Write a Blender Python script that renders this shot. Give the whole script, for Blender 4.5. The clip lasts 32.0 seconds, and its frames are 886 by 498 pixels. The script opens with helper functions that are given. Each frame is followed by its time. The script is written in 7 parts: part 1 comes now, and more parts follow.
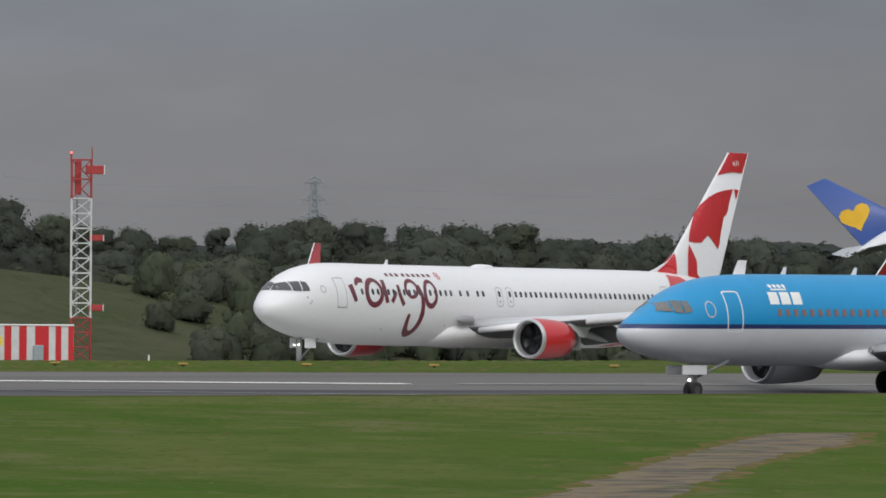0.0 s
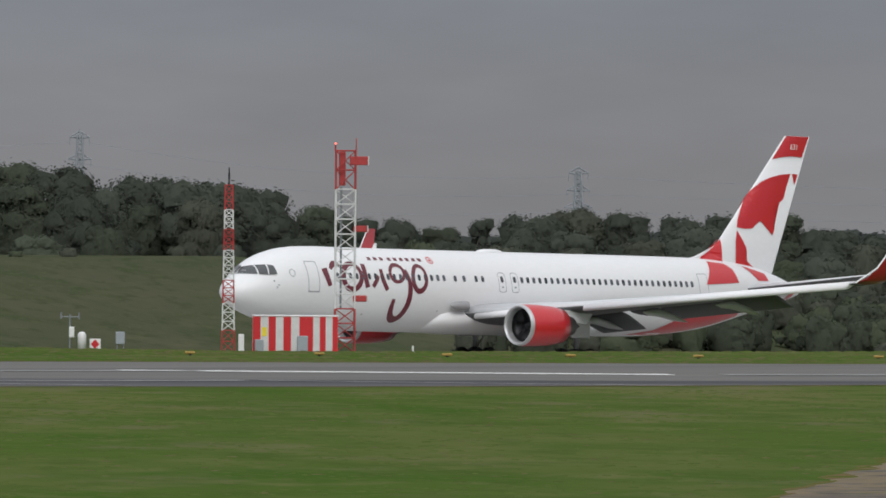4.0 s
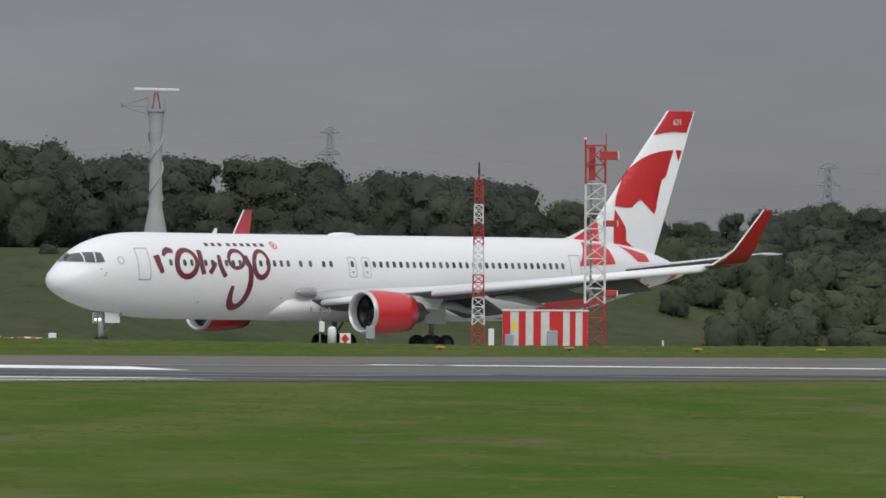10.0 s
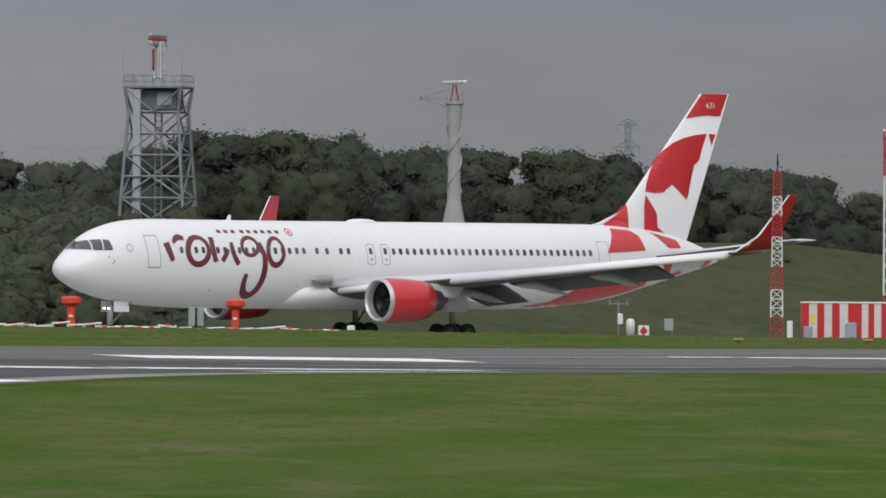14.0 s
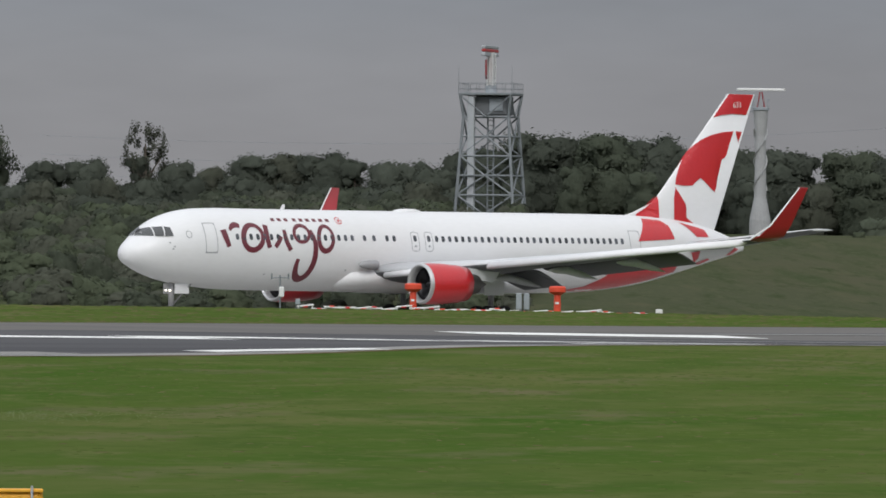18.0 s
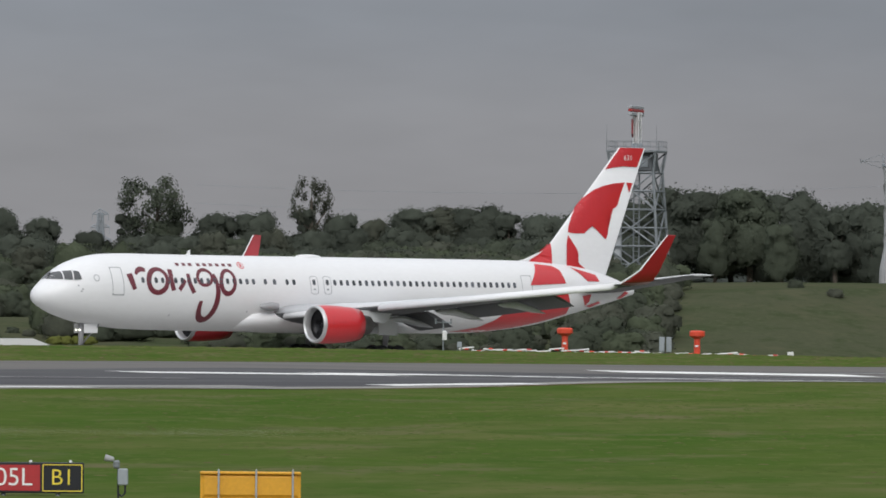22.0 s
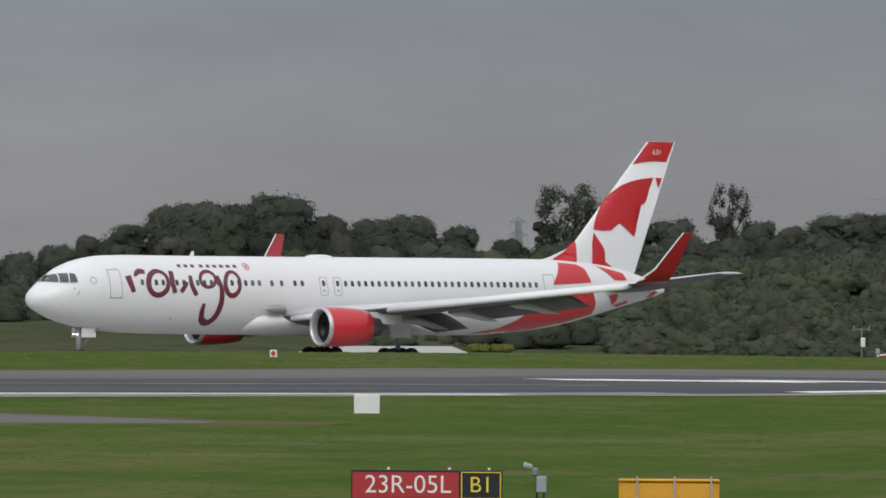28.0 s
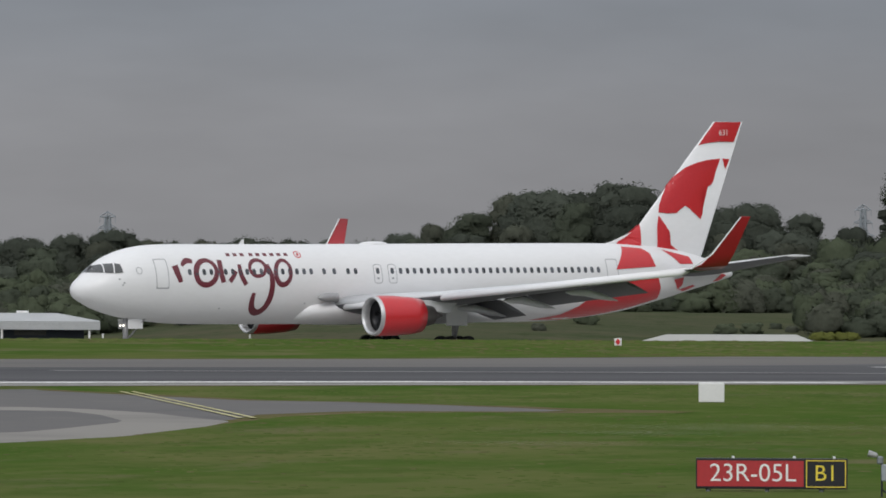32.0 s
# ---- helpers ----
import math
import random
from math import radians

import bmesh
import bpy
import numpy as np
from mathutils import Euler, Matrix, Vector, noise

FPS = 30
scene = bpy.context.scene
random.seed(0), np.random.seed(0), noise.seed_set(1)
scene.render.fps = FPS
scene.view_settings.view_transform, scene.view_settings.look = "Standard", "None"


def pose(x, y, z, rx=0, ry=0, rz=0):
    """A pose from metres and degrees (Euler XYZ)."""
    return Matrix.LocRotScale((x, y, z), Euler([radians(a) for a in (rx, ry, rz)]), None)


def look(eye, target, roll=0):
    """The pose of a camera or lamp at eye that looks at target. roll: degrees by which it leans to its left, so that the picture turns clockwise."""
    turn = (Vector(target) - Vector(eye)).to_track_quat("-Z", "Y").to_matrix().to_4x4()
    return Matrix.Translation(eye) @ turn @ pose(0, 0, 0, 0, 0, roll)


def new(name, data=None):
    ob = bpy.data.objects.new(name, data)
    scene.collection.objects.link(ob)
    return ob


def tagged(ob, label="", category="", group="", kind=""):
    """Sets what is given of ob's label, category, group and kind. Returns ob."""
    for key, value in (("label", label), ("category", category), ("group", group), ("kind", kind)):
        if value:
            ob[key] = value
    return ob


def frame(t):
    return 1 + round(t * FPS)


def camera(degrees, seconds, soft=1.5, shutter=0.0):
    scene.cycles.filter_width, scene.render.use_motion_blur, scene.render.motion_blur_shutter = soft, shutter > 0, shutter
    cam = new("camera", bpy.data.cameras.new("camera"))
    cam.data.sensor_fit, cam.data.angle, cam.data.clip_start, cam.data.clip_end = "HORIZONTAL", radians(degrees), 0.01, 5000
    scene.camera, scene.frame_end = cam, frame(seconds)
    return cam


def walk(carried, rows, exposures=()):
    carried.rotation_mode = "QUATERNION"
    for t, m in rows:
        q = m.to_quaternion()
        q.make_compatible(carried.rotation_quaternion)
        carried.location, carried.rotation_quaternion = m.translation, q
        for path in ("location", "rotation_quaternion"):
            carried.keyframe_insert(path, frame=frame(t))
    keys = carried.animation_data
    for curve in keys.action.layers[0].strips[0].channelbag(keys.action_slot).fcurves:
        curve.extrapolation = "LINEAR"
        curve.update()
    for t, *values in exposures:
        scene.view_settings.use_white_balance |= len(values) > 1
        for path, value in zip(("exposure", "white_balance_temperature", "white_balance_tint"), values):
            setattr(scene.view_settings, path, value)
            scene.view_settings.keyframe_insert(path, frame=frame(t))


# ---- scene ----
# The place: an airfield seen through a long lens from a low viewing mound. x runs along the runway, y across it.
cam = camera(5.906, 32.0, soft=1.7)
PATH = [
    (0, 67.88, 87.83, 45.187, 0.204, 0.415), (0.5, 67.88, 87.83, 44.917, 0.187, 0.413), (1, 67.88, 87.83, 44.813, 0.204, 0.411), (1.5, 67.88, 87.83, 44.794, 0.204, 0.408),
    (2, 67.88, 87.83, 44.815, 0.195, 0.406), (2.5, 67.88, 87.83, 44.670, 0.170, 0.408), (3, 67.88, 87.83, 43.926, 0.127, 0.413), (3.5, 67.88, 87.83, 43.510, 0.118, 0.408),
    (4, 67.88, 87.83, 43.426, 0.130, 0.406), (4.5, 67.88, 87.83, 43.479, 0.114, 0.406), (6.5, 67.88, 87.83, 43.460, 0.022, 0.407), (7, 67.88, 87.83, 43.119, 0.031, 0.409),
    (7.5, 67.88, 87.83, 42.682, 0.043, 0.412), (8, 67.88, 87.83, 42.413, 0.048, 0.413), (8.5, 67.88, 87.83, 42.122, 0.053, 0.415), (9, 67.88, 87.83, 41.971, 0.063, 0.412),
    (9.5, 67.88, 87.83, 41.866, 0.075, 0.405), (10, 67.88, 87.83, 41.759, 0.083, 0.401), (10.5, 67.88, 87.83, 41.421, 0.083, 0.397), (11, 67.88, 87.83, 41.211, 0.101, 0.392),
    (11.5, 67.88, 87.83, 41.084, 0.105, 0.388), (12, 67.88, 87.83, 40.713, 0.095, 0.382), (12.5, 67.88, 87.83, 40.489, 0.091, 0.375), (13, 67.88, 87.83, 40.360, 0.058, 0.369),
    (13.5, 67.88, 87.83, 40.105, 0.013, 0.359), (14, 67.88, 87.83, 39.769, 0.018, 0.352), (14.5, 67.88, 87.83, 38.640, 0.009, 0.359), (16.3, 67.88, 87.83, 38.097, -0.032, 0.368),
    (16.4, 67.88, 87.83, 38.075, -0.034, 0.368), (16.5, 65.46, 84.70, 38.045, -0.037, 0.369), (16.6, 63.05, 81.58, 38.020, -0.039, 0.370), (16.7, 60.63, 78.45, 38.002, -0.041, 0.373),
    (16.8, 58.22, 75.33, 37.989, -0.042, 0.375), (16.9, 55.80, 72.20, 37.975, -0.043, 0.378), (17, 53.39, 69.08, 37.957, -0.045, 0.381), (17.1, 50.97, 65.95, 37.938, -0.046, 0.384),
    (17.2, 48.55, 62.83, 37.920, -0.046, 0.387), (17.3, 46.14, 59.70, 37.900, -0.047, 0.390), (17.4, 43.72, 56.57, 37.874, -0.047, 0.394), (17.5, 41.31, 53.45, 37.838, -0.047, 0.397),
    (17.6, 38.89, 50.32, 37.789, -0.047, 0.400), (17.7, 36.48, 47.20, 37.729, -0.046, 0.404), (17.8, 34.06, 44.07, 37.664, -0.045, 0.407), (17.9, 31.65, 40.95, 37.599, -0.045, 0.411),
    (18, 29.23, 37.82, 37.539, -0.045, 0.415), (18.1, 26.81, 34.69, 37.482, -0.045, 0.420), (18.2, 24.40, 31.57, 37.424, -0.044, 0.425), (18.3, 21.98, 28.44, 37.370, -0.044, 0.431),
    (18.4, 19.57, 25.32, 37.321, -0.045, 0.437), (18.5, 17.15, 22.19, 37.284, -0.049, 0.444), (18.6, 14.74, 19.07, 37.258, -0.054, 0.450), (18.7, 12.32, 15.94, 37.244, -0.060, 0.457),
    (18.8, 9.90, 12.82, 37.236, -0.068, 0.464), (18.9, 7.49, 9.69, 37.229, -0.077, 0.471), (19, 5.07, 6.56, 37.219, -0.087, 0.478), (19.1, 2.66, 3.44, 37.204, -0.099, 0.486),
    (19.2, 0.24, 0.31, 37.188, -0.112, 0.494), (19.3, 0.00, 0.00, 37.177, -0.127, 0.502), (19.4, 0.00, 0.00, 37.168, -0.142, 0.510), (19.5, 0.00, 0.00, 37.162, -0.157, 0.518),
    (19.6, 0.00, 0.00, 37.155, -0.175, 0.525), (19.7, 0.00, 0.00, 37.147, -0.196, 0.531), (19.8, 0.00, 0.00, 37.141, -0.217, 0.537), (20, 0.00, 0.00, 37.128, -0.257, 0.547),
    (20.5, 0.00, 0.00, 37.090, -0.333, 0.558), (21, 0.00, 0.00, 37.069, -0.216, 0.540), (21.5, 0.00, 0.00, 36.859, 0.106, 0.509), (22, 0.00, 0.00, 36.554, 0.267, 0.473),
    (22.5, 0.00, 0.00, 36.146, 0.336, 0.441), (23, 0.00, 0.00, 35.781, 0.337, 0.389), (23.5, 0.00, 0.00, 35.581, 0.307, 0.364), (24, 0.00, 0.00, 35.378, 0.323, 0.342),
    (24.5, 0.00, 0.00, 35.035, 0.334, 0.330), (25, 0.00, 0.00, 34.800, 0.327, 0.325), (25.5, 0.00, 0.00, 34.489, 0.309, 0.328), (27.5, 0.00, 0.00, 33.786, 0.287, 0.338),
    (28, 0.00, 0.00, 33.766, 0.296, 0.344), (28.5, 0.00, 0.00, 33.752, 0.301, 0.347), (29, 0.00, 0.00, 33.719, 0.299, 0.346), (29.5, 0.00, 0.00, 33.415, 0.295, 0.341),
    (30, 0.00, 0.00, 32.756, 0.291, 0.336), (30.5, 0.00, 0.00, 32.095, 0.272, 0.327), (31, 0.00, 0.00, 31.695, 0.190, 0.318), (31.5, 0.00, 0.00, 31.594, 0.191, 0.309),
    (32, 0.00, 0.00, 31.468, 0.206, 0.303),
]
EYE = 5.6


def cam_pose(x, y, pan, tilt, roll):
    a, e = radians(pan), radians(tilt)
    eye = Vector((x, y, EYE))
    return look(eye, eye + 100 * Vector((math.sin(a) * math.cos(e), math.cos(a) * math.cos(e), math.sin(e))), roll)


walk(cam, [(t, cam_pose(x, y, p, e, r)) for t, x, y, p, e, r in PATH], [(0, 0), (16.5, 0), (18.5, 0.1), (21, 0.15), (22, 0.1), (23, 0), (27.5, -0.04), (30, -0.08), (32, -0.11)])

# ---- daylight: a heavy overcast, brighter overhead and behind the viewer ----
SUN_AZ, SUN_EL = 215.0, 36.0     # degrees clockwise from +y, and above the horizon
world = bpy.data.worlds.new("overcast_sky")
scene.world = world
world.use_nodes = True
wn, wl = world.node_tree.nodes, world.node_tree.links
wn.clear()


def wnode(kind, **kw):
    n = wn.new(kind)
    for k, v in kw.items():
        n.inputs[k].default_value = v
    return n


w_out, w_bg = wnode("ShaderNodeOutputWorld"), wnode("ShaderNodeBackground", Strength=1.0)
w_sky = wn.new("ShaderNodeTexSky")
w_sky.sky_type, w_sky.sun_disc = "NISHITA", False
w_sky.sun_elevation, w_sky.sun_rotation = radians(SUN_EL), radians(SUN_AZ)
w_tc, w_sep = wnode("ShaderNodeTexCoord"), wnode("ShaderNodeSeparateXYZ")
wl.new(w_tc.outputs["Generated"], w_sep.inputs[0])
# grey cloud deck: a smooth ramp by height above the horizon
w_ramp = wn.new("ShaderNodeValToRGB")
w_map = wnode("ShaderNodeMapRange")
w_map.inputs["From Min"].default_value, w_map.inputs["From Max"].default_value = -0.02, 1.0
wl.new(w_sep.outputs["Z"], w_map.inputs["Value"])
wl.new(w_map.outputs["Result"], w_ramp.inputs["Fac"])
els = w_ramp.color_ramp.elements
els[0].position, els[0].color = 0.0, (0.229, 0.231, 0.237, 1)
els[1].position, els[1].color = 1.0, (0.98, 1.02, 1.07, 1)
for pos, col in ((0.030, (0.237, 0.238, 0.256)), (0.040, (0.235, 0.240, 0.264)), (0.050, (0.212, 0.228, 0.264)), (0.064, (0.211, 0.232, 0.276)), (0.10, (0.206, 0.226, 0.260)), (0.3, (0.50, 0.53, 0.57))):
    e = els.new(pos)
    e.color = (*col, 1)
# soft cloud bands
w_mp = wnode("ShaderNodeMapping")
w_mp.inputs["Scale"].default_value = (9.0, 9.0, 34.0)
w_nz = wnode("ShaderNodeTexNoise", Scale=2.2, Detail=4.0, Roughness=0.55)
wl.new(w_tc.outputs["Generated"], w_mp.inputs["Vector"])
wl.new(w_mp.outputs["Vector"], w_nz.inputs["Vector"])
w_nr = wnode("ShaderNodeMapRange")
w_nr.inputs["From Min"].default_value, w_nr.inputs["From Max"].default_value = 0.3, 0.7
w_nr.inputs["To Min"].default_value, w_nr.inputs["To Max"].default_value = 0.91, 1.09
wl.new(w_nz.outputs["Fac"], w_nr.inputs["Value"])
w_mul = wn.new("ShaderNodeMix")
w_mul.data_type, w_mul.blend_type = "RGBA", "MULTIPLY"
w_mul.inputs["Factor"].default_value = 1.0
wl.new(w_ramp.outputs["Color"], w_mul.inputs["A"])
wl.new(w_nr.outputs["Result"], w_mul.inputs["B"])
w_sc = wn.new("ShaderNodeMix")
w_sc.data_type, w_sc.blend_type = "RGBA", "MULTIPLY"
w_sc.inputs["Factor"].default_value = 1.0
w_sc.inputs["B"].default_value = (0.08, 0.08, 0.08, 1)
wl.new(w_sky.outputs["Color"], w_sc.inputs["A"])
w_mix = wn.new("ShaderNodeMix")
w_mix.data_type = "RGBA"
w_mix.inputs["Factor"].default_value = 0.94
wl.new(w_sc.outputs["Result"], w_mix.inputs["A"])
wl.new(w_mul.outputs["Result"], w_mix.inputs["B"])
# the cloud is thin and bright round the hidden sun, high behind the viewer
w_dot = wn.new("ShaderNodeVectorMath")
w_dot.operation = "DOT_PRODUCT"
w_dot.inputs[1].default_value = (math.sin(radians(SUN_AZ)) * 0.87, math.cos(radians(SUN_AZ)) * 0.87, 0.5)
wl.new(w_tc.outputs["Generated"], w_dot.inputs[0])
w_lobe = wnode("ShaderNodeMapRange")
w_lobe.interpolation_type = "SMOOTHSTEP"
for k, v in (("From Min", -0.25), ("From Max", 1.0), ("To Min", 0.0), ("To Max", 0.30)):
    w_lobe.inputs[k].default_value = v
wl.new(w_dot.outputs["Value"], w_lobe.inputs["Value"])
w_add = wn.new("ShaderNodeMix")
w_add.data_type, w_add.blend_type = "RGBA", "ADD"
w_add.inputs["Factor"].default_value = 1.0
# the deck is a little thinner to one side of the view
w_side = wn.new("ShaderNodeVectorMath")
w_side.operation = "DOT_PRODUCT"
w_side.inputs[1].default_value = (-0.777, 0.629, 0.0)
wl.new(w_tc.outputs["Generated"], w_side.inputs[0])
w_grade = wnode("ShaderNodeMapRange")
for k, v in (("From Min", -0.2), ("From Max", 0.2), ("To Min", 0.80), ("To Max", 1.17)):
    w_grade.inputs[k].default_value = v
wl.new(w_side.outputs["Value"], w_grade.inputs["Value"])
w_tilt = wn.new("ShaderNodeMix")
w_tilt.data_type, w_tilt.blend_type = "RGBA", "MULTIPLY"
w_tilt.inputs["Factor"].default_value = 1.0
wl.new(w_mix.outputs["Result"], w_tilt.inputs["A"])
wl.new(w_grade.outputs["Result"], w_tilt.inputs["B"])
wl.new(w_tilt.outputs["Result"], w_add.inputs["A"])
wl.new(w_lobe.outputs["Result"], w_add.inputs["B"])
wl.new(w_add.outputs["Result"], w_bg.inputs["Color"])
wl.new(w_bg.outputs["Background"], w_out.inputs["Surface"])

sun_data = bpy.data.lights.new("sun", "SUN")
sun_data.energy, sun_data.angle, sun_data.color = 1.1, radians(20), (1.0, 0.97, 0.93)
sun = new("sun", sun_data)
_a, _e = radians(SUN_AZ), radians(SUN_EL)
sun.matrix_world = look((300 * math.sin(_a), 300 * math.cos(_a), 300), (0, 0, 300 - 300 * math.tan(_e)))


# ---- materials ----
def nmat(name):
    m = bpy.data.materials.new(name)
    m.use_nodes = True
    nt = m.node_tree
    return m, nt.nodes, nt.links, nt.nodes["Principled BSDF"]


def paint(name, col, rough=0.4, metal=0.0, vary=0.12, scale=0.8, bump=0.0, bscale=30.0, coat=0.0, streak=(1, 1, 1), emit=0.0, rand=0.0, island=0.0):
    """Procedural surface: base colour varied at two scales, optional relief, clear coat and variation by piece."""
    m, n, l, b = nmat(name)
    tc, mp = n.new("ShaderNodeTexCoord"), n.new("ShaderNodeMapping")
    mp.inputs["Scale"].default_value = streak
    l.new(tc.outputs["Object"], mp.inputs["Vector"])
    big, fine = n.new("ShaderNodeTexNoise"), n.new("ShaderNodeTexNoise")
    big.inputs["Scale"].default_value, big.inputs["Detail"].default_value = scale, 3
    fine.inputs["Scale"].default_value, fine.inputs["Detail"].default_value = scale * 13, 2
    l.new(mp.outputs["Vector"], big.inputs["Vector"])
    l.new(mp.outputs["Vector"], fine.inputs["Vector"])
    add = n.new("ShaderNodeMath")
    add.operation = "ADD"
    l.new(big.outputs["Fac"], add.inputs[0])
    l.new(fine.outputs["Fac"], add.inputs[1])
    rg = n.new("ShaderNodeMapRange")
    rg.inputs["From Min"].default_value, rg.inputs["From Max"].default_value = 0.6, 1.4
    rg.inputs["To Min"].default_value, rg.inputs["To Max"].default_value = 1 - vary, 1 + vary
    l.new(add.outputs[0], rg.inputs["Value"])
    hs = n.new("ShaderNodeHueSaturation")
    hs.inputs["Color"].default_value = (*col, 1)
    src = rg.outputs["Result"]
    if rand or island:
        oi = n.new("ShaderNodeObjectInfo" if rand else "ShaderNodeNewGeometry")
        rr = n.new("ShaderNodeMapRange")
        k = rand or island
        rr.inputs["To Min"].default_value, rr.inputs["To Max"].default_value = 1 - k, 1 + k
        l.new(oi.outputs["Random" if rand else "Random Per Island"], rr.inputs["Value"])
        mu = n.new("ShaderNodeMath")
        mu.operation = "MULTIPLY"
        l.new(src, mu.inputs[0])
        l.new(rr.outputs["Result"], mu.inputs[1])
        src = mu.outputs[0]
    l.new(src, hs.inputs["Value"])
    l.new(hs.outputs["Color"], b.inputs["Base Color"])
    b.inputs["Roughness"].default_value, b.inputs["Metallic"].default_value = rough, metal
    b.inputs["Coat Weight"].default_value = coat
    if emit:
        b.inputs["Emission Color"].default_value, b.inputs["Emission Strength"].default_value = (*col, 1), emit
    if bump:
        bn, bp = n.new("ShaderNodeTexNoise"), n.new("ShaderNodeBump")
        bn.inputs["Scale"].default_value, bn.inputs["Detail"].default_value = bscale, 4
        bp.inputs["Strength"].default_value, bp.inputs["Distance"].default_value = bump, 0.05
        l.new(mp.outputs["Vector"], bn.inputs["Vector"])
        l.new(bn.outputs["Fac"], bp.inputs["Height"])
        l.new(bp.outputs["Normal"], b.inputs["Normal"])
    return m


def banded(name, stops, rough=0.3, coat=0.4):
    """Paint that changes at set heights of its thing: stops of (height, colour) from below upwards."""
    m, n, l, b = nmat(name)
    tc, sep, rm, rp = n.new("ShaderNodeTexCoord"), n.new("ShaderNodeSeparateXYZ"), n.new("ShaderNodeMapRange"), n.new("ShaderNodeValToRGB")
    l.new(tc.outputs["Object"], sep.inputs[0])
    rm.inputs["From Min"].default_value, rm.inputs["From Max"].default_value = 0.0, 10.0
    l.new(sep.outputs["Z"], rm.inputs["Value"])
    l.new(rm.outputs["Result"], rp.inputs["Fac"])
    rp.color_ramp.interpolation = "CONSTANT"
    el = rp.color_ramp.elements
    el[0].position, el[0].color = stops[0][0] / 10, (*stops[0][1], 1)
    el[1].position, el[1].color = stops[1][0] / 10, (*stops[1][1], 1)
    for h, c in stops[2:]:
        el.new(h / 10).color = (*c, 1)
    nz, hs, rg = n.new("ShaderNodeTexNoise"), n.new("ShaderNodeHueSaturation"), n.new("ShaderNodeMapRange")
    nz.inputs["Scale"].default_value, nz.inputs["Detail"].default_value = 0.9, 4
    rg.inputs["To Min"].default_value, rg.inputs["To Max"].default_value = 0.9, 1.08
    l.new(tc.outputs["Object"], nz.inputs["Vector"])
    l.new(nz.outputs["Fac"], rg.inputs["Value"])
    l.new(rg.outputs["Result"], hs.inputs["Value"])
    l.new(rp.outputs["Color"], hs.inputs["Color"])
    l.new(hs.outputs["Color"], b.inputs["Base Color"])
    b.inputs["Roughness"].default_value, b.inputs["Coat Weight"].default_value = rough, coat
    return m


def blend_mat(name, layers, rough=0.95, bump=0.3, bscale=2.0, spec=0.2, island=0.0, turn=0.0):
    """Ground surface: a base colour overlaid by patches that lie turned about z. layers: (colour, noise scale xyz, low, high); the first is the base."""
    m, n, l, b = nmat(name)
    tc, lay = n.new("ShaderNodeTexCoord"), n.new("ShaderNodeMapping")
    lay.inputs["Rotation"].default_value = (0, 0, math.radians(turn))
    l.new(tc.outputs["Object"], lay.inputs["Vector"])
    col = None
    for i, (c, sc, lo, hi) in enumerate(layers):
        if i == 0:
            rgb = n.new("ShaderNodeRGB")
            rgb.outputs[0].default_value = (*c, 1)
            col = rgb.outputs[0]
            continue
        mp, nz, rg, mx = n.new("ShaderNodeMapping"), n.new("ShaderNodeTexNoise"), n.new("ShaderNodeMapRange"), n.new("ShaderNodeMix")
        mp.inputs["Scale"].default_value, mp.inputs["Location"].default_value = sc, (i * 7.3, i * 3.1, 0)
        nz.inputs["Scale"].default_value, nz.inputs["Detail"].default_value, nz.inputs["Roughness"].default_value = 1.0, 5, 0.6
        rg.inputs["From Min"].default_value, rg.inputs["From Max"].default_value = lo, hi
        mx.data_type = "RGBA"
        mx.inputs["B"].default_value = (*c, 1)
        l.new(lay.outputs["Vector"], mp.inputs["Vector"])
        l.new(mp.outputs["Vector"], nz.inputs["Vector"])
        l.new(nz.outputs["Fac"], rg.inputs["Value"])
        l.new(rg.outputs["Result"], mx.inputs["Factor"])
        l.new(col, mx.inputs["A"])
        col = mx.outputs["Result"]
    if island:
        geo, rr, hs = n.new("ShaderNodeNewGeometry"), n.new("ShaderNodeMapRange"), n.new("ShaderNodeHueSaturation")
        rr.inputs["To Min"].default_value, rr.inputs["To Max"].default_value = 1 - island, 1 + island
        l.new(geo.outputs["Random Per Island"], rr.inputs["Value"])
        l.new(rr.outputs["Result"], hs.inputs["Value"])
        l.new(col, hs.inputs["Color"])
        col = hs.outputs["Color"]
    l.new(col, b.inputs["Base Color"])
    b.inputs["Roughness"].default_value = rough
    b.inputs["Specular IOR Level"].default_value = spec
    if bump:
        bn, bp = n.new("ShaderNodeTexNoise"), n.new("ShaderNodeBump")
        bn.inputs["Scale"].default_value, bn.inputs["Detail"].default_value = bscale, 5
        bp.inputs["Strength"].default_value, bp.inputs["Distance"].default_value = bump, 0.15
        l.new(tc.outputs["Object"], bn.inputs["Vector"])
        l.new(bn.outputs["Fac"], bp.inputs["Height"])
        l.new(bp.outputs["Normal"], b.inputs["Normal"])
    return m


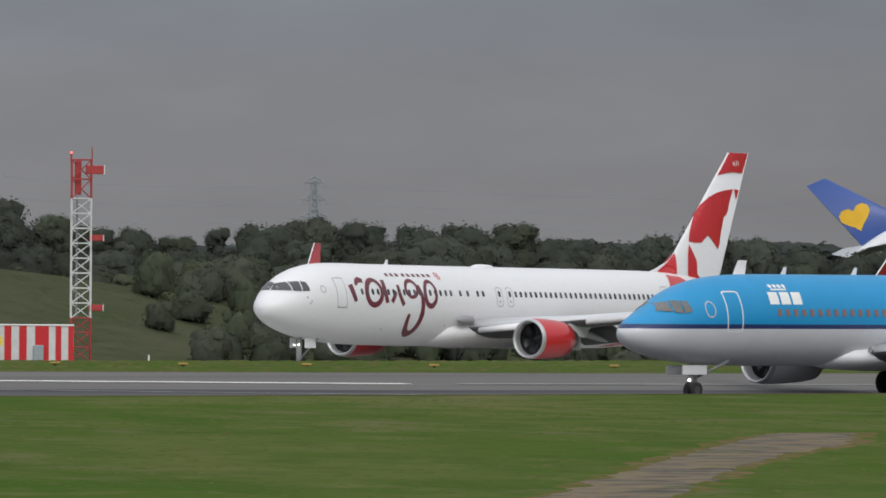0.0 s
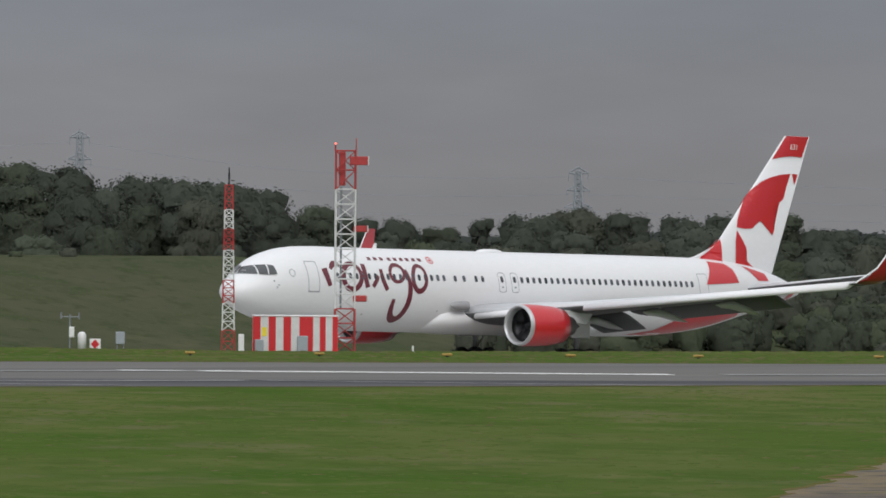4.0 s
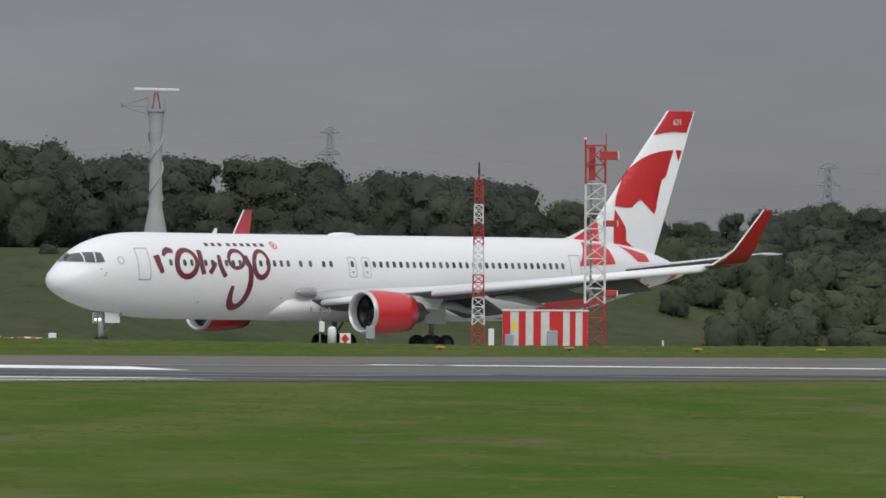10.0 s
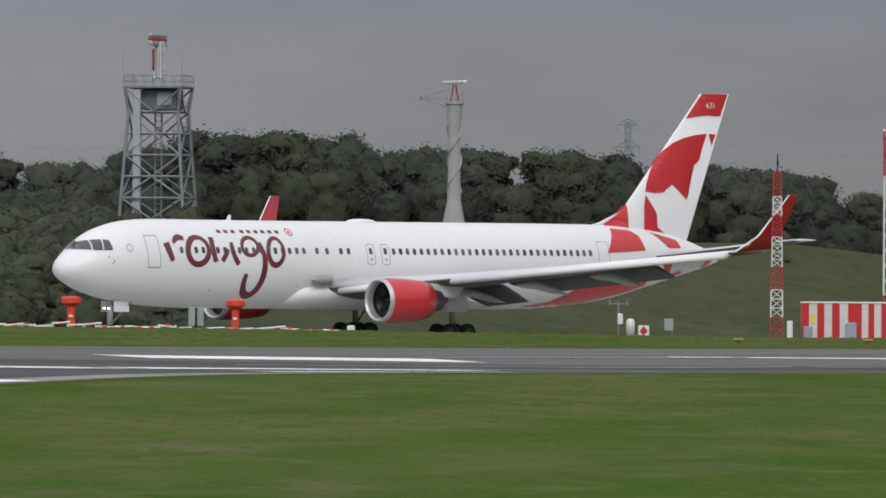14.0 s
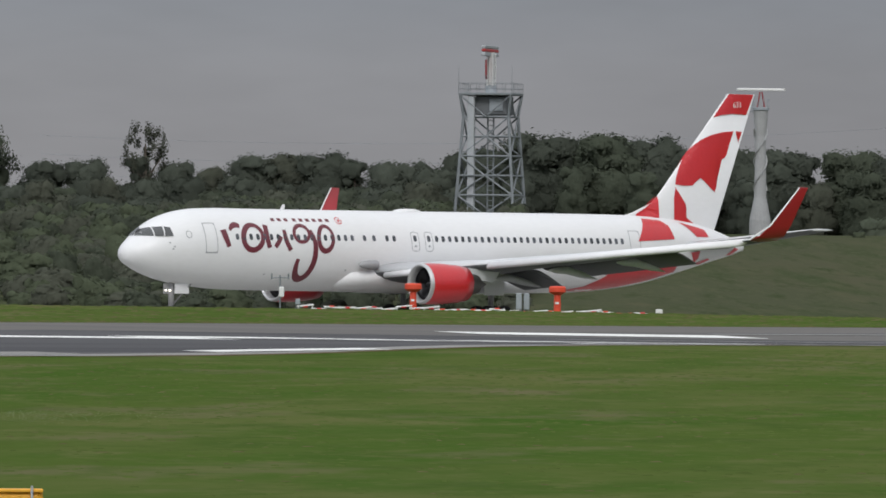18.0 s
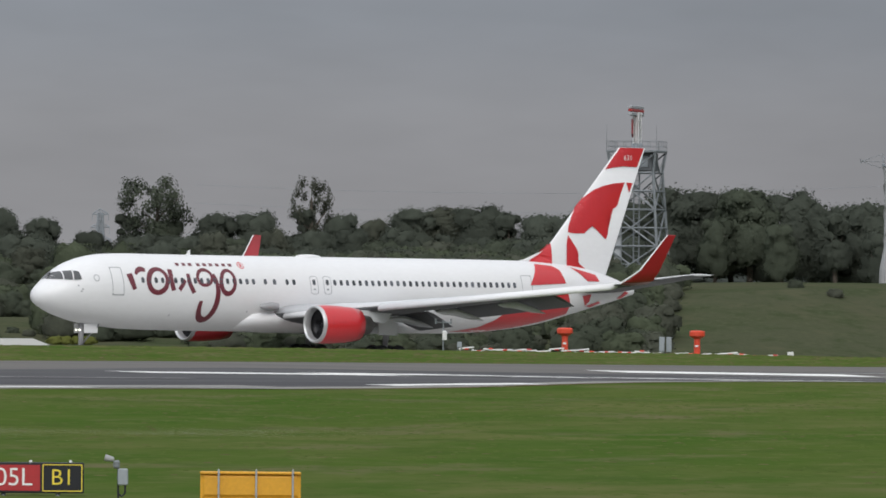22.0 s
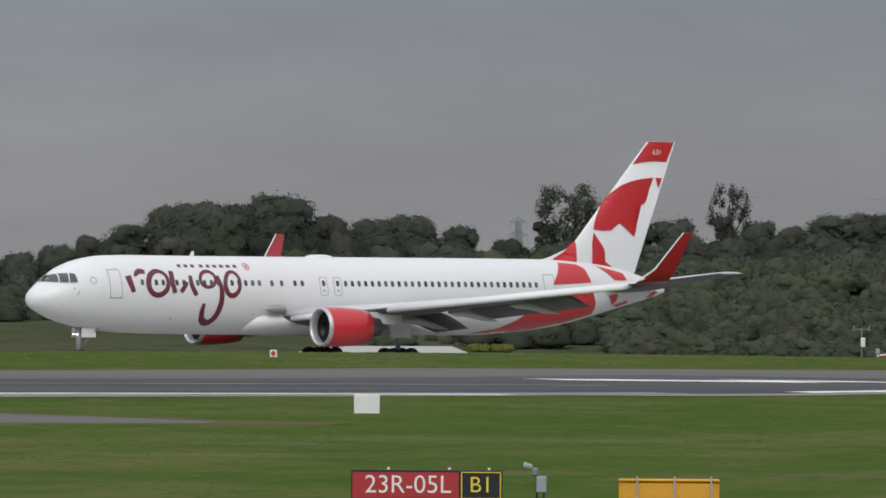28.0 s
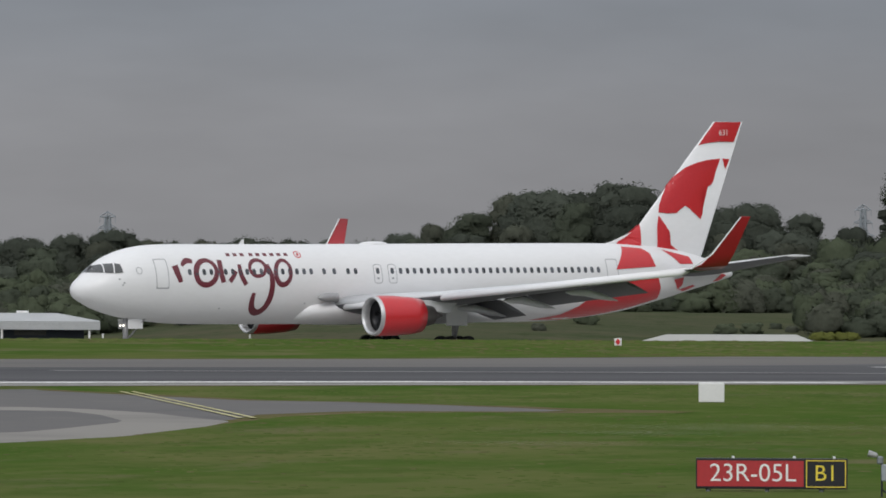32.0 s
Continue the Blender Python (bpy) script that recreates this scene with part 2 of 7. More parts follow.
M = {}
GRASS = [
    ((0.068, 0.104, 0.024), None, 0, 0),
    ((0.116, 0.122, 0.048), (0.05, 0.018, 1), 0.44, 0.66),
    ((0.050, 0.096, 0.018), (0.11, 0.045, 1), 0.46, 0.66),
    ((0.136, 0.122, 0.070), (0.14, 0.055, 1), 0.54, 0.72),
    ((0.054, 0.088, 0.021), (0.30, 0.12, 1), 0.50, 0.72),
    ((0.112, 0.124, 0.047), (0.36, 0.15, 1), 0.54, 0.74),
    ((0.084, 0.114, 0.033), (1.6, 0.7, 1), 0.50, 0.80)]
M["grass"] = blend_mat("mown_grass", GRASS, bump=0.3, bscale=1.3, spec=0.0, turn=40)
M["rough"] = blend_mat("rough_bank_grass", [
    ((0.066, 0.073, 0.044), None, 0, 0),
    ((0.086, 0.082, 0.054), (0.035, 0.06, 0.2), 0.46, 0.66),
    ((0.052, 0.066, 0.034), (0.08, 0.12, 0.4), 0.46, 0.66),
    ((0.088, 0.088, 0.054), (0.20, 0.24, 0.8), 0.54, 0.74),
    ((0.046, 0.060, 0.030), (0.45, 0.45, 1.5), 0.52, 0.72),
    ((0.076, 0.082, 0.049), (1.6, 1.2, 3.0), 0.50, 0.76)], bump=0.5, bscale=0.8, spec=0.0, turn=40)
M["clump"] = paint("grass_clumps", (0.072, 0.100, 0.027), 0.9, vary=0.16, scale=0.12, island=0.08)
M["clump"].node_tree.nodes["Principled BSDF"].inputs["Specular IOR Level"].default_value = 0.0
M["straw"] = paint("straw_clumps", (0.094, 0.096, 0.040), 0.9, vary=0.16, scale=0.12, island=0.10)
M["straw"].node_tree.nodes["Principled BSDF"].inputs["Specular IOR Level"].default_value = 0.0
M["pale_edge"] = blend_mat("pale_runway_edge", [((0.27, 0.265, 0.255), None, 0, 0), ((0.19, 0.18, 0.17), (0.03, 0.6, 1), 0.45, 0.65)], rough=0.85, bump=0.1)
M["clover"] = paint("white_clover", (0.25, 0.26, 0.18), 0.8, vary=0.2)
M["apron"] = blend_mat("pale_taxiway_concrete", [((0.36, 0.355, 0.34), None, 0, 0), ((0.27, 0.265, 0.255), (0.05, 0.2, 1), 0.45, 0.65)], bump=0.1)
M["worn_line"] = paint("worn_white_marking", (0.24, 0.24, 0.235), 0.75, vary=0.3, scale=0.4)
M["rim"] = blend_mat("dry_dirt_rim", [((0.130, 0.102, 0.066), None, 0, 0), ((0.095, 0.105, 0.035), (0.15, 0.9, 1), 0.45, 0.6), ((0.20, 0.165, 0.11), (0.4, 2.0, 1), 0.55, 0.7)], spec=0.0)
M["tarmac"] = blend_mat("worn_runway_asphalt", [
    ((0.081, 0.079, 0.084), None, 0, 0),
    ((0.051, 0.050, 0.055), (0.004, 0.10, 1), 0.42, 0.58),
    ((0.108, 0.104, 0.106), (0.008, 0.35, 1), 0.54, 0.72),
    ((0.037, 0.037, 0.040), (0.006, 0.6, 1), 0.56, 0.70)], rough=0.8, bump=0.1)
M["shoulder"] = blend_mat("pale_runway_shoulder", [
    ((0.137, 0.129, 0.120), None, 0, 0), ((0.104, 0.100, 0.100), (0.006, 0.3, 1), 0.45, 0.65), ((0.158, 0.149, 0.143), (0.02, 0.5, 1), 0.55, 0.75)], rough=0.85, bump=0.1)
M["old_tarmac"] = blend_mat("cracked_old_tarmac", [
    ((0.125, 0.106, 0.084), None, 0, 0), ((0.180, 0.140, 0.088), (0.35, 0.4, 1), 0.43, 0.54), ((0.060, 0.058, 0.056), (0.5, 0.9, 1), 0.5, 0.62), ((0.085, 0.095, 0.03), (0.25, 0.6, 1), 0.58, 0.66), ((0.17, 0.15, 0.125), (1.5, 2.2, 1), 0.55, 0.7)], bump=0.4, spec=0.1)
M["dirt"] = blend_mat("dry_grass_edge", [((0.145, 0.108, 0.058), None, 0, 0), ((0.085, 0.100, 0.026), (0.5, 0.8, 1), 0.44, 0.56), ((0.19, 0.15, 0.09), (1.2, 2.0, 1), 0.55, 0.7)], spec=0.0)
M["line"] = paint("white_marking", (0.78, 0.78, 0.76), 0.7, vary=0.22, scale=0.4)
M["edge_line"] = paint("pale_edge_paint", (0.42, 0.42, 0.41), 0.75, vary=0.25, scale=0.4)
M["exit"] = blend_mat("grey_exit_asphalt", [((0.122, 0.117, 0.115), None, 0, 0), ((0.095, 0.092, 0.094), (0.05, 0.05, 1), 0.45, 0.65), ((0.149, 0.142, 0.135), (0.4, 0.4, 1), 0.55, 0.75)], rough=0.85, bump=0.1)
M["concrete_band"] = blend_mat("pale_exit_concrete", [((0.235, 0.222, 0.205), None, 0, 0), ((0.185, 0.175, 0.165), (0.08, 0.08, 1), 0.45, 0.65)], rough=0.85, bump=0.1)
M["yline"] = paint("yellow_marking", (0.42, 0.39, 0.20), 0.8, vary=0.25, scale=0.5)
M["white"] = paint("white_aircraft_paint", (0.76, 0.76, 0.775), 0.40, vary=0.03, scale=0.35, coat=0.15, streak=(0.4, 1, 1))
M["wing"] = paint("grey_wing_paint", (0.60, 0.61, 0.63), 0.42, vary=0.09, scale=0.5)
# Wing grey with the underside's shade painted in; flaps take it too.
M["wing_shade"] = paint("shaded_wing_grey", (0.12, 0.122, 0.13), 0.55, vary=0.12, scale=0.6)
M["red"] = paint("red_livery_paint", (0.56, 0.022, 0.03), 0.3, vary=0.05, scale=0.4, coat=0.5)
M["maroon"] = paint("dark_maroon_livery_paint", (0.135, 0.015, 0.028), 0.4, vary=0.12, scale=0.7, coat=0.4)
M["metal"] = paint("bare_metal", (0.55, 0.55, 0.56), 0.45, metal=0.7, vary=0.08)
M["dark_metal"] = paint("dark_exhaust_metal", (0.16, 0.15, 0.145), 0.45, metal=0.8, vary=0.2)
M["fan"] = paint("fan_blades", (0.022, 0.022, 0.025), 0.4, metal=0.6, vary=0.3)
M["glass"] = paint("dark_cockpit_glass", (0.075, 0.078, 0.082), 0.3, vary=0.3)
# The sky's reflection is painted in as a paler, uneven glass colour.
M["pale_glass"] = paint("glass_with_sky_tone", (0.15, 0.15, 0.145), 0.25, vary=0.35, scale=2.5)
M["cabin_glass"] = paint("cabin_window", (0.085, 0.09, 0.105), 0.15, vary=0.3, rand=0.4)
M["frame"] = paint("window_surround", (0.45, 0.46, 0.48), 0.4)
M["seam"] = paint("panel_seam", (0.33, 0.34, 0.36), 0.5)
M["rubber"] = paint("tyre_rubber", (0.022, 0.022, 0.024), 0.85, vary=0.2)
M["hub"] = paint("dark_wheel_hub", (0.075, 0.073, 0.072), 0.6, metal=0.2, vary=0.3, scale=3)
# Livery red darkened to hold the shade on the winglets' outer faces.
M["shade_red"] = paint("shaded_winglet_red", (0.36, 0.014, 0.022), 0.35, vary=0.06, scale=0.5, coat=0.3)
M["gear"] = paint("landing_gear_grey", (0.33, 0.33, 0.34), 0.45, metal=0.3)
M["lamp_lit"] = paint("lit_lamp", (1.0, 0.93, 0.8), 0.3, emit=4.0)
M["red_lamp"] = paint("lit_red_lamp", (1.0, 0.12, 0.08), 0.3, emit=2.5)
M["blue"] = paint("sky_blue_livery_paint", (0.003, 0.285, 0.555), 0.4, vary=0.05, scale=0.4, coat=0.12)
M["navy"] = paint("dark_blue_paint", (0.035, 0.085, 0.31), 0.45, vary=0.06, coat=0.1)
M["orange_dim"] = paint("orange_window_shade", (0.24, 0.13, 0.10), 0.5)
M["dull_yellow"] = paint("weathered_yellow_paint", (0.34, 0.22, 0.05), 0.6, vary=0.2)
M["yellow"] = paint("yellow_sheet_metal", (0.72, 0.36, 0.03), 0.42, vary=0.09, scale=1.2)
# Dark yellow that stands for the shade low on the yellow sign.
M["yellow_shade"] = paint("shaded_yellow_steel", (0.20, 0.10, 0.02), 0.7, vary=0.3, scale=3)
M["sun_yellow"] = paint("sunny_yellow_paint", (0.85, 0.50, 0.04), 0.4)
M["two_tone"] = banded("two_tone_fuselage_paint", [(0.0, (0.62, 0.63, 0.66)), (3.0, (0.012, 0.03, 0.12)), (3.17, (0.003, 0.262, 0.55))], 0.4, 0.1)
M["mast_white"] = paint("white_mast_paint", (0.62, 0.62, 0.62), 0.5, vary=0.15, scale=2)
M["mast_red"] = paint("red_mast_paint", (0.38, 0.035, 0.035), 0.5, vary=0.2, scale=2)
M["dull_red"] = paint("dull_red_aerial_paint", (0.24, 0.045, 0.05), 0.6, vary=0.15, scale=1.5)
M["orange"] = paint("signal_orange_paint", (0.68, 0.065, 0.028), 0.5, vary=0.1)
M["galv"] = paint("galvanised_steel", (0.21, 0.23, 0.245), 0.55, metal=0.3, vary=0.2, scale=1.5)
M["concrete"] = paint("pale_concrete", (0.34, 0.345, 0.35), 0.85, vary=0.12, scale=0.6, bump=0.2)
M["box_grey"] = paint("grey_equipment_box", (0.30, 0.33, 0.36), 0.5)
M["duct"] = paint("pale_galvanised_duct", (0.36, 0.38, 0.40), 0.6, metal=0.1, vary=0.12, scale=0.8)
M["box_dark"] = paint("dark_machine_cabin", (0.13, 0.14, 0.15), 0.6, vary=0.2)
M["white_board"] = paint("white_board", (0.72, 0.72, 0.72), 0.5, vary=0.05)
M["sign_red"] = paint("mandatory_sign_red", (0.42, 0.03, 0.035), 0.4, vary=0.1)
M["sign_black"] = paint("sign_black", (0.012, 0.013, 0.018), 0.4)
M["letter"] = paint("sign_white_letter", (0.8, 0.8, 0.78), 0.5, vary=0.05)
M["letter_yellow"] = paint("sign_yellow_letter", (0.78, 0.62, 0.06), 0.5, vary=0.05)
M["bark"] = paint("bark", (0.09, 0.075, 0.06), 0.95, vary=0.3, scale=2, bump=0.5)
# Haze over the far pylons and lines is put into this pale grey.
M["pylon"] = paint("hazed_pylon_steel", (0.25, 0.275, 0.30), 0.7)
M["roof"] = paint("pale_sheet_roof", (0.40, 0.41, 0.42), 0.6, vary=0.1, scale=0.5)
M["slab"] = paint("pale_canopy_cloth", (0.38, 0.38, 0.365), 0.7, vary=0.06, scale=0.6)
M["dark_wall"] = paint("dark_blue_wall", (0.035, 0.045, 0.075), 0.5, vary=0.2)


def leaf_mat(name, col, island=0.06, rand=0.18):
    """Foliage: tone differs from tree to tree and a little from leaf to leaf."""
    m = paint(name, col, 0.8, vary=0.14, scale=0.35, island=island)
    n, l = m.node_tree.nodes, m.node_tree.links
    b = n["Principled BSDF"]
    b.inputs["Specular IOR Level"].default_value = 0.0
    src = b.inputs["Base Color"].links[0].from_socket
    oi, rr, hs = n.new("ShaderNodeObjectInfo"), n.new("ShaderNodeMapRange"), n.new("ShaderNodeHueSaturation")
    rr.inputs["To Min"].default_value, rr.inputs["To Max"].default_value = 1 - rand, 1 + rand
    l.new(oi.outputs["Random"], rr.inputs["Value"])
    l.new(rr.outputs["Result"], hs.inputs["Value"])
    l.new(src, hs.inputs["Color"])
    l.new(hs.outputs["Color"], b.inputs["Base Color"])
    # thin leaves let some of the light through
    tr, mx, out = n.new("ShaderNodeBsdfTranslucent"), n.new("ShaderNodeMixShader"), n["Material Output"]
    mx.inputs["Fac"].default_value = 0.35
    l.new(hs.outputs["Color"], tr.inputs["Color"])
    l.new(b.outputs["BSDF"], mx.inputs[1])
    l.new(tr.outputs["BSDF"], mx.inputs[2])
    l.new(mx.outputs["Shader"], out.inputs["Surface"])
    return m


M["leaf_dark"] = leaf_mat("dark_oak_leaves", (0.081, 0.092, 0.074))
M["leaf_mid"] = leaf_mat("green_leaves", (0.086, 0.100, 0.073))
M["leaf_olive"] = leaf_mat("olive_leaves", (0.092, 0.099, 0.076))
M["leaf_light"] = leaf_mat("light_scrub_leaves", (0.087, 0.103, 0.067))
# The far belt's haze is mixed into its leaf colour.
M["leaf_far"] = leaf_mat("haze_tinted_leaves", (0.070, 0.080, 0.072), 0.12)
M["leaf_yellow"] = leaf_mat("yellow_green_flowering_scrub", (0.16, 0.175, 0.05))


# ---- mesh helpers ----
def part(name, bm, mat, parent=None, label="", smooth=False, m=None):
    """Links a bmesh as one mesh object under a thing or a part."""
    me = bpy.data.meshes.new(name)
    if smooth:
        for f in bm.faces:
            f.smooth = True
    bm.to_mesh(me)
    bm.free()
    me.materials.append(M[mat] if isinstance(mat, str) else mat)
    return attach(name, me, parent, label, m)


def attach(name, me, parent=None, label="", m=None):
    ob = new(name, me)
    if parent is not None:
        ob.parent = parent
    if m is not None:
        ob.matrix_basis = m
    if label:
        ob["label"] = label
    return ob


def thing(name, m, label, category, group="", kind=""):
    ob = new(name)
    ob.empty_display_size = 0.5
    ob.matrix_basis = m
    return tagged(ob, label, category, group, kind)


def B():
    return bmesh.new()


def box(bm, c, s, rz=0.0, bev=0.0):
    r = bmesh.ops.create_cube(bm, size=1.0, matrix=Matrix.Translation(c) @ Matrix.Rotation(rz, 4, "Z") @ Matrix.Diagonal((*s, 1)))
    if bev:
        es = {e for v in r["verts"] for e in v.link_edges}
        bmesh.ops.bevel(bm, geom=list(es), offset=bev, segments=1, affect="EDGES")
    return bm


def tube(bm, p0, p1, r0, r1=None, n=8, caps=True):
    p0, p1 = Vector(p0), Vector(p1)
    r1 = r0 if r1 is None else r1
    d = p1 - p0
    q = d.to_track_quat("Z", "Y").to_matrix()
    ring = []
    for p, r in ((p0, r0), (p1, r1)):
        ring.append([bm.verts.new(p + q @ Vector((r * math.cos(2 * math.pi * k / n), r * math.sin(2 * math.pi * k / n), 0))) for k in range(n)])
    for k in range(n):
        bm.faces.new((ring[0][k], ring[0][(k + 1) % n], ring[1][(k + 1) % n], ring[1][k]))
    if caps:
        bm.faces.new(ring[0][::-1])
        bm.faces.new(ring[1])
    return bm


def loft(bm, rings, caps=True, closed=True):
    vs = [[bm.verts.new(p) for p in r] for r in rings]
    n = len(vs[0])
    for a, b in zip(vs, vs[1:]):
        for k in range(n if closed else n - 1):
            bm.faces.new((a[k], b[k], b[(k + 1) % n], a[(k + 1) % n]))
    if caps:
        bm.faces.new(vs[0])
        bm.faces.new(vs[-1][::-1])
    bmesh.ops.recalc_face_normals(bm, faces=bm.faces)
    return bm


def revolve(bm, prof, axis="X", c=(0, 0, 0), n=32, caps=False):
    """prof: (along, radius) pairs round an axis through c."""
    rings = []
    for a, r in prof:
        ring = []
        for k in range(n):
            u, v = r * math.cos(2 * math.pi * k / n), r * math.sin(2 * math.pi * k / n)
            ring.append(Vector(c) + Vector({"X": (a, u, v), "Y": (u, a, v), "Z": (u, v, a)}[axis]))
        rings.append(ring)
    return loft(bm, rings, caps)


def smooth01(a, b, x):
    k = min(1.0, max(0.0, (x - a) / (b - a)))
    return k * k * (3 - 2 * k)


# ---- lie of the land ----
def runway_y(x):
    """Near edge and far edge of the paved strip at x."""
    s = smooth01(208, 290, x)
    k = smooth01(208, 268, x)
    near = (1 - k) * (297 - 0.10 * max(x - 205, 0)) + k * (329.4 - 0.114 * (x - 255))
    far = (1 - s) * 355 + s * (379.8 - 0.115 * (x - 293))
    return near, far


def lerp(x, pts):
    if x <= pts[0][0]:
        return pts[0][1]
    for (a, u), (b, v) in zip(pts, pts[1:]):
        if x <= b:
            return u + (v - u) * (x - a) / (b - a)
    return pts[-1][1]


def ground_z(x, y):
    near, far = runway_y(x)
    z_near = lerp(x, ((190, 1.33), (240, 1.27), (285, 1.12), (330, 1.10), (600, 1.0)))
    z_far = lerp(x, ((240, 1.76), (275, 1.53), (310, 1.35), (365, 1.16), (600, 0.9)))
    z_crest = lerp(x, ((250, 2.05), (300, 1.92), (345, 1.52), (385, 0.95), (410, 0.88), (445, 0.84), (600, 0.75)))
    z_taxi = lerp(x, ((275, 0.42), (301, 0.66), (327, 0.55), (345, 0.48), (364, 0.34), (383, 0.05), (404, -0.13), (417, -0.18), (431, -0.36), (455, -0.72), (600, -1.1)))
    bank = lerp(x, ((250, 0.6), (330, 0.9), (390, 1.2), (416, 1.8), (434, 5.75), (482, 6.4), (502, 4.2), (540, 2.6), (620, 1.0)))
    upper = lerp(x, ((325, 0.9), (345, 3.0), (400, 3.0), (416, 2.6), (434, 5.75), (482, 6.4), (502, 4.2), (540, 2.6), (620, 1.0)))
    field = 1.0 + 0.03 * noise.noise(Vector((x * 0.03, y * 0.03, 0))) * (1 if y < near - 4 else 0)
    far_z = upper + 0.6 * noise.noise(Vector((x * 0.01, y * 0.01, 3.0)))
    if near < y < far:
        dip = lerp(x, ((250, 0.0), (300, 0.50), (340, 0.62), (600, 0.6)))
        f = (y - near) / (far - near)
        return z_near + (z_far - z_near) * f - dip * math.sin(math.pi * min(1.0, f / 0.94)) ** 0.8
    return lerp(y, ((60, 0.9), (220, field), (near - 8, z_near - 0.03), (near, z_near), (far, z_far), (far + 10, z_far - 0.02), (440, z_crest),
                    (452, z_crest - 0.20), (460, 0.5 * (z_crest - 0.20 + z_taxi)), (480, z_taxi), (520, z_taxi), (528, z_taxi + 0.25 * (bank - z_taxi)), (545, bank), (575, upper), (600, far_z), (900, far_z), (1500, 2.0), (6000, 2.0)))


def grid_mesh(name, xs, rows, mat, parent=None):
    """Sheet over xs; rows(x) gives the points across, from near to far."""
    verts, faces = [], []
    n = 0
    for x in xs:
        r = rows(x)
        n = len(r)
        verts += r
    for i in range(len(xs) - 1):
        for j in range(n - 1):
            a = i * n + j
            faces.append((a, a + n, a + n + 1, a + 1))
    me = bpy.data.meshes.new(name)
    me.from_pydata(verts, [], faces)
    me.materials.append(M[mat])
    for p in me.polygons:
        p.use_smooth = True
    return attach(name, me, parent)


XS = [-4000, -2000, -1000, -500, -200, -50] + list(range(0, 240, 8)) + list(range(240, 262, 2)) + list(range(264, 640, 8)) + [650, 680, 720, 800, 1000, 1400, 2000, 3000, 4500]


def ground_row(x):
    near, far = runway_y(x)
    ys = [-1500, -300, -50, 20, 60, 80, 100, 120, 140, 160, 180, 200, 220, 240, 260, near - 20, near - 8, near - 0.5, near, near + 8, near + 16, near + 24, far - 22, far - 15, far - 8, far, far + 1, far + 10,
          405, 425, 440, 446, 452, 465, 480, 500, 520, 528, 536, 545, 555, 565, 575, 588, 600, 640, 700, 800, 900, 1200, 1500, 2500, 4500]
    return [(x, y, ground_z(x, y) - (0.12 if near < y < far else 0.0)) for y in ys]


ground = tagged(grid_mesh("ground", XS, ground_row, "grass"), "mown green airfield grass with dry straw patches", "ground", kind="structure")


ground.data.materials.append(M["rough"])
for p in ground.data.polygons:
    if p.center.y > 505:
        p.material_index = 1


def strip(name, mat, x0, x1, f0, f1, lift, label, category="runway", step=6):
    """A strip of paving or paint between the shares f0 and f1 of the runway's width."""
    n = max(2, int((x1 - x0) / step) + 1)
    xs = sorted([x0 + (x1 - x0) * i / (n - 1) for i in range(n)] + [x for x in range(241, 260, 2) if x0 < x < x1])
    k = 2 if f1 - f0 < 0.05 else 4 if f1 - f0 < 0.3 else 13

    def rows(x):
        a, b = runway_y(x)
        out = []
        for j in range(k):
            f = f0 + (f1 - f0) * j / (k - 1)
            y = a + (b - a) * f
            out.append((x, y, ground_z(x, y) + lift))
        return out
    return tagged(grid_mesh(name, xs, rows, mat), label, category, kind="structure")


strip("runway", "tarmac", -1500, 1900, 0.05, 0.66, 0.012, "worn grey asphalt runway with dark tyre streaks")
strip("runway_shoulder", "pale_edge", -1500, 1900, 0.0, 0.05, 0.010, "pale grey paved runway shoulder", "shoulder")
strip("runway_shoulder", "shoulder", -1500, 1900, 0.66, 1.0, 0.010, "pale grey paved runway shoulder", "shoulder")
strip("runway_edge_band", "pale_edge", -1500, 214, 0.05, 0.112, 0.02, "pale worn band inside the runway edge", "shoulder")
strip("dirt_rim", "rim", -1500, 1900, -0.022, 0.0, 0.014, "dry dirt rim between runway and grass", "ground")
strip("dirt_rim", "rim", -1500, 1900, 1.0, 1.035, 0.014, "dry dirt rim between runway and grass", "ground")


def bar(p, q, wide, mat, n=10):
    """A painted bar from p to q, of the given width across the runway."""
    verts, faces = [], []
    for i in range(n + 1):
        x, y = p[0] + (q[0] - p[0]) * i / n, p[1] + (q[1] - p[1]) * i / n
        verts += [(x, y + d, ground_z(x, y + d) + 0.035) for d in (-wide / 2, 0, wide / 2)]
    for i in range(n):
        faces += [(3 * i + j, 3 * i + 3 + j, 3 * i + 4 + j, 3 * i + 1 + j) for j in (0, 1)]
    me = bpy.data.meshes.new("painted_marking")
    me.from_pydata(verts, [], faces)
    me.materials.append(M[mat])
    return tagged(attach("painted_marking", me), "white painted runway marking, worn in places", "marking", kind="structure")


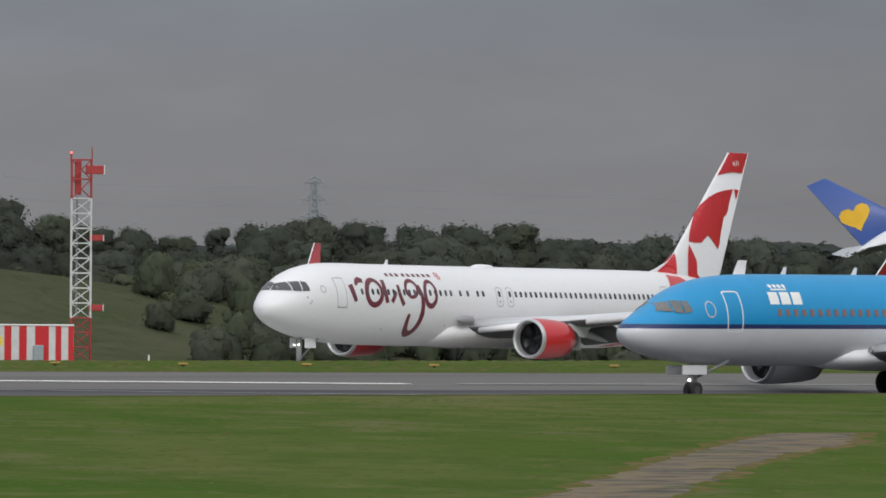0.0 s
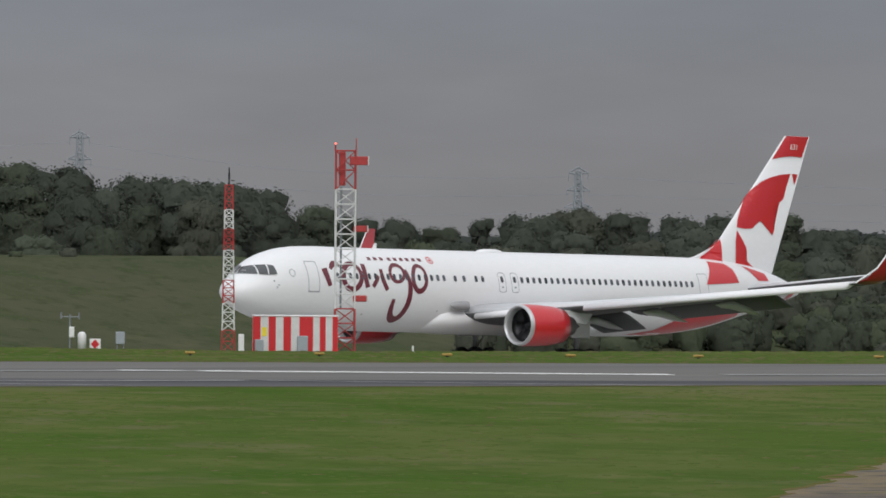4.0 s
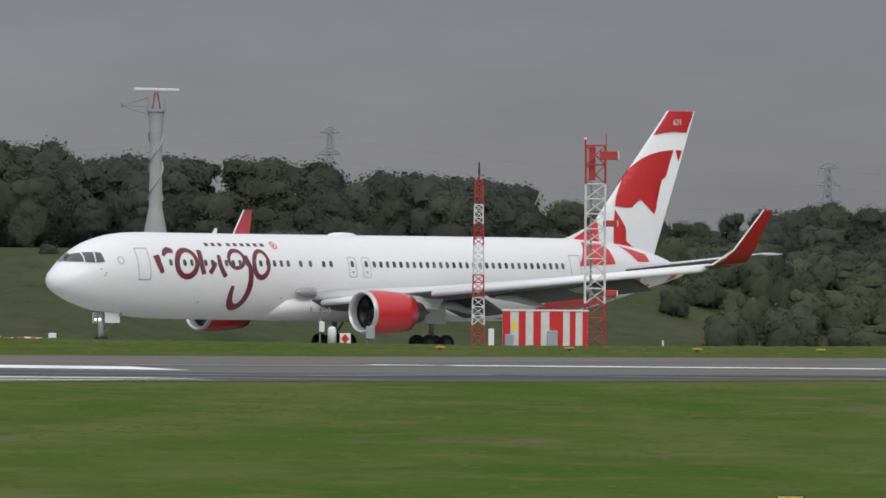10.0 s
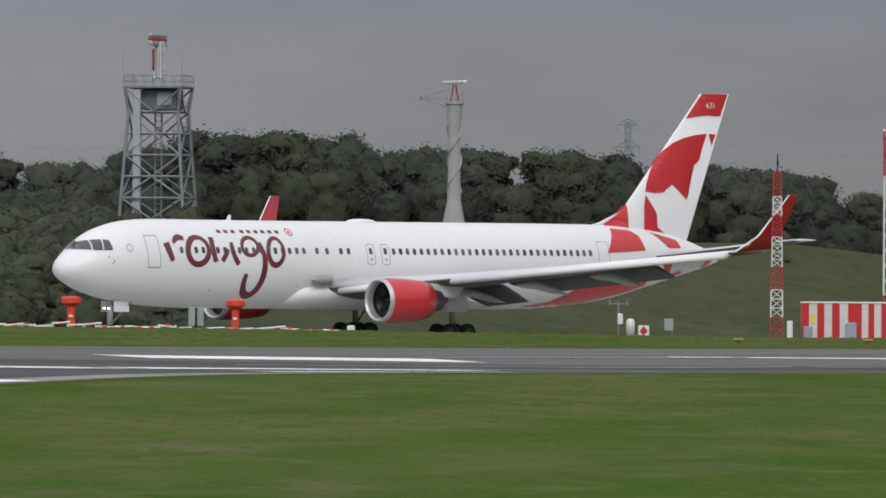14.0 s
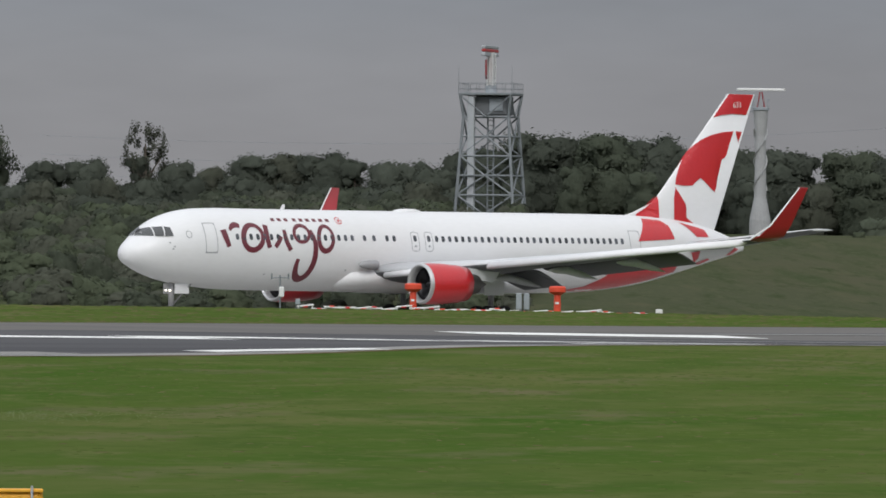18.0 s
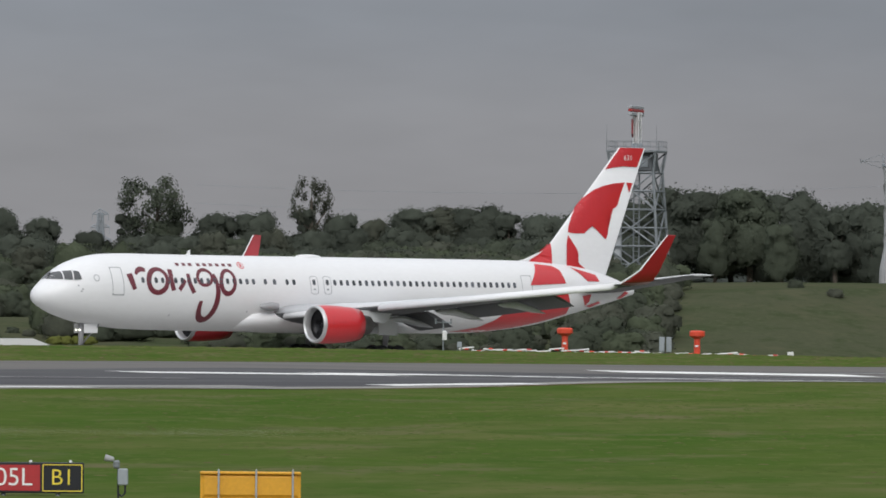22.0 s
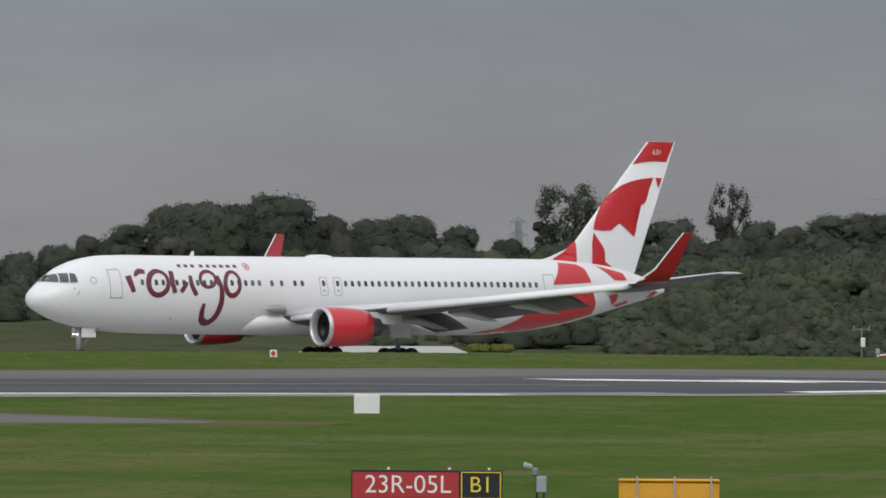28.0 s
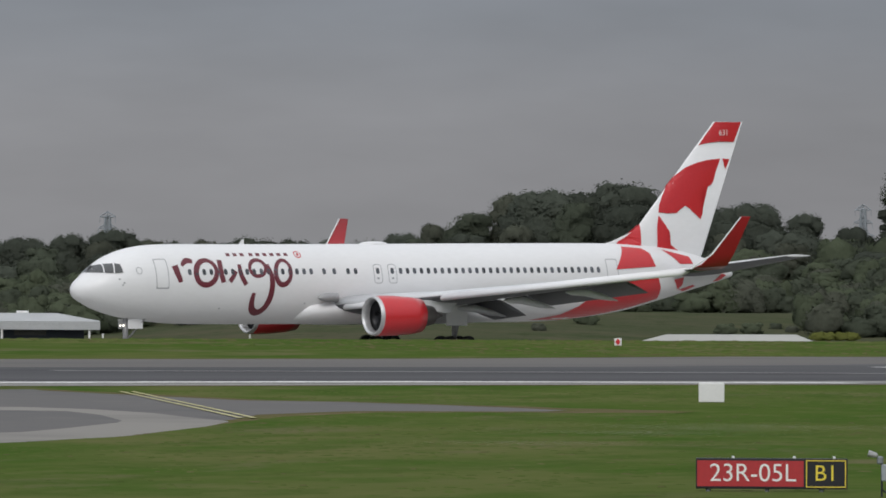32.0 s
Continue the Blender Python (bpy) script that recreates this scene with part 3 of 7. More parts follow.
# touchdown bars, edge lines and thin worn streaks
for p, q, wide, mat in (((229.5, 334.5), (243.5, 332.5), 4.0, "line"), ((241.5, 335.8), (260.0, 338.2), 3.6, "line"), ((261.5, 338.9), (283.0, 344.0), 3.6, "line"), ((283.5, 367.6), (299.3, 364.8), 4.0, "line"),
                        ((222.5, 304.6), (237.0, 312.6), 2.4, "line"), ((90, 303.0), (150.0, 303.0), 1.8, "line"), ((150.0, 303.0), (184.0, 302.4), 1.8, "line"), ((184.0, 302.4), (203.0, 298.6), 1.6, "line"),
                        ((203.0, 298.6), (211.0, 296.6), 1.0, "worn_line"), ((262.0, 331.4), (273.0, 330.2), 2.0, "line"), ((285.0, 349.5), (296.0, 347.5), 1.6, "worn_line"),
                        ((279.5, 355.2), (311.5, 357.4), 0.9, "worn_line"), ((312.5, 357.3), (334.0, 347.0), 0.8, "worn_line"), ((334.6, 346.7), (372.0, 340.5), 0.8, "worn_line"), ((300.0, 368.4), (318.0, 367.3), 0.8, "worn_line"), ((314.0, 368.0), (342.0, 362.4), 0.9, "line"), ((345.0, 362.0), (420.0, 352.0), 0.9, "worn_line"),
                        ((180.0, 326.5), (222.0, 318.5), 1.1, "worn_line")):
    bar(p, q, wide, mat)


def taxi_row(x):
    return [(x, y, ground_z(x, y) + 0.02) for y in (480, 486, 492, 498, 504)]


tagged(grid_mesh("taxiway", [140 + 10 * k for k in range(56)], taxi_row, "apron"), "pale concrete taxiway beyond the verge", "taxiway", kind="structure")


# ---- airliners: nose tip at the origin, x aft, y to starboard, z up from the ground ----
def stations_at(st, x):
    xs = [s[0] for s in st]
    if x <= xs[0]:
        return st[0][1:]
    for i in range(len(st) - 1):
        if x <= xs[i + 1]:
            k = (x - xs[i]) / (xs[i + 1] - xs[i])
            p0, p1, p2, p3 = st[max(i - 1, 0)], st[i], st[i + 1], st[min(i + 2, len(st) - 1)]
            out = []
            for c in (1, 2, 3):
                h = p2[0] - p1[0]
                m1 = (p2[c] - p0[c]) / max(p2[0] - p0[0], 1e-6) * h
                m2 = (p3[c] - p1[c]) / max(p3[0] - p1[0], 1e-6) * h
                k2, k3 = k * k, k * k * k
                out.append((2 * k3 - 3 * k2 + 1) * p1[c] + (k3 - 2 * k2 + k) * m1 + (-2 * k3 + 3 * k2) * p2[c] + (k3 - k2) * m2)
            return tuple(out)
    return st[-1][1:]


def fus_side(st, x, z):
    """Half-width of the fuselage at station x and height z."""
    top, bot, hw = stations_at(st, x)
    c, hh = (top + bot) / 2, (top - bot) / 2
    return hw * math.sqrt(max(0.0, 1 - ((z - c) / hh) ** 2))


def fuselage(st, mat, parent, n=40):
    xs = []
    x = st[0][0]
    end = st[-1][0]
    while x < end - 0.05:
        xs.append(x)
        x += 0.12 if x < 1.2 else 0.3 if x < 6 else 0.9 if x < end - 16 else 0.6
    xs.append(end)
    rings = []
    for x in xs:
        top, bot, hw = stations_at(st, x)
        c, hh = (top + bot) / 2, (top - bot) / 2
        rings.append([(x, hw * math.sin(2 * math.pi * k / n), c + hh * math.cos(2 * math.pi * k / n)) for k in range(n)])
    return part("fuselage", loft(B(), rings), mat, parent, smooth=True)


def decal(name, poly, mat, parent, side, lift=0.012, step=0.3, label="", port=True):
    """A painted shape, given in side view, laid on the surface whose half-width is side(x, z)."""
    bm = B()
    f = bm.faces.new([bm.verts.new((x, 0, z)) for x, z in poly])
    bmesh.ops.triangulate(bm, faces=[f])
    x0, x1 = min(p[0] for p in poly), max(p[0] for p in poly)
    z0, z1 = min(p[1] for p in poly), max(p[1] for p in poly)
    for lo, hi, co, no in ((z0, z1, 2, (0, 0, 1)), (x0, x1, 0, (1, 0, 0))):
        st = step if co == 2 else step * 3
        k = int((hi - lo) / st)
        for i in range(1, k + 1):
            p = [0, 0, 0]
            p[co] = lo + (hi - lo) * i / (k + 1)
            bmesh.ops.bisect_plane(bm, geom=bm.verts[:] + bm.edges[:] + bm.faces[:], plane_co=p, plane_no=no)
    s = -1 if port else 1
    for v in bm.verts:
        v.co.y = s * (side(v.co.x, v.co.z) + lift)
    bmesh.ops.recalc_face_normals(bm, faces=bm.faces)
    for f in bm.faces:
        if f.normal.y * s < 0:
            f.normal_flip()
    return part(name, bm, mat, parent, label)


def ribbon(name, pts, widths, mat, parent, side, lift=0.012, closed=False, port=True, label=""):
    """A painted stroke along a line in side view."""
    fine, wf = [], []
    n = len(pts)
    for i in range(n if closed else n - 1):
        p0, p1 = Vector(pts[(i - 1) % n] if closed or i else pts[0]), Vector(pts[i])
        p2 = Vector(pts[(i + 1) % n])
        p3 = Vector(pts[(i + 2) % n] if closed or i + 2 < n else pts[-1])
        for q in range(6):
            t = q / 6
            fine.append(0.5 * ((2 * p1) + (-p0 + p2) * t + (2 * p0 - 5 * p1 + 4 * p2 - p3) * t * t + (-p0 + 3 * p1 - 3 * p2 + p3) * t ** 3))
            wf.append(widths[i] * (1 - t) + widths[(i + 1) % n] * t)
    if not closed:
        fine.append(Vector(pts[-1]))
        wf.append(widths[-1])
    bm = B()
    rows = []
    m = len(fine)
    s = -1 if port else 1
    for i, p in enumerate(fine):
        a, b = fine[(i - 1) % m] if closed or i else p, fine[(i + 1) % m] if closed or i + 1 < m else p
        d = (b - a).normalized()
        nrm = Vector((-d.y, d.x))
        row = []
        for k in (-0.5, 0, 0.5):
            q = p + nrm * wf[i] * k
            row.append(bm.verts.new((q.x, s * (side(q.x, q.y) + lift), q.y)))
        rows.append(row)
    for i in range(m if closed else m - 1):
        a, b = rows[i], rows[(i + 1) % m]
        for k in (0, 1):
            bm.faces.new((a[k], a[k + 1], b[k + 1], b[k]))
    bmesh.ops.recalc_face_normals(bm, faces=bm.faces)
    return part(name, bm, mat, parent, label)


def rounded(cx, cz, w, h, r, n=3):
    pts = []
    for sx, sz, a0 in ((1, 1, 0), (-1, 1, 90), (-1, -1, 180), (1, -1, 270)):
        for k in range(n + 1):
            a = radians(a0 + 90 * k / n)
            pts.append((cx + sx * (w / 2 - r) + r * math.cos(a), cz + sz * (h / 2 - r) + r * math.sin(a)))
    return pts


def window_pieces(xs, z, w, h, r, mat, parent, side, port):
    """Cabin windows of one side, all on one mesh."""
    bm = B()
    mid = xs[len(xs) // 2]
    vs = [bm.verts.new((a - mid, (-1 if port else 1) * (side(mid, b) + 0.016), b)) for a, b in rounded(mid, z, w, h, r, 2)]
    bm.faces.new(vs if not port else vs[::-1])
    me = bpy.data.meshes.new("cabin_window")
    bm.to_mesh(me)
    bm.free()
    me.materials.append(M[mat])
    for x in xs:
        attach("cabin_window", me, parent, "", Matrix.Translation((x, (1 if port else -1) * (side(mid, z) - side(x, z)), 0)))


def outline(name, cx, cz, w, h, r, t, mat, parent, side, port=True, label=""):
    return ribbon(name, rounded(cx, cz, w, h, r, 2), [t] * 12, mat, parent, side, 0.010, True, port, label)


def airfoil(le, chord, y, z, thick, vertical=False, n=14):
    """A closed section: le is the leading edge's x."""
    up, lo = [], []
    for k in range(n + 1):
        u = (1 - math.cos(math.pi * k / n)) / 2
        t = thick * chord * 5 * (0.2969 * math.sqrt(u) - 0.126 * u - 0.3516 * u * u + 0.2843 * u ** 3 - 0.1036 * u ** 4)
        up.append((le + chord * u, t))
        lo.append((le + chord * u, -t))
    pts = up + lo[-2:0:-1]
    if vertical:
        return [(x, y + t, z) for x, t in pts]
    return [(x, y, z + t) for x, t in pts]


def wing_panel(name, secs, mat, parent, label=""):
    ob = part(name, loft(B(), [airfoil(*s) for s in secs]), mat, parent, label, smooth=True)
    ob.data.materials.append(M["wing_shade"])
    # Downward faces get the grey that has shade in its colour.
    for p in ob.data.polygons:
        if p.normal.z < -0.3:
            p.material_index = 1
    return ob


def bogie(parent, x, y, s, wheels, r, w, strut_top, strut_x=None, drop=0.0):
    """A landing gear leg with its wheels; drop: how far the wheels reach below the datum."""
    hub = r - drop
    leg = B()
    tube(leg, (x, y, hub), (strut_x or x, y, strut_top), 0.17, 0.21, 10)
    tube(leg, (x + 0.1, y, hub + 0.5), (x + 1.3, y - 0.9 * s, strut_top), 0.07, 0.07, 6)
    g = part("gear_leg", leg, "gear", parent, smooth=True)
    for dx, dy in wheels:
        t = B()
        revolve(t, [(-w / 2, r * 0.55), (-w / 2, r * 0.86), (-w * 0.36, r * 0.97), (0, r), (w * 0.36, r * 0.97), (w / 2, r * 0.86), (w / 2, r * 0.55)], "Y", (x + dx, y + dy, hub), 24)
        wh = part("tyre", t, "rubber", parent, smooth=True)
        h = B()
        revolve(h, [(-w * 0.42, 0.02), (-w * 0.42, r * 0.56), (w * 0.42, r * 0.56), (w * 0.42, 0.02)], "Y", (x + dx, y + dy, hub), 16)
        part("rim", h, "hub", wh)
    if len(wheels) > 2:
        b = B()
        box(b, (x, y, hub), (1.7, 0.22, 0.2))
        part("truck_beam", b, "gear", parent)


def engine(parent, x, y, z, r, length, cowl, lip_mat="metal", core=(0.55, 1.9), label=""):
    c = (x, y, z)
    lip = B()
    revolve(lip, [(0.55, r * 0.80), (0.2, r * 0.82), (0.04, r * 0.87), (0.0, r * 0.91), (0.05, r * 0.955), (0.28, r * 0.99)], "X", c, 40)
    nac = B()
    revolve(nac, [(0.28, r * 0.99), (0.7, r * 1.01), (length * 0.45, r * 1.0), (length * 0.8, r * 0.93), (length, r * 0.84), (length, r * 0.80), (length * 0.8, r * 0.85)], "X", c, 40)
    n = part("nacelle", nac, cowl, parent, label, smooth=True)
    part("intake_lip", lip, lip_mat, n, "polished metal intake lip", smooth=True)
    fan = B()
    revolve(fan, [(0.55, r * 0.80), (1.0, r * 0.79), (1.02, r * 0.25), (0.75, r * 0.12), (0.62, 0.01)], "X", c, 40)
    part("fan", fan, "fan", n, smooth=True)
    for k in range(14):
        bl = B()
        a = 2 * math.pi * k / 14
        a2 = a + 0.30
        vs = [bl.verts.new((x + dx, y + rr * math.cos(aa), z + rr * math.sin(aa))) for dx, rr, aa in ((0.98, r * 0.25, a), (0.98, r * 0.78, a), (0.9, r * 0.78, a2), (0.9, r * 0.25, a2))]
        bl.faces.new(vs)
        if k % 2 == 0:
            part("fan_blade", bl, "fan", n)
        else:
            bl.free()
    ex = B()
    revolve(ex, [(length * 0.8, r * core[0] * 1.15), (length * 1.0, r * core[0] * 1.1), (length + core[1] * 0.55, r * core[0] * 0.85), (length + core[1] * 0.6, r * core[0] * 0.5), (length + core[1], 0.05)], "X", c, 28)
    part("exhaust_nozzle", ex, "dark_metal", n, smooth=True)


def flap(name, x, y0, y1, z0, z1, ch, drop, mat, parent):
    a = radians(drop)
    bm = B()
    rings = []
    for y, z, xx in ((y0, z0, x[0]), (y1, z1, x[1])):
        sec = airfoil(0, ch, 0, 0, 0.10)
        rings.append([(xx + p[0] * math.cos(a) + p[2] * math.sin(a), y, z - p[0] * math.sin(a) + p[2] * math.cos(a)) for p in sec])
    return part(name, loft(bm, rings), mat, parent)


ST_WIDE = [(.22, 3.92, 3.82, .05), (.32, 4.2, 3.5, .42), (.6, 4.52, 3.24, .82), (1.05, 4.87, 3.0, 1.2), (1.8, 5.48, 2.64, 1.65), (2.8, 6.10, 2.30, 2.0), (4, 6.53, 2.02, 2.27),
         (5.5, 6.81, 1.80, 2.43), (7.5, 6.90, 1.62, 2.5), (10, 6.89, 1.55, 2.52), (16, 6.87, 1.5, 2.52), (26, 6.87, 1.48, 2.52), (36, 6.87, 1.5, 2.52), (40, 6.86, 1.68, 2.4), (44, 6.8, 2.17, 2.0),
         (47.5, 6.55, 2.97, 1.45), (50, 6.1, 3.6, 1.0), (52, 5.5, 4.1, .6), (53.4, 4.95, 4.5, .2)]


def fin_side(secs):
    """Half-thickness of a fin at (x, z), from its sections (le, chord, z, thick)."""
    def f(x, z):
        (l0, c0, z0, t0), (l1, c1, z1, t1) = secs
        k = min(1, max(0, (z - z0) / (z1 - z0)))
        le, ch, th = l0 + (l1 - l0) * k, c0 + (c1 - c0) * k, t0 + (t1 - t0) * k
        u = min(1, max(0, (x - le) / ch))
        return th * ch * 5 * (0.2969 * math.sqrt(u) - 0.126 * u - 0.3516 * u * u + 0.2843 * u ** 3 - 0.1036 * u ** 4)
    return f


def wide_twin(label, winglet_mat, cowl_mat, fin_mat, livery):
    t = thing("airliner", Matrix.Identity(4), label, "airliner")
    st = ST_WIDE
    body = fuselage(st, "white", t)
    side = lambda x, z: fus_side(st, x, z)
    fair = B()
    rings = []
    for x, hw, zt, zb in ((15.5, 0.3, 2.2, 1.7), (17.5, 2.3, 3.3, 1.5), (20, 2.8, 3.7, 1.42), (27, 2.85, 3.5, 1.40), (31, 2.3, 2.9, 1.42), (34.5, 0.4, 2.2, 1.6)):
        rings.append([(x, hw * math.sin(2 * math.pi * k / 20), (zt + zb) / 2 + (zt - zb) / 2 * math.cos(2 * math.pi * k / 20)) for k in range(20)])
    part("wing_fairing", loft(fair, rings), "white", t, smooth=True)
    for s in (-1, 1):
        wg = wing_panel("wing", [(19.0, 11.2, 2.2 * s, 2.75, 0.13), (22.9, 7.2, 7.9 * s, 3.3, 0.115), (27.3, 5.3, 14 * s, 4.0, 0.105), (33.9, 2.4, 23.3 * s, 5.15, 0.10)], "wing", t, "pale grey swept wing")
        slat = B()
        for (l0, y0, z0), (l1, y1, z1) in (((19.9, 3.1, 2.83), (22.0, 6.6, 3.17)), ((23.7, 9.2, 3.45), (33.6, 22.9, 5.1))):
            rings = []
            for l, y, z in ((l0, y0, z0), (l1, y1, z1)):
                sec = airfoil(0, 1.3, 0, 0, 0.30)
                rings.append([(l - 0.40 + p[0] * 0.95, y * s, z - 0.24 + p[2] * 1.15 + p[0] * 0.28) for p in sec])
            loft(slat, rings)
        part("leading_edge_slat", slat, "white", wg, "white extended slat", smooth=True)
        flap("flap", (29.4, 29.5), 2.9 * s, 6.7 * s, 2.74, 3.06, 2.6, 24, "wing_shade", wg)
        flap("flap", (30.1, 32.8), 9.6 * s, 17.2 * s, 3.42, 4.30, 2.0, 22, "wing_shade", wg)
        flap("aileron", (29.8, 30.2), 7.2 * s, 9.2 * s, 3.15, 3.35, 1.6, 10, "wing_shade", wg)
        for y, xx, z in ((5.2, 28.6, 2.75), (10.6, 29.0, 3.3), (15.4, 30.8, 3.85)):
            c = B()
            revolve(c, [(-1.6, 0.02), (-1.0, 0.2), (0, 0.27), (1.4, 0.22), (2.6, 0.03)], "X", (xx, y * s, z - 0.25), 10)
            for v in c.verts:
                v.co.z -= max(0, v.co.x - xx) * 0.22
            part("flap_track_fairing", c, "wing", wg, smooth=True)
        wl_ = B()
        loft(wl_, [airfoil(33.9, 2.4, 23.3 * s, 5.15, 0.09), airfoil(34.35, 2.15, 23.75 * s, 5.42, 0.08), airfoil(35.0, 1.75, 24.1 * s, 6.1, 0.075), airfoil(36.9, 0.75, 24.75 * s, 8.6, 0.07)])
        part("winglet", wl_, winglet_mat, t, "tall blended winglet", smooth=True)
        edge = B()
        tube(edge, (33.85, 23.3 * s, 5.15), (34.98, 24.1 * s, 6.1), 0.07, 0.06, 6)
        tube(edge, (34.98, 24.1 * s, 6.1), (36.9, 24.75 * s, 8.6), 0.06, 0.04, 6)
        part("winglet_edge", edge, "white", t)
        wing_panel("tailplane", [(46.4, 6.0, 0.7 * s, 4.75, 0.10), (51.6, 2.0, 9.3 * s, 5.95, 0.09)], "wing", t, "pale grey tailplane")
        py = B()
        loft(py, [[(20.0, 7.9 * s - 0.2, 3.25), (25.5, 7.9 * s - 0.16, 3.0), (25.5, 7.9 * s + 0.16, 3.0), (20.0, 7.9 * s + 0.2, 3.25)],
                  [(19.9, 7.9 * s - 0.2, 2.8), (24.8, 7.9 * s - 0.16, 2.2), (24.8, 7.9 * s + 0.16, 2.2), (19.9, 7.9 * s + 0.2, 2.8)]])
        part("engine_pylon", py, "wing", t)
        engine(t, 18.68, 7.9 * s, 2.08, 1.34, 3.75, cowl_mat, label="engine cowl")
        bogie(t, 27.4, 4.65 * s, s, [(dx, dy) for dx in (-0.72, 0.72) for dy in (-0.57, 0.57)], 0.58, 0.42, 3.0, drop=0.5)
        gd = B()
        box(gd, (27.2, 5.25 * s, 2.1), (1.7, 0.06, 1.5), 0, 0.02)
        part("gear_door", gd, "white", t, "white main gear door")
    # fin with its dorsal fillet
    fs = (43.8, 7.15, 6.0, 0.085), (51.93, 2.48, 15.24, 0.08)
    fb = B()
    loft(fb, [airfoil(l, c, 0, z, th, True) for l, c, z, th in ((43.4, 7.0, 5.4, 0.085), (43.8, 7.15, 6.0, 0.085), (51.93, 2.48, 15.24, 0.08))])
    part("fin", fb, fin_mat, t, smooth=True)
    dorsal = B()
    loft(dorsal, [airfoil(41.9, 5.2, 0, 6.6, 0.04, True), airfoil(43.4, 3.8, 0, 6.98, 0.035, True), airfoil(45.0, 2.4, 0, 7.6, 0.03, True), airfoil(46.35, 1.2, 0, 8.5, 0.03, True), airfoil(47.0, 0.6, 0, 9.25, 0.03, True)])
    part("fin_fillet", dorsal, fin_mat, t, smooth=True)
    fside = fin_side(fs)
    # nose gear
    bogie(t, 4.35, 0, 1, [(0, -0.26), (0, 0.26)], 0.46, 0.3, 2.3, drop=0.42)
    for s in (-1, 1):
        d = B()
        box(d, (4.75, 0.62 * s, 1.62), (1.15, 0.05, 0.66), 0, 0.02)
        part("nose_gear_door", d, "white", t, "white nose gear door")
        lt = B()
        revolve(lt, [(0.0, 0.055), (0.06, 0.055)], "X", (4.05, 0.2 * s, 1.5), 10, True)
        part("taxi_light", lt, "lamp_lit", t, "lit taxi light")
    for s in (-1, 1):
        rl = B()
        revolve(rl, [(0, 0.03), (0.2, 0.17), (0.5, 0.27), (1.0, 0.32), (1.5, 0.3)], "X", (17.75, 2.72 * s, 3.28), 14)
        part("wing_root_light", rl, "gear", t, "dark metal wing root light housing", smooth=True)
    # cockpit glazing: three panes a side
    for port in (True, False):
        for pane in ([(1.22, 5.04), (1.42, 5.26), (1.62, 5.46), (2.08, 5.60), (1.88, 5.03)], [(1.94, 5.02), (2.14, 5.61), (2.62, 5.65), (2.44, 5.00)], [(2.51, 5.00), (2.70, 5.65), (3.02, 5.60), (3.04, 5.04)]):
            decal("cockpit_window", pane, "glass", t, side, 0.06, 0.05, "", port)
        # cabin windows, doors and exits
        xs = [7.9 + 0.56 * k for k in range(18)] + [18.45, 19.25, 20.35, 20.95] + [24.55 + 0.559 * k for k in range(30)]
        window_pieces(xs, 5.04, 0.27, 0.40, 0.10, "cabin_glass", t, side, port)
        for x in (22.72, 23.88):
            outline("emergency_exit", x, 4.85, 0.62, 1.25, 0.18, 0.045, "seam", t, side, port)
            decal("exit_window", rounded(x, 5.05, 0.27, 0.4, 0.1), "cabin_glass", t, side, 0.014, 0.2, "", port)
            decal("exit_handle", rounded(x, 4.55, 0.2, 0.12, 0.03), "seam", t, side, 0.014, 0.2, "", port)
        outline("cabin_door", 5.8, 4.95, 0.9, 1.9, 0.15, 0.05, "seam", t, side, port)
        decal("door_sill", [(5.3, 3.94), (6.25, 3.94), (6.25, 4.02), (5.3, 4.02)], "seam", t, side, 0.014, 0.2, "", port)
        outline("cabin_door", 42.0, 4.85, 0.95, 1.8, 0.15, 0.045, "seam", t, side, port)
        for a, b in ((2.75, 4.6), (2.95, 4.2), (3.05, 4.35), (17.0, 2.9), (10.4, 2.6), (33.0, 3.6)):
            decal("probe", rounded(a, b, 0.12, 0.1, 0.03), "seam", t, side, 0.014, 0.2, "", port)
    ant = B()
    loft(ant, [[(13.2, -0.03, 6.8), (13.6, -0.03, 6.8), (13.6, 0.03, 6.8), (13.2, 0.03, 6.8)], [(13.45, -0.02, 7.2), (13.62, -0.02, 7.2), (13.62, 0.02, 7.2), (13.45, 0.02, 7.2)]])
    part("blade_antenna", ant, "white", t)
    dome = B()
    revolve(dome, [(-0.02, 0.75), (0.10, 0.68), (0.18, 0.4), (0.2, 0.02)], "Z", (0, 0, 0), 16)
    for v in dome.verts:
        v.co = (23.9 + v.co.x * 1.5, v.co.y * 0.7, 6.84 + v.co.z)
    part("antenna_dome", dome, "white", t, smooth=True)
    livery(t, side, fside)
    return t


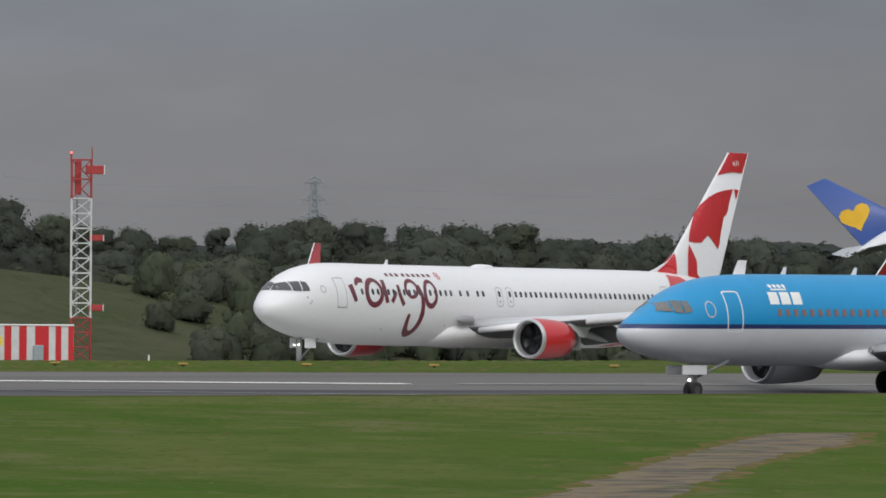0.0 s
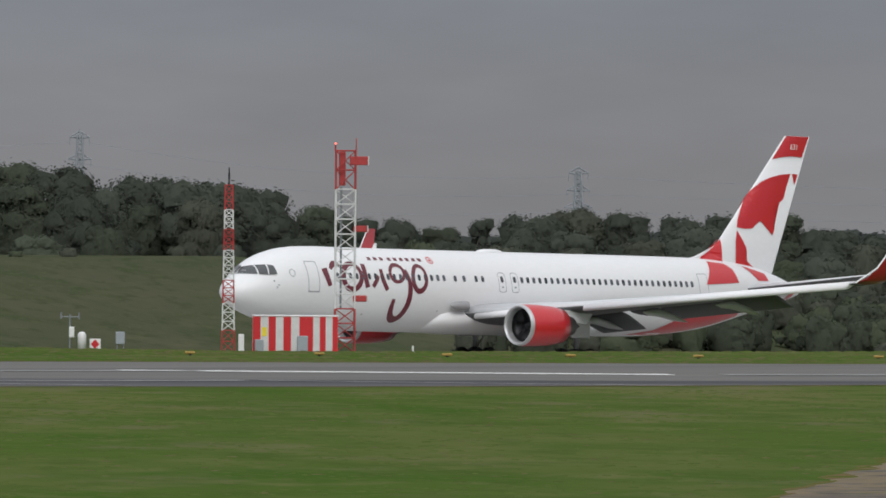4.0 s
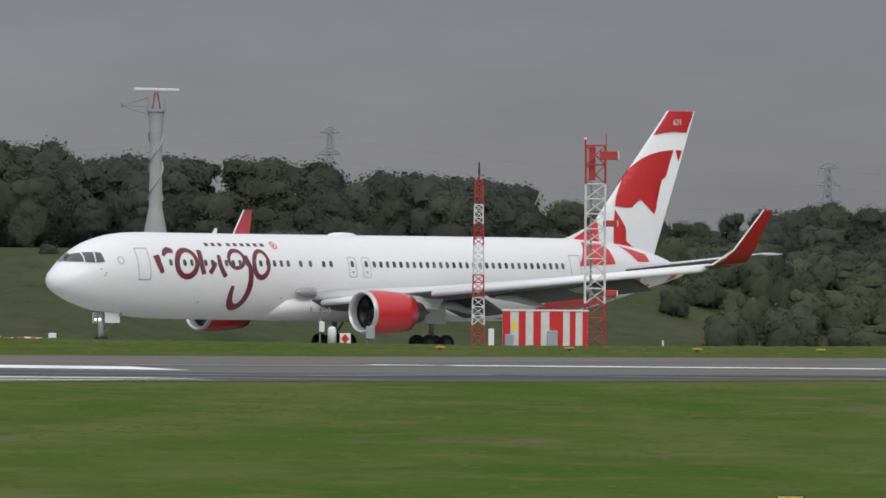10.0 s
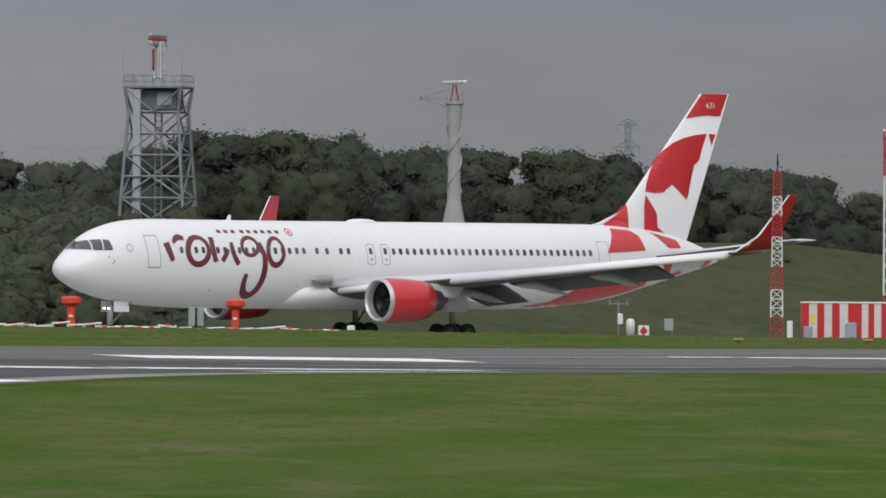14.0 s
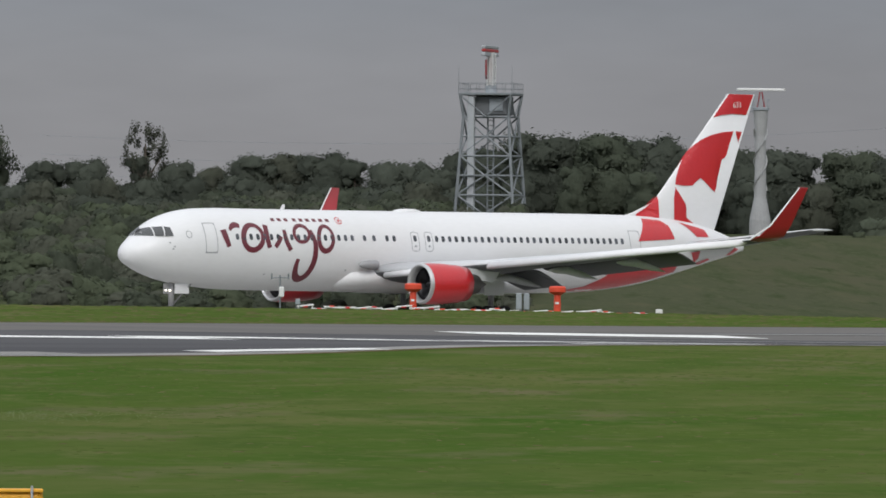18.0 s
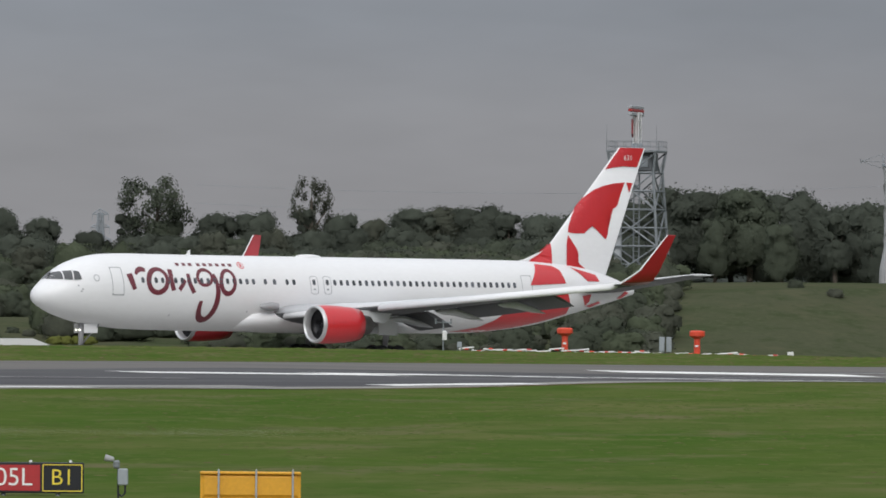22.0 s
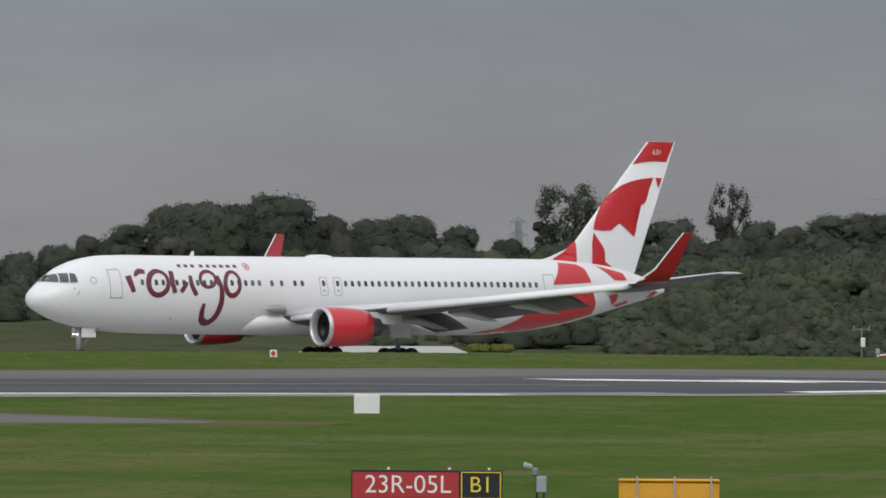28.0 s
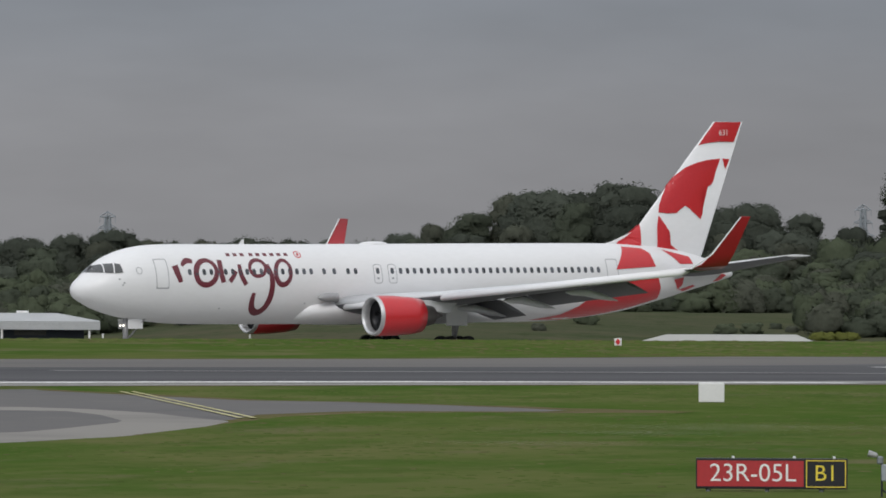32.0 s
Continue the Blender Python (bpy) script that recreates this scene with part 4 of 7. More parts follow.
def leaf_livery(t, side, fside):
    fin = lambda poly, name="fin_patch", lift=0.045: [decal(name, poly, "red", t, fside, lift, 0.4, "red painted leaf shape", p) for p in (True, False)]
    fin([(50.62, 13.62), (51.4, 13.78), (52.35, 13.88), (53.62, 13.84), (54.26, 15.23), (52.0, 15.23)], "fin_cap")
    fin([(47.14, 8.97), (47.24, 9.47), (47.51, 10.07), (47.98, 10.85), (48.66, 11.53), (49.50, 12.08), (50.35, 12.39), (51.36, 12.60), (52.44, 12.70), (52.24, 12.29), (52.04, 11.76), (51.84, 11.11), (51.63, 10.85), (51.36, 10.75), (51.06, 10.90), (50.79, 11.03), (50.82, 10.67), (50.96, 10.20), (50.99, 9.54), (50.92, 8.89), (50.75, 8.50), (50.28, 8.84), (49.81, 9.20), (49.40, 9.44), (49.07, 9.62), (49.00, 9.36), (48.86, 9.10), (48.66, 8.92), (47.92, 8.89)])
    fin([(52.62, 12.70), (53.24, 12.66), (52.92, 11.95)])
    fin([(43.75, 6.9), (44.6, 7.35), (45.62, 8.15), (45.6, 6.5), (43.6, 6.5)], "fin_patch", 0.13)
    fin([(47.14, 8.77), (48.04, 7.64), (48.13, 7.25), (47.71, 6.98), (49.36, 5.99), (49.5, 5.8), (48.27, 5.8), (47.7, 6.05), (46.99, 6.47), (47.0, 8.03)])
    for p in (True, False):
        fus = lambda poly, name="tail_patch": decal(name, poly, "red", t, side, 0.035, 0.2, "red painted tail pattern", p)
        fus([(43.57, 6.62), (45.19, 6.5), (45.68, 6.16), (45.93, 5.23), (42.32, 5.06), (42.99, 5.91)])
        fus([(47.0, 6.4), (48.2, 6.15), (49.3, 5.9), (49.5, 5.4), (48.27, 5.41), (47.7, 5.9)])
        fus([(36.0, 1.62), (38.1, 1.95), (39.35, 2.52), (40.72, 3.56), (43.16, 4.55), (46.02, 4.65), (46.49, 3.75), (46.55, 3.0), (44.37, 2.45), (41.53, 1.93), (39.0, 1.62)], "belly_sweep")
        fus([(47.65, 4.32), (48.56, 4.47), (48.54, 3.93), (48.19, 3.62)])
        fus([(48.3, 3.6), (49.6, 3.95), (49.9, 3.85), (49.0, 3.5)])
        fus([(51.5, 4.15), (52.25, 4.72), (52.7, 4.6), (52.1, 4.2)])
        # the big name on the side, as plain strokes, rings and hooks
        k = 1 if p else -1
        mr = lambda pts: pts if p else [(23.0 - x, z) for x, z in pts]
        R = lambda name, pts, w, closed=False: ribbon(name, mr([(x + 0.18, z + 0.03) for x, z in pts]), [1.22 * q for q in w], "maroon", t, side, 0.013, closed, p, "maroon painted stroke")
        R("livery_bar", [(6.66, 5.45), (6.78, 4.95), (7.0, 4.35)], [0.42, 0.36, 0.26])
        R("livery_arc", [(7.2, 5.42), (7.42, 5.66), (7.75, 5.78), (8.1, 5.7)], [0.16, 0.26, 0.3, 0.22])
        ring = lambda cx, cz, rx, rz, lean: [(cx + rx * math.cos(radians(a)) + lean * rz * math.sin(radians(a)), cz + rz * math.sin(radians(a))) for a in range(0, 360, 36)]
        R("livery_ring", ring(9.02, 4.97, 0.80, 0.82, 0.12), [0.27, 0.24, 0.22, 0.25, 0.32, 0.34, 0.33, 0.3, 0.3, 0.3], True)
        R("livery_bar", [(10.22, 5.8), (10.16, 5.0), (10.3, 4.3)], [0.3, 0.32, 0.3])
        R("livery_bar", [(10.78, 4.36), (11.1, 4.72), (11.35, 5.06)], [0.26, 0.26, 0.2])
        R("livery_bar", [(11.68, 5.5), (11.72, 4.8), (12.05, 4.15)], [0.22, 0.3, 0.28])
        R("livery_ring", ring(13.08, 5.25, 0.62, 0.54, 0.1), [0.2] * 10, True)
        R("livery_hook", [(13.85, 5.5), (14.1, 4.6), (14.05, 3.5), (13.75, 2.6), (13.3, 2.28), (12.8, 2.5), (12.62, 3.05), (12.7, 3.6)], [0.22, 0.3, 0.36, 0.36, 0.34, 0.36, 0.32, 0.22])
        R("livery_ring", ring(15.05, 4.95, 0.6, 0.82, 0.12), [0.22, 0.2, 0.2, 0.2, 0.24, 0.28, 0.3, 0.3, 0.28, 0.24], True)
        for i in range(9):
            x = 11.08 + 0.55 * i + (0.15 if i > 2 else 0)
            decal("name_bar", mr([(x + 0.04, 6.08), (x + 0.04, 6.28), (x + 0.34, 6.28), (x + 0.34, 6.08)]), "maroon", t, side, 0.013, 0.2, "small dark red name bar", p)
        ribbon("badge_ring", mr([(16.75 + 0.24 * math.cos(a * 0.785), 6.17 + 0.2 * math.sin(a * 0.785)) for a in range(8)]), [0.06] * 8, "red", t, side, 0.013, True, p)
        decal("badge", mr([(16.75 + 0.1 * math.cos(a * 0.785), 6.17 + 0.1 * math.sin(a * 0.785)) for a in range(8)]), "red", t, side, 0.014, 0.2, "", p)
        ribbon("crest", mr([(4.15 + 0.2 * math.cos(a * 0.785), 5.15 + 0.22 * math.sin(a * 0.785)) for a in range(8)]), [0.05] * 8, "seam", t, side, 0.013, True, p)
    for p in (True, False):
        cu = bpy.data.curves.new("fleet_number", "FONT")
        cu.body, cu.size, cu.align_x = "631", 0.54, "CENTER"
        ob = attach("fleet_number", cu, t, "white fleet number on the fin")
        cu.materials.append(M["letter"])
        s = -1 if p else 1
        ob.matrix_basis = Matrix.Translation((52.68, s * 0.21, 14.32)) @ Matrix.Rotation(0 if p else math.pi, 4, "Z") @ Matrix.Rotation(math.pi / 2, 4, "X")


wide_jet = wide_twin("white wide-body airliner with red engines and red leaf-patterned tail, taxiing", "shade_red", "red", "white", leaf_livery)
wide_jet["category"] = "airliner"
WIDE_ROWS = [
    (0, 454.76, 489.14, -0.19, 7.16, -0.50), (0.5, 451.73, 489.49, -0.16, 6.56, -0.53), (1, 448.73, 489.83, -0.11, 5.71, -0.57), (1.5, 446.06, 490.13, -0.07, 4.69, -0.61),
    (2, 442.73, 490.49, -0.02, 3.65, -0.66), (2.5, 439.68, 490.83, 0.03, 2.69, -0.71), (3, 436.95, 491.20, 0.07, 1.99, -0.74), (3.5, 433.73, 491.49, 0.12, 1.54, -0.76),
    (4, 430.91, 491.79, 0.17, 1.32, -0.77), (4.5, 428.16, 492.09, 0.21, 1.21, -0.78), (6.5, 417.84, 493.23, 0.35, 0.53, -0.37), (7, 415.13, 493.51, 0.36, 0.45, -0.34),
    (7.5, 412.49, 493.79, 0.36, 0.32, -0.30), (8, 409.72, 494.07, 0.37, 0.17, -0.26), (8.5, 406.97, 494.34, 0.38, 0.04, -0.23), (9, 404.33, 494.61, 0.39, -0.03, -0.19),
    (9.5, 401.71, 494.87, 0.39, -0.02, -0.16), (10, 399.06, 495.13, 0.40, 0.04, -0.14), (10.5, 396.50, 495.37, 0.43, 0.10, -0.13), (11, 393.83, 495.63, 0.47, 0.14, -0.13),
    (11.5, 391.26, 495.88, 0.50, 0.18, -0.13), (12, 388.62, 496.12, 0.53, 0.22, -0.13), (12.5, 385.96, 496.37, 0.55, 0.27, -0.12), (13, 383.34, 496.61, 0.57, 0.35, -0.11),
    (13.5, 380.81, 496.84, 0.58, 0.47, -0.09), (14, 378.17, 497.08, 0.58, 0.59, -0.07), (14.5, 375.57, 497.31, 0.57, 0.67, -0.06), (16.5, 362.80, 495.10, 0.88, 1.46, -0.20),
    (17, 348.02, 479.78, 0.91, 1.51, -0.19), (17.5, 345.10, 479.72, 0.93, 1.46, -0.19), (18, 351.44, 491.71, 0.86, 1.34, -0.21), (18.5, 356.55, 502.34, 0.87, 1.23, -0.23),
    (19, 354.72, 503.78, 0.89, 1.09, -0.25), (19.5, 347.06, 497.07, 0.97, 1.00, -0.28), (20, 344.28, 497.04, 1.00, 0.92, -0.31), (20.5, 341.41, 497.04, 1.03, 0.84, -0.32),
    (21, 338.58, 497.04, 1.04, 0.74, -0.31), (21.5, 335.65, 497.03, 1.04, 0.62, -0.28), (22, 332.75, 497.03, 1.05, 0.48, -0.25), (22.5, 329.78, 497.03, 1.06, 0.35, -0.24),
    (23, 326.94, 497.02, 1.07, 0.25, -0.25), (23.5, 324.02, 497.01, 1.09, 0.20, -0.24), (24, 321.14, 497.01, 1.12, 0.18, -0.23), (24.5, 318.27, 497.00, 1.14, 0.20, -0.23),
    (25, 315.38, 497.00, 1.16, 0.24, -0.22), (25.5, 312.57, 497.00, 1.16, 0.30, -0.22), (27.5, 301.20, 497.00, 1.19, 0.99, -0.01), (28, 298.37, 497.00, 1.18, 1.12, 0.02),
    (28.5, 295.62, 497.00, 1.16, 1.30, 0.07), (29, 292.79, 496.99, 1.14, 1.49, 0.14), (29.5, 289.97, 496.99, 1.11, 1.61, 0.22), (30, 286.93, 496.99, 1.08, 1.67, 0.30),
    (30.5, 284.01, 496.99, 1.03, 1.67, 0.38), (31, 281.13, 496.99, 0.98, 1.66, 0.46), (31.5, 278.25, 497.00, 0.94, 1.64, 0.52), (32, 275.24, 497.00, 0.91, 1.63, 0.57),
]


def plain_livery(t, side, fside):
    for p in (True, False):
        ht = lambda x, z, k: [(x + k * 0.55 * (16 * math.sin(a) ** 3) / 16, z + k * 0.5 * (13 * math.cos(a) - 5 * math.cos(2 * a) - 2 * math.cos(3 * a) - math.cos(4 * a)) / 16) for a in [i * math.pi / 9 for i in range(18)]]
        decal("fin_badge", ht(50.3, 9.5, 3.6), "sun_yellow", t, fside, 0.05, 0.5, "yellow sun badge", p)
        s = -1 if p else 1
        # badge on the outward face of the winglet
        bm = B()
        bm.faces.new([bm.verts.new((x, s * (24.22 + (z - 6.1) * 0.26 + 0.06), z)) for x, z in ht(35.95, 6.75, 0.95)])
        part("winglet_badge", bm, "sun_yellow", t, "yellow sun badge")
        bm = B()
        bm.faces.new([bm.verts.new((x, s * (24.0 + (z - 6.1) * 0.26 - 0.06), z)) for x, z in ht(35.95, 6.75, 0.95)])
        part("winglet_badge", bm, "sun_yellow", t, "yellow sun badge")


holiday = wide_twin("white airliner with blue fin and yellow sun badge, climbing away", "navy", "navy", "navy", plain_livery)

ST_NARROW = [(-.38, 2.84, 2.74, .04), (-.24, 3.08, 2.5, .36), (.12, 3.38, 2.2, .72), (.68, 3.68, 1.96, 1.0), (1.5, 4.13, 1.76, 1.3), (2.4, 4.62, 1.62, 1.5), (3.4, 4.98, 1.5, 1.68), (4.8, 5.25, 1.42, 1.8), (6.5, 5.38, 1.38, 1.87), (9, 5.40, 1.37, 1.88),
         (18, 5.40, 1.37, 1.88), (25, 5.40, 1.37, 1.88), (28, 5.40, 1.55, 1.82), (31, 5.38, 2.05, 1.6), (34, 5.28, 2.75, 1.2), (36, 5.1, 3.35, .8), (37.4, 4.85, 3.85, .45), (38.05, 4.6, 4.1, .2)]


def narrow_twin():
    t = thing("airliner", Matrix.Identity(4), "blue and white narrow-body airliner with white fin, rolling along the runway", "airliner")
    st = ST_NARROW
    fuselage(st, "two_tone", t)
    side = lambda x, z: fus_side(st, x, z)
    fair = B()
    rings = []
    for x, hw, zt, zb in ((11.2, 0.3, 1.9, 1.45), (12.8, 1.7, 2.3, 1.2), (15, 2.0, 2.5, 1.12), (20, 2.0, 2.4, 1.12), (23, 1.5, 2.1, 1.25), (25.4, 0.3, 1.8, 1.42)):
        rings.append([(x, hw * math.sin(2 * math.pi * k / 20), (zt + zb) / 2 + (zt - zb) / 2 * math.cos(2 * math.pi * k / 20)) for k in range(20)])
    part("wing_fairing", loft(fair, rings), "white", t, smooth=True)
    for s in (-1, 1):
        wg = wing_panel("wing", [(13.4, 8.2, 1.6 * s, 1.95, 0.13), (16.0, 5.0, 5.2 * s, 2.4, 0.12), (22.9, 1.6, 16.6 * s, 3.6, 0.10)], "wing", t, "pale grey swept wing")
        le = B()
        loft(le, [[(x - 0.05 + p[0], y * s, z + p[2]) for p in airfoil(0, 0.85, 0, 0, 0.32)] for x, y, z in ((16.7, 6.6, 2.52), (22.6, 16.4, 3.55))])
        part("leading_edge_slat", le, "white", wg, "white leading edge", smooth=True)
        flap("flap", (20.6, 20.8), 1.9 * s, 5.0 * s, 1.95, 2.2, 1.6, 25, "wing_shade", wg)
        flap("flap", (20.9, 23.2), 5.6 * s, 11.3 * s, 2.3, 2.85, 1.3, 25, "wing_shade", wg)
        for y, xx, z in ((6.3, 20.2, 2.2), (9.0, 21.2, 2.5), (11.6, 22.6, 2.75)):
            c = B()
            revolve(c, [(-1.2, 0.02), (-0.7, 0.15), (0, 0.2), (1.0, 0.16), (2.0, 0.03)], "X", (xx, y * s, z - 0.2), 10)
            for v in c.verts:
                v.co.z -= max(0, v.co.x - xx) * 0.22
            part("flap_track_fairing", c, "wing", wg, smooth=True)
        w = B()
        loft(w, [airfoil(22.9, 1.6, 16.6 * s, 3.6, 0.09), airfoil(23.2, 1.4, 17.0 * s, 3.85, 0.08), airfoil(23.6, 1.2, 17.3 * s, 4.35, 0.08), airfoil(24.9, 0.6, 17.7 * s, 6.05, 0.07)])
        part("winglet", w, "white" if s > 0 else "wing", t, "blended winglet", smooth=True)
        lt = B()
        revolve(lt, [(0, 0.07), (0.15, 0.05)], "X", (22.8, 16.7 * s, 3.62), 8, True)
        part("navigation_light", lt, "red_lamp" if s < 0 else "galv", t, "red navigation light" if s < 0 else "")
        lf = B()
        revolve(lf, [(0, 0.14), (0.1, 0.14)], "X", (13.25, 1.95 * s, 2.1), 10, True)
        part("landing_light", lf, "metal", t, "landing light glass")
        wing_panel("tailplane", [(33.6, 3.9, 0.6 * s, 4.55, 0.10), (37.6, 1.4, 7.17 * s, 5.35, 0.09)], "wing", t, "pale grey tailplane")
        engine(t, 12.95, 4.83 * s, 1.55, 1.06, 3.5, "white", core=(0.5, 1.3), label="white engine cowl")
        py = B()
        loft(py, [[(14.0, 4.83 * s - 0.15, 2.6), (18.0, 4.83 * s - 0.12, 2.45), (18.0, 4.83 * s + 0.12, 2.45), (14.0, 4.83 * s + 0.15, 2.6)],
                  [(14.0, 4.83 * s - 0.15, 2.2), (17.6, 4.83 * s - 0.12, 1.6), (17.6, 4.83 * s + 0.12, 1.6), (14.0, 4.83 * s + 0.15, 2.2)]])
        part("engine_pylon", py, "wing", t)
        bogie(t, 19.7, 2.86 * s, s, [(0, -0.32), (0, 0.32)], 0.56, 0.4, 1.9)
        for k in range(3):
            bm = B()
            box(bm, (14.7 + 0.42 * k, (4.83 + 1.045) * s, 1.72), (0.3, 0.02, 0.26))
            part("cowl_badge", bm, "blue", t, "small blue badge block")
    fs = (32.1, 4.0, 5.1, 0.085), (37.6, 2.03, 12.5, 0.08)
    fb = B()
    loft(fb, [airfoil(l, c, 0, z, th, True) for l, c, z, th in ((31.7, 4.0, 4.6, 0.085), (32.1, 4.0, 5.1, 0.085), (37.6, 2.03, 12.5, 0.08))])
    part("fin", fb, "white", t, "white fin", smooth=True)
    dorsal = B()
    loft(dorsal, [airfoil(26.6, 6.2, 0, 5.2, 0.045, True), airfoil(28.9, 4.6, 0, 5.5, 0.05, True), airfoil(30.9, 3.2, 0, 6.0, 0.06, True), airfoil(32.4, 2.3, 0, 6.75, 0.07, True), airfoil(33.55, 1.5, 0, 7.55, 0.08, True), airfoil(34.45, 0.8, 0, 8.45, 0.08, True)])
    part("fin_fillet", dorsal, "white", t, smooth=True)
    fside = fin_side(fs)
    bogie(t, 4.1, 0, 1, [(0, -0.2), (0, 0.2)], 0.34, 0.2, 1.6)
    for s in (-1, 1):
        d = B()
        box(d, (3.7, 0.5 * s, 1.2), (1.5, 0.05, 0.42), 0, 0.02)
        part("nose_gear_door", d, "white", t)
    lt = B()
    revolve(lt, [(0, 0.06), (0.05, 0.06)], "X", (3.85, 0, 0.75), 10, True)
    part("taxi_light", lt, "lamp_lit", t, "lit taxi light")
    for p in (True, False):
        for pane in ([(1.12, 3.78), (1.45, 4.12), (1.78, 4.20), (1.72, 3.74)], [(1.78, 3.72), (1.85, 4.22), (2.18, 4.24), (2.16, 3.68)], [(2.22, 3.68), (2.24, 4.24), (2.52, 4.20), (2.60, 3.76)]):
            decal("cockpit_window", pane, "pale_glass", t, side, 0.05, 0.05, "", p)
        window_pieces([7.6 + 0.51 * k for k in range(48)], 3.72, 0.24, 0.34, 0.09, "orange_dim", t, side, p)
        outline("cabin_door", 4.9, 3.75, 0.86, 1.75, 0.15, 0.06, "white_board", t, side, p)
        outline("cabin_door", 32.3, 3.95, 0.8, 1.5, 0.15, 0.05, "white_board", t, side, p)
        for x in (16.3, 17.3):
            outline("emergency_exit", x, 3.75, 0.55, 1.05, 0.15, 0.05, "white_board", t, side, p)
        # name and crown as plain blocks
        for k in range(3):
            x = 7.1 + 0.72 * k if p else 8.5 - 0.72 * k
            decal("name_block", [(x, 4.08), (x + 0.58, 4.08), (x + 0.62, 4.62), (x + 0.04, 4.62)], "letter", t, side, 0.013, 0.2, "white name block", p)
            decal("fin_name_block", [(34.2 + 1.06 * k, 7.0), (35.05 + 1.06 * k, 7.0), (35.12 + 1.06 * k, 7.92), (34.27 + 1.06 * k, 7.92)], "blue", t, fside, 0.045, 0.5, "blue name block", p)
        dot = lambda cx, cz, rx, rz: [(cx + rx * math.cos(a * math.pi / 5), cz + rz * math.sin(a * math.pi / 5)) for a in range(10)]
        decal("crown_band", [(7.45, 4.70), (8.45, 4.70), (8.45, 4.77), (7.45, 4.77)], "letter", t, side, 0.013, 0.2, "white crown band", p)
        decal("fin_crown_band", [(35.2, 8.2), (36.55, 8.2), (36.62, 8.42), (35.22, 8.42)], "blue", t, fside, 0.045, 0.5, "blue crown band", p)
        for k in range(4):
            decal("crown_dot", dot(7.52 + 0.29 * k, 4.88, 0.11, 0.085), "letter", t, side, 0.013, 0.2, "", p)
            decal("fin_crown_dot", dot(35.22 + 0.45 * k, 8.68, 0.17, 0.19), "blue", t, fside, 0.045, 0.5, "", p)
        decal("fin_crown_dot", dot(35.92, 9.08, 0.13, 0.15), "blue", t, fside, 0.045, 0.5, "", p)
        for k in range(6):
            x = 27.7 + 0.27 * k
            decal("registration_bar", [(x, 4.3), (x + 0.19, 4.3), (x + 0.19, 4.58), (x, 4.58)], "letter", t, side, 0.013, 0.2, "", p)
        for k, mat in enumerate(("navy", "letter", "red")):
            decal("flag_stripe", [(29.45, 4.3 + 0.1 * k), (29.85, 4.3 + 0.1 * k), (29.85, 4.4 + 0.1 * k), (29.45, 4.4 + 0.1 * k)], mat, t, side, 0.013, 0.2, "", p)
        decal("flag", [(30.05, 4.3), (30.42, 4.3), (30.42, 4.6), (30.05, 4.6)], "navy", t, side, 0.013, 0.2, "small dark blue flag", p)
        ribbon("fuselage_badge", [(3.55 + 0.26 * math.cos(a * 0.785), 3.85 + 0.34 * math.sin(a * 0.785)) for a in range(8)], [0.06] * 8, "frame", t, side, 0.013, True, p)
    for x in (9.5, 14.0, 25.5):
        ant = B()
        loft(ant, [[(x, -0.02, 5.36), (x + 0.35, -0.02, 5.36), (x + 0.35, 0.02, 5.36), (x, 0.02, 5.36)], [(x + 0.25, -0.01, 5.72), (x + 0.4, -0.01, 5.72), (x + 0.4, 0.01, 5.72), (x + 0.25, 0.01, 5.72)]])
        part("blade_antenna", ant, "white", t)
    return t


narrow_jet = narrow_twin()



# ---- trees ----
SOFT = {}      # leaf normals of each crown mesh, turned outwards as on a rounded canopy


def soften(me, normals):
    """Gives a leafy mesh the normals of its rounded canopy, so that leaves shade together."""
    for p in me.polygons:
        p.use_smooth = True
    me.normals_split_custom_set_from_vertices(normals)


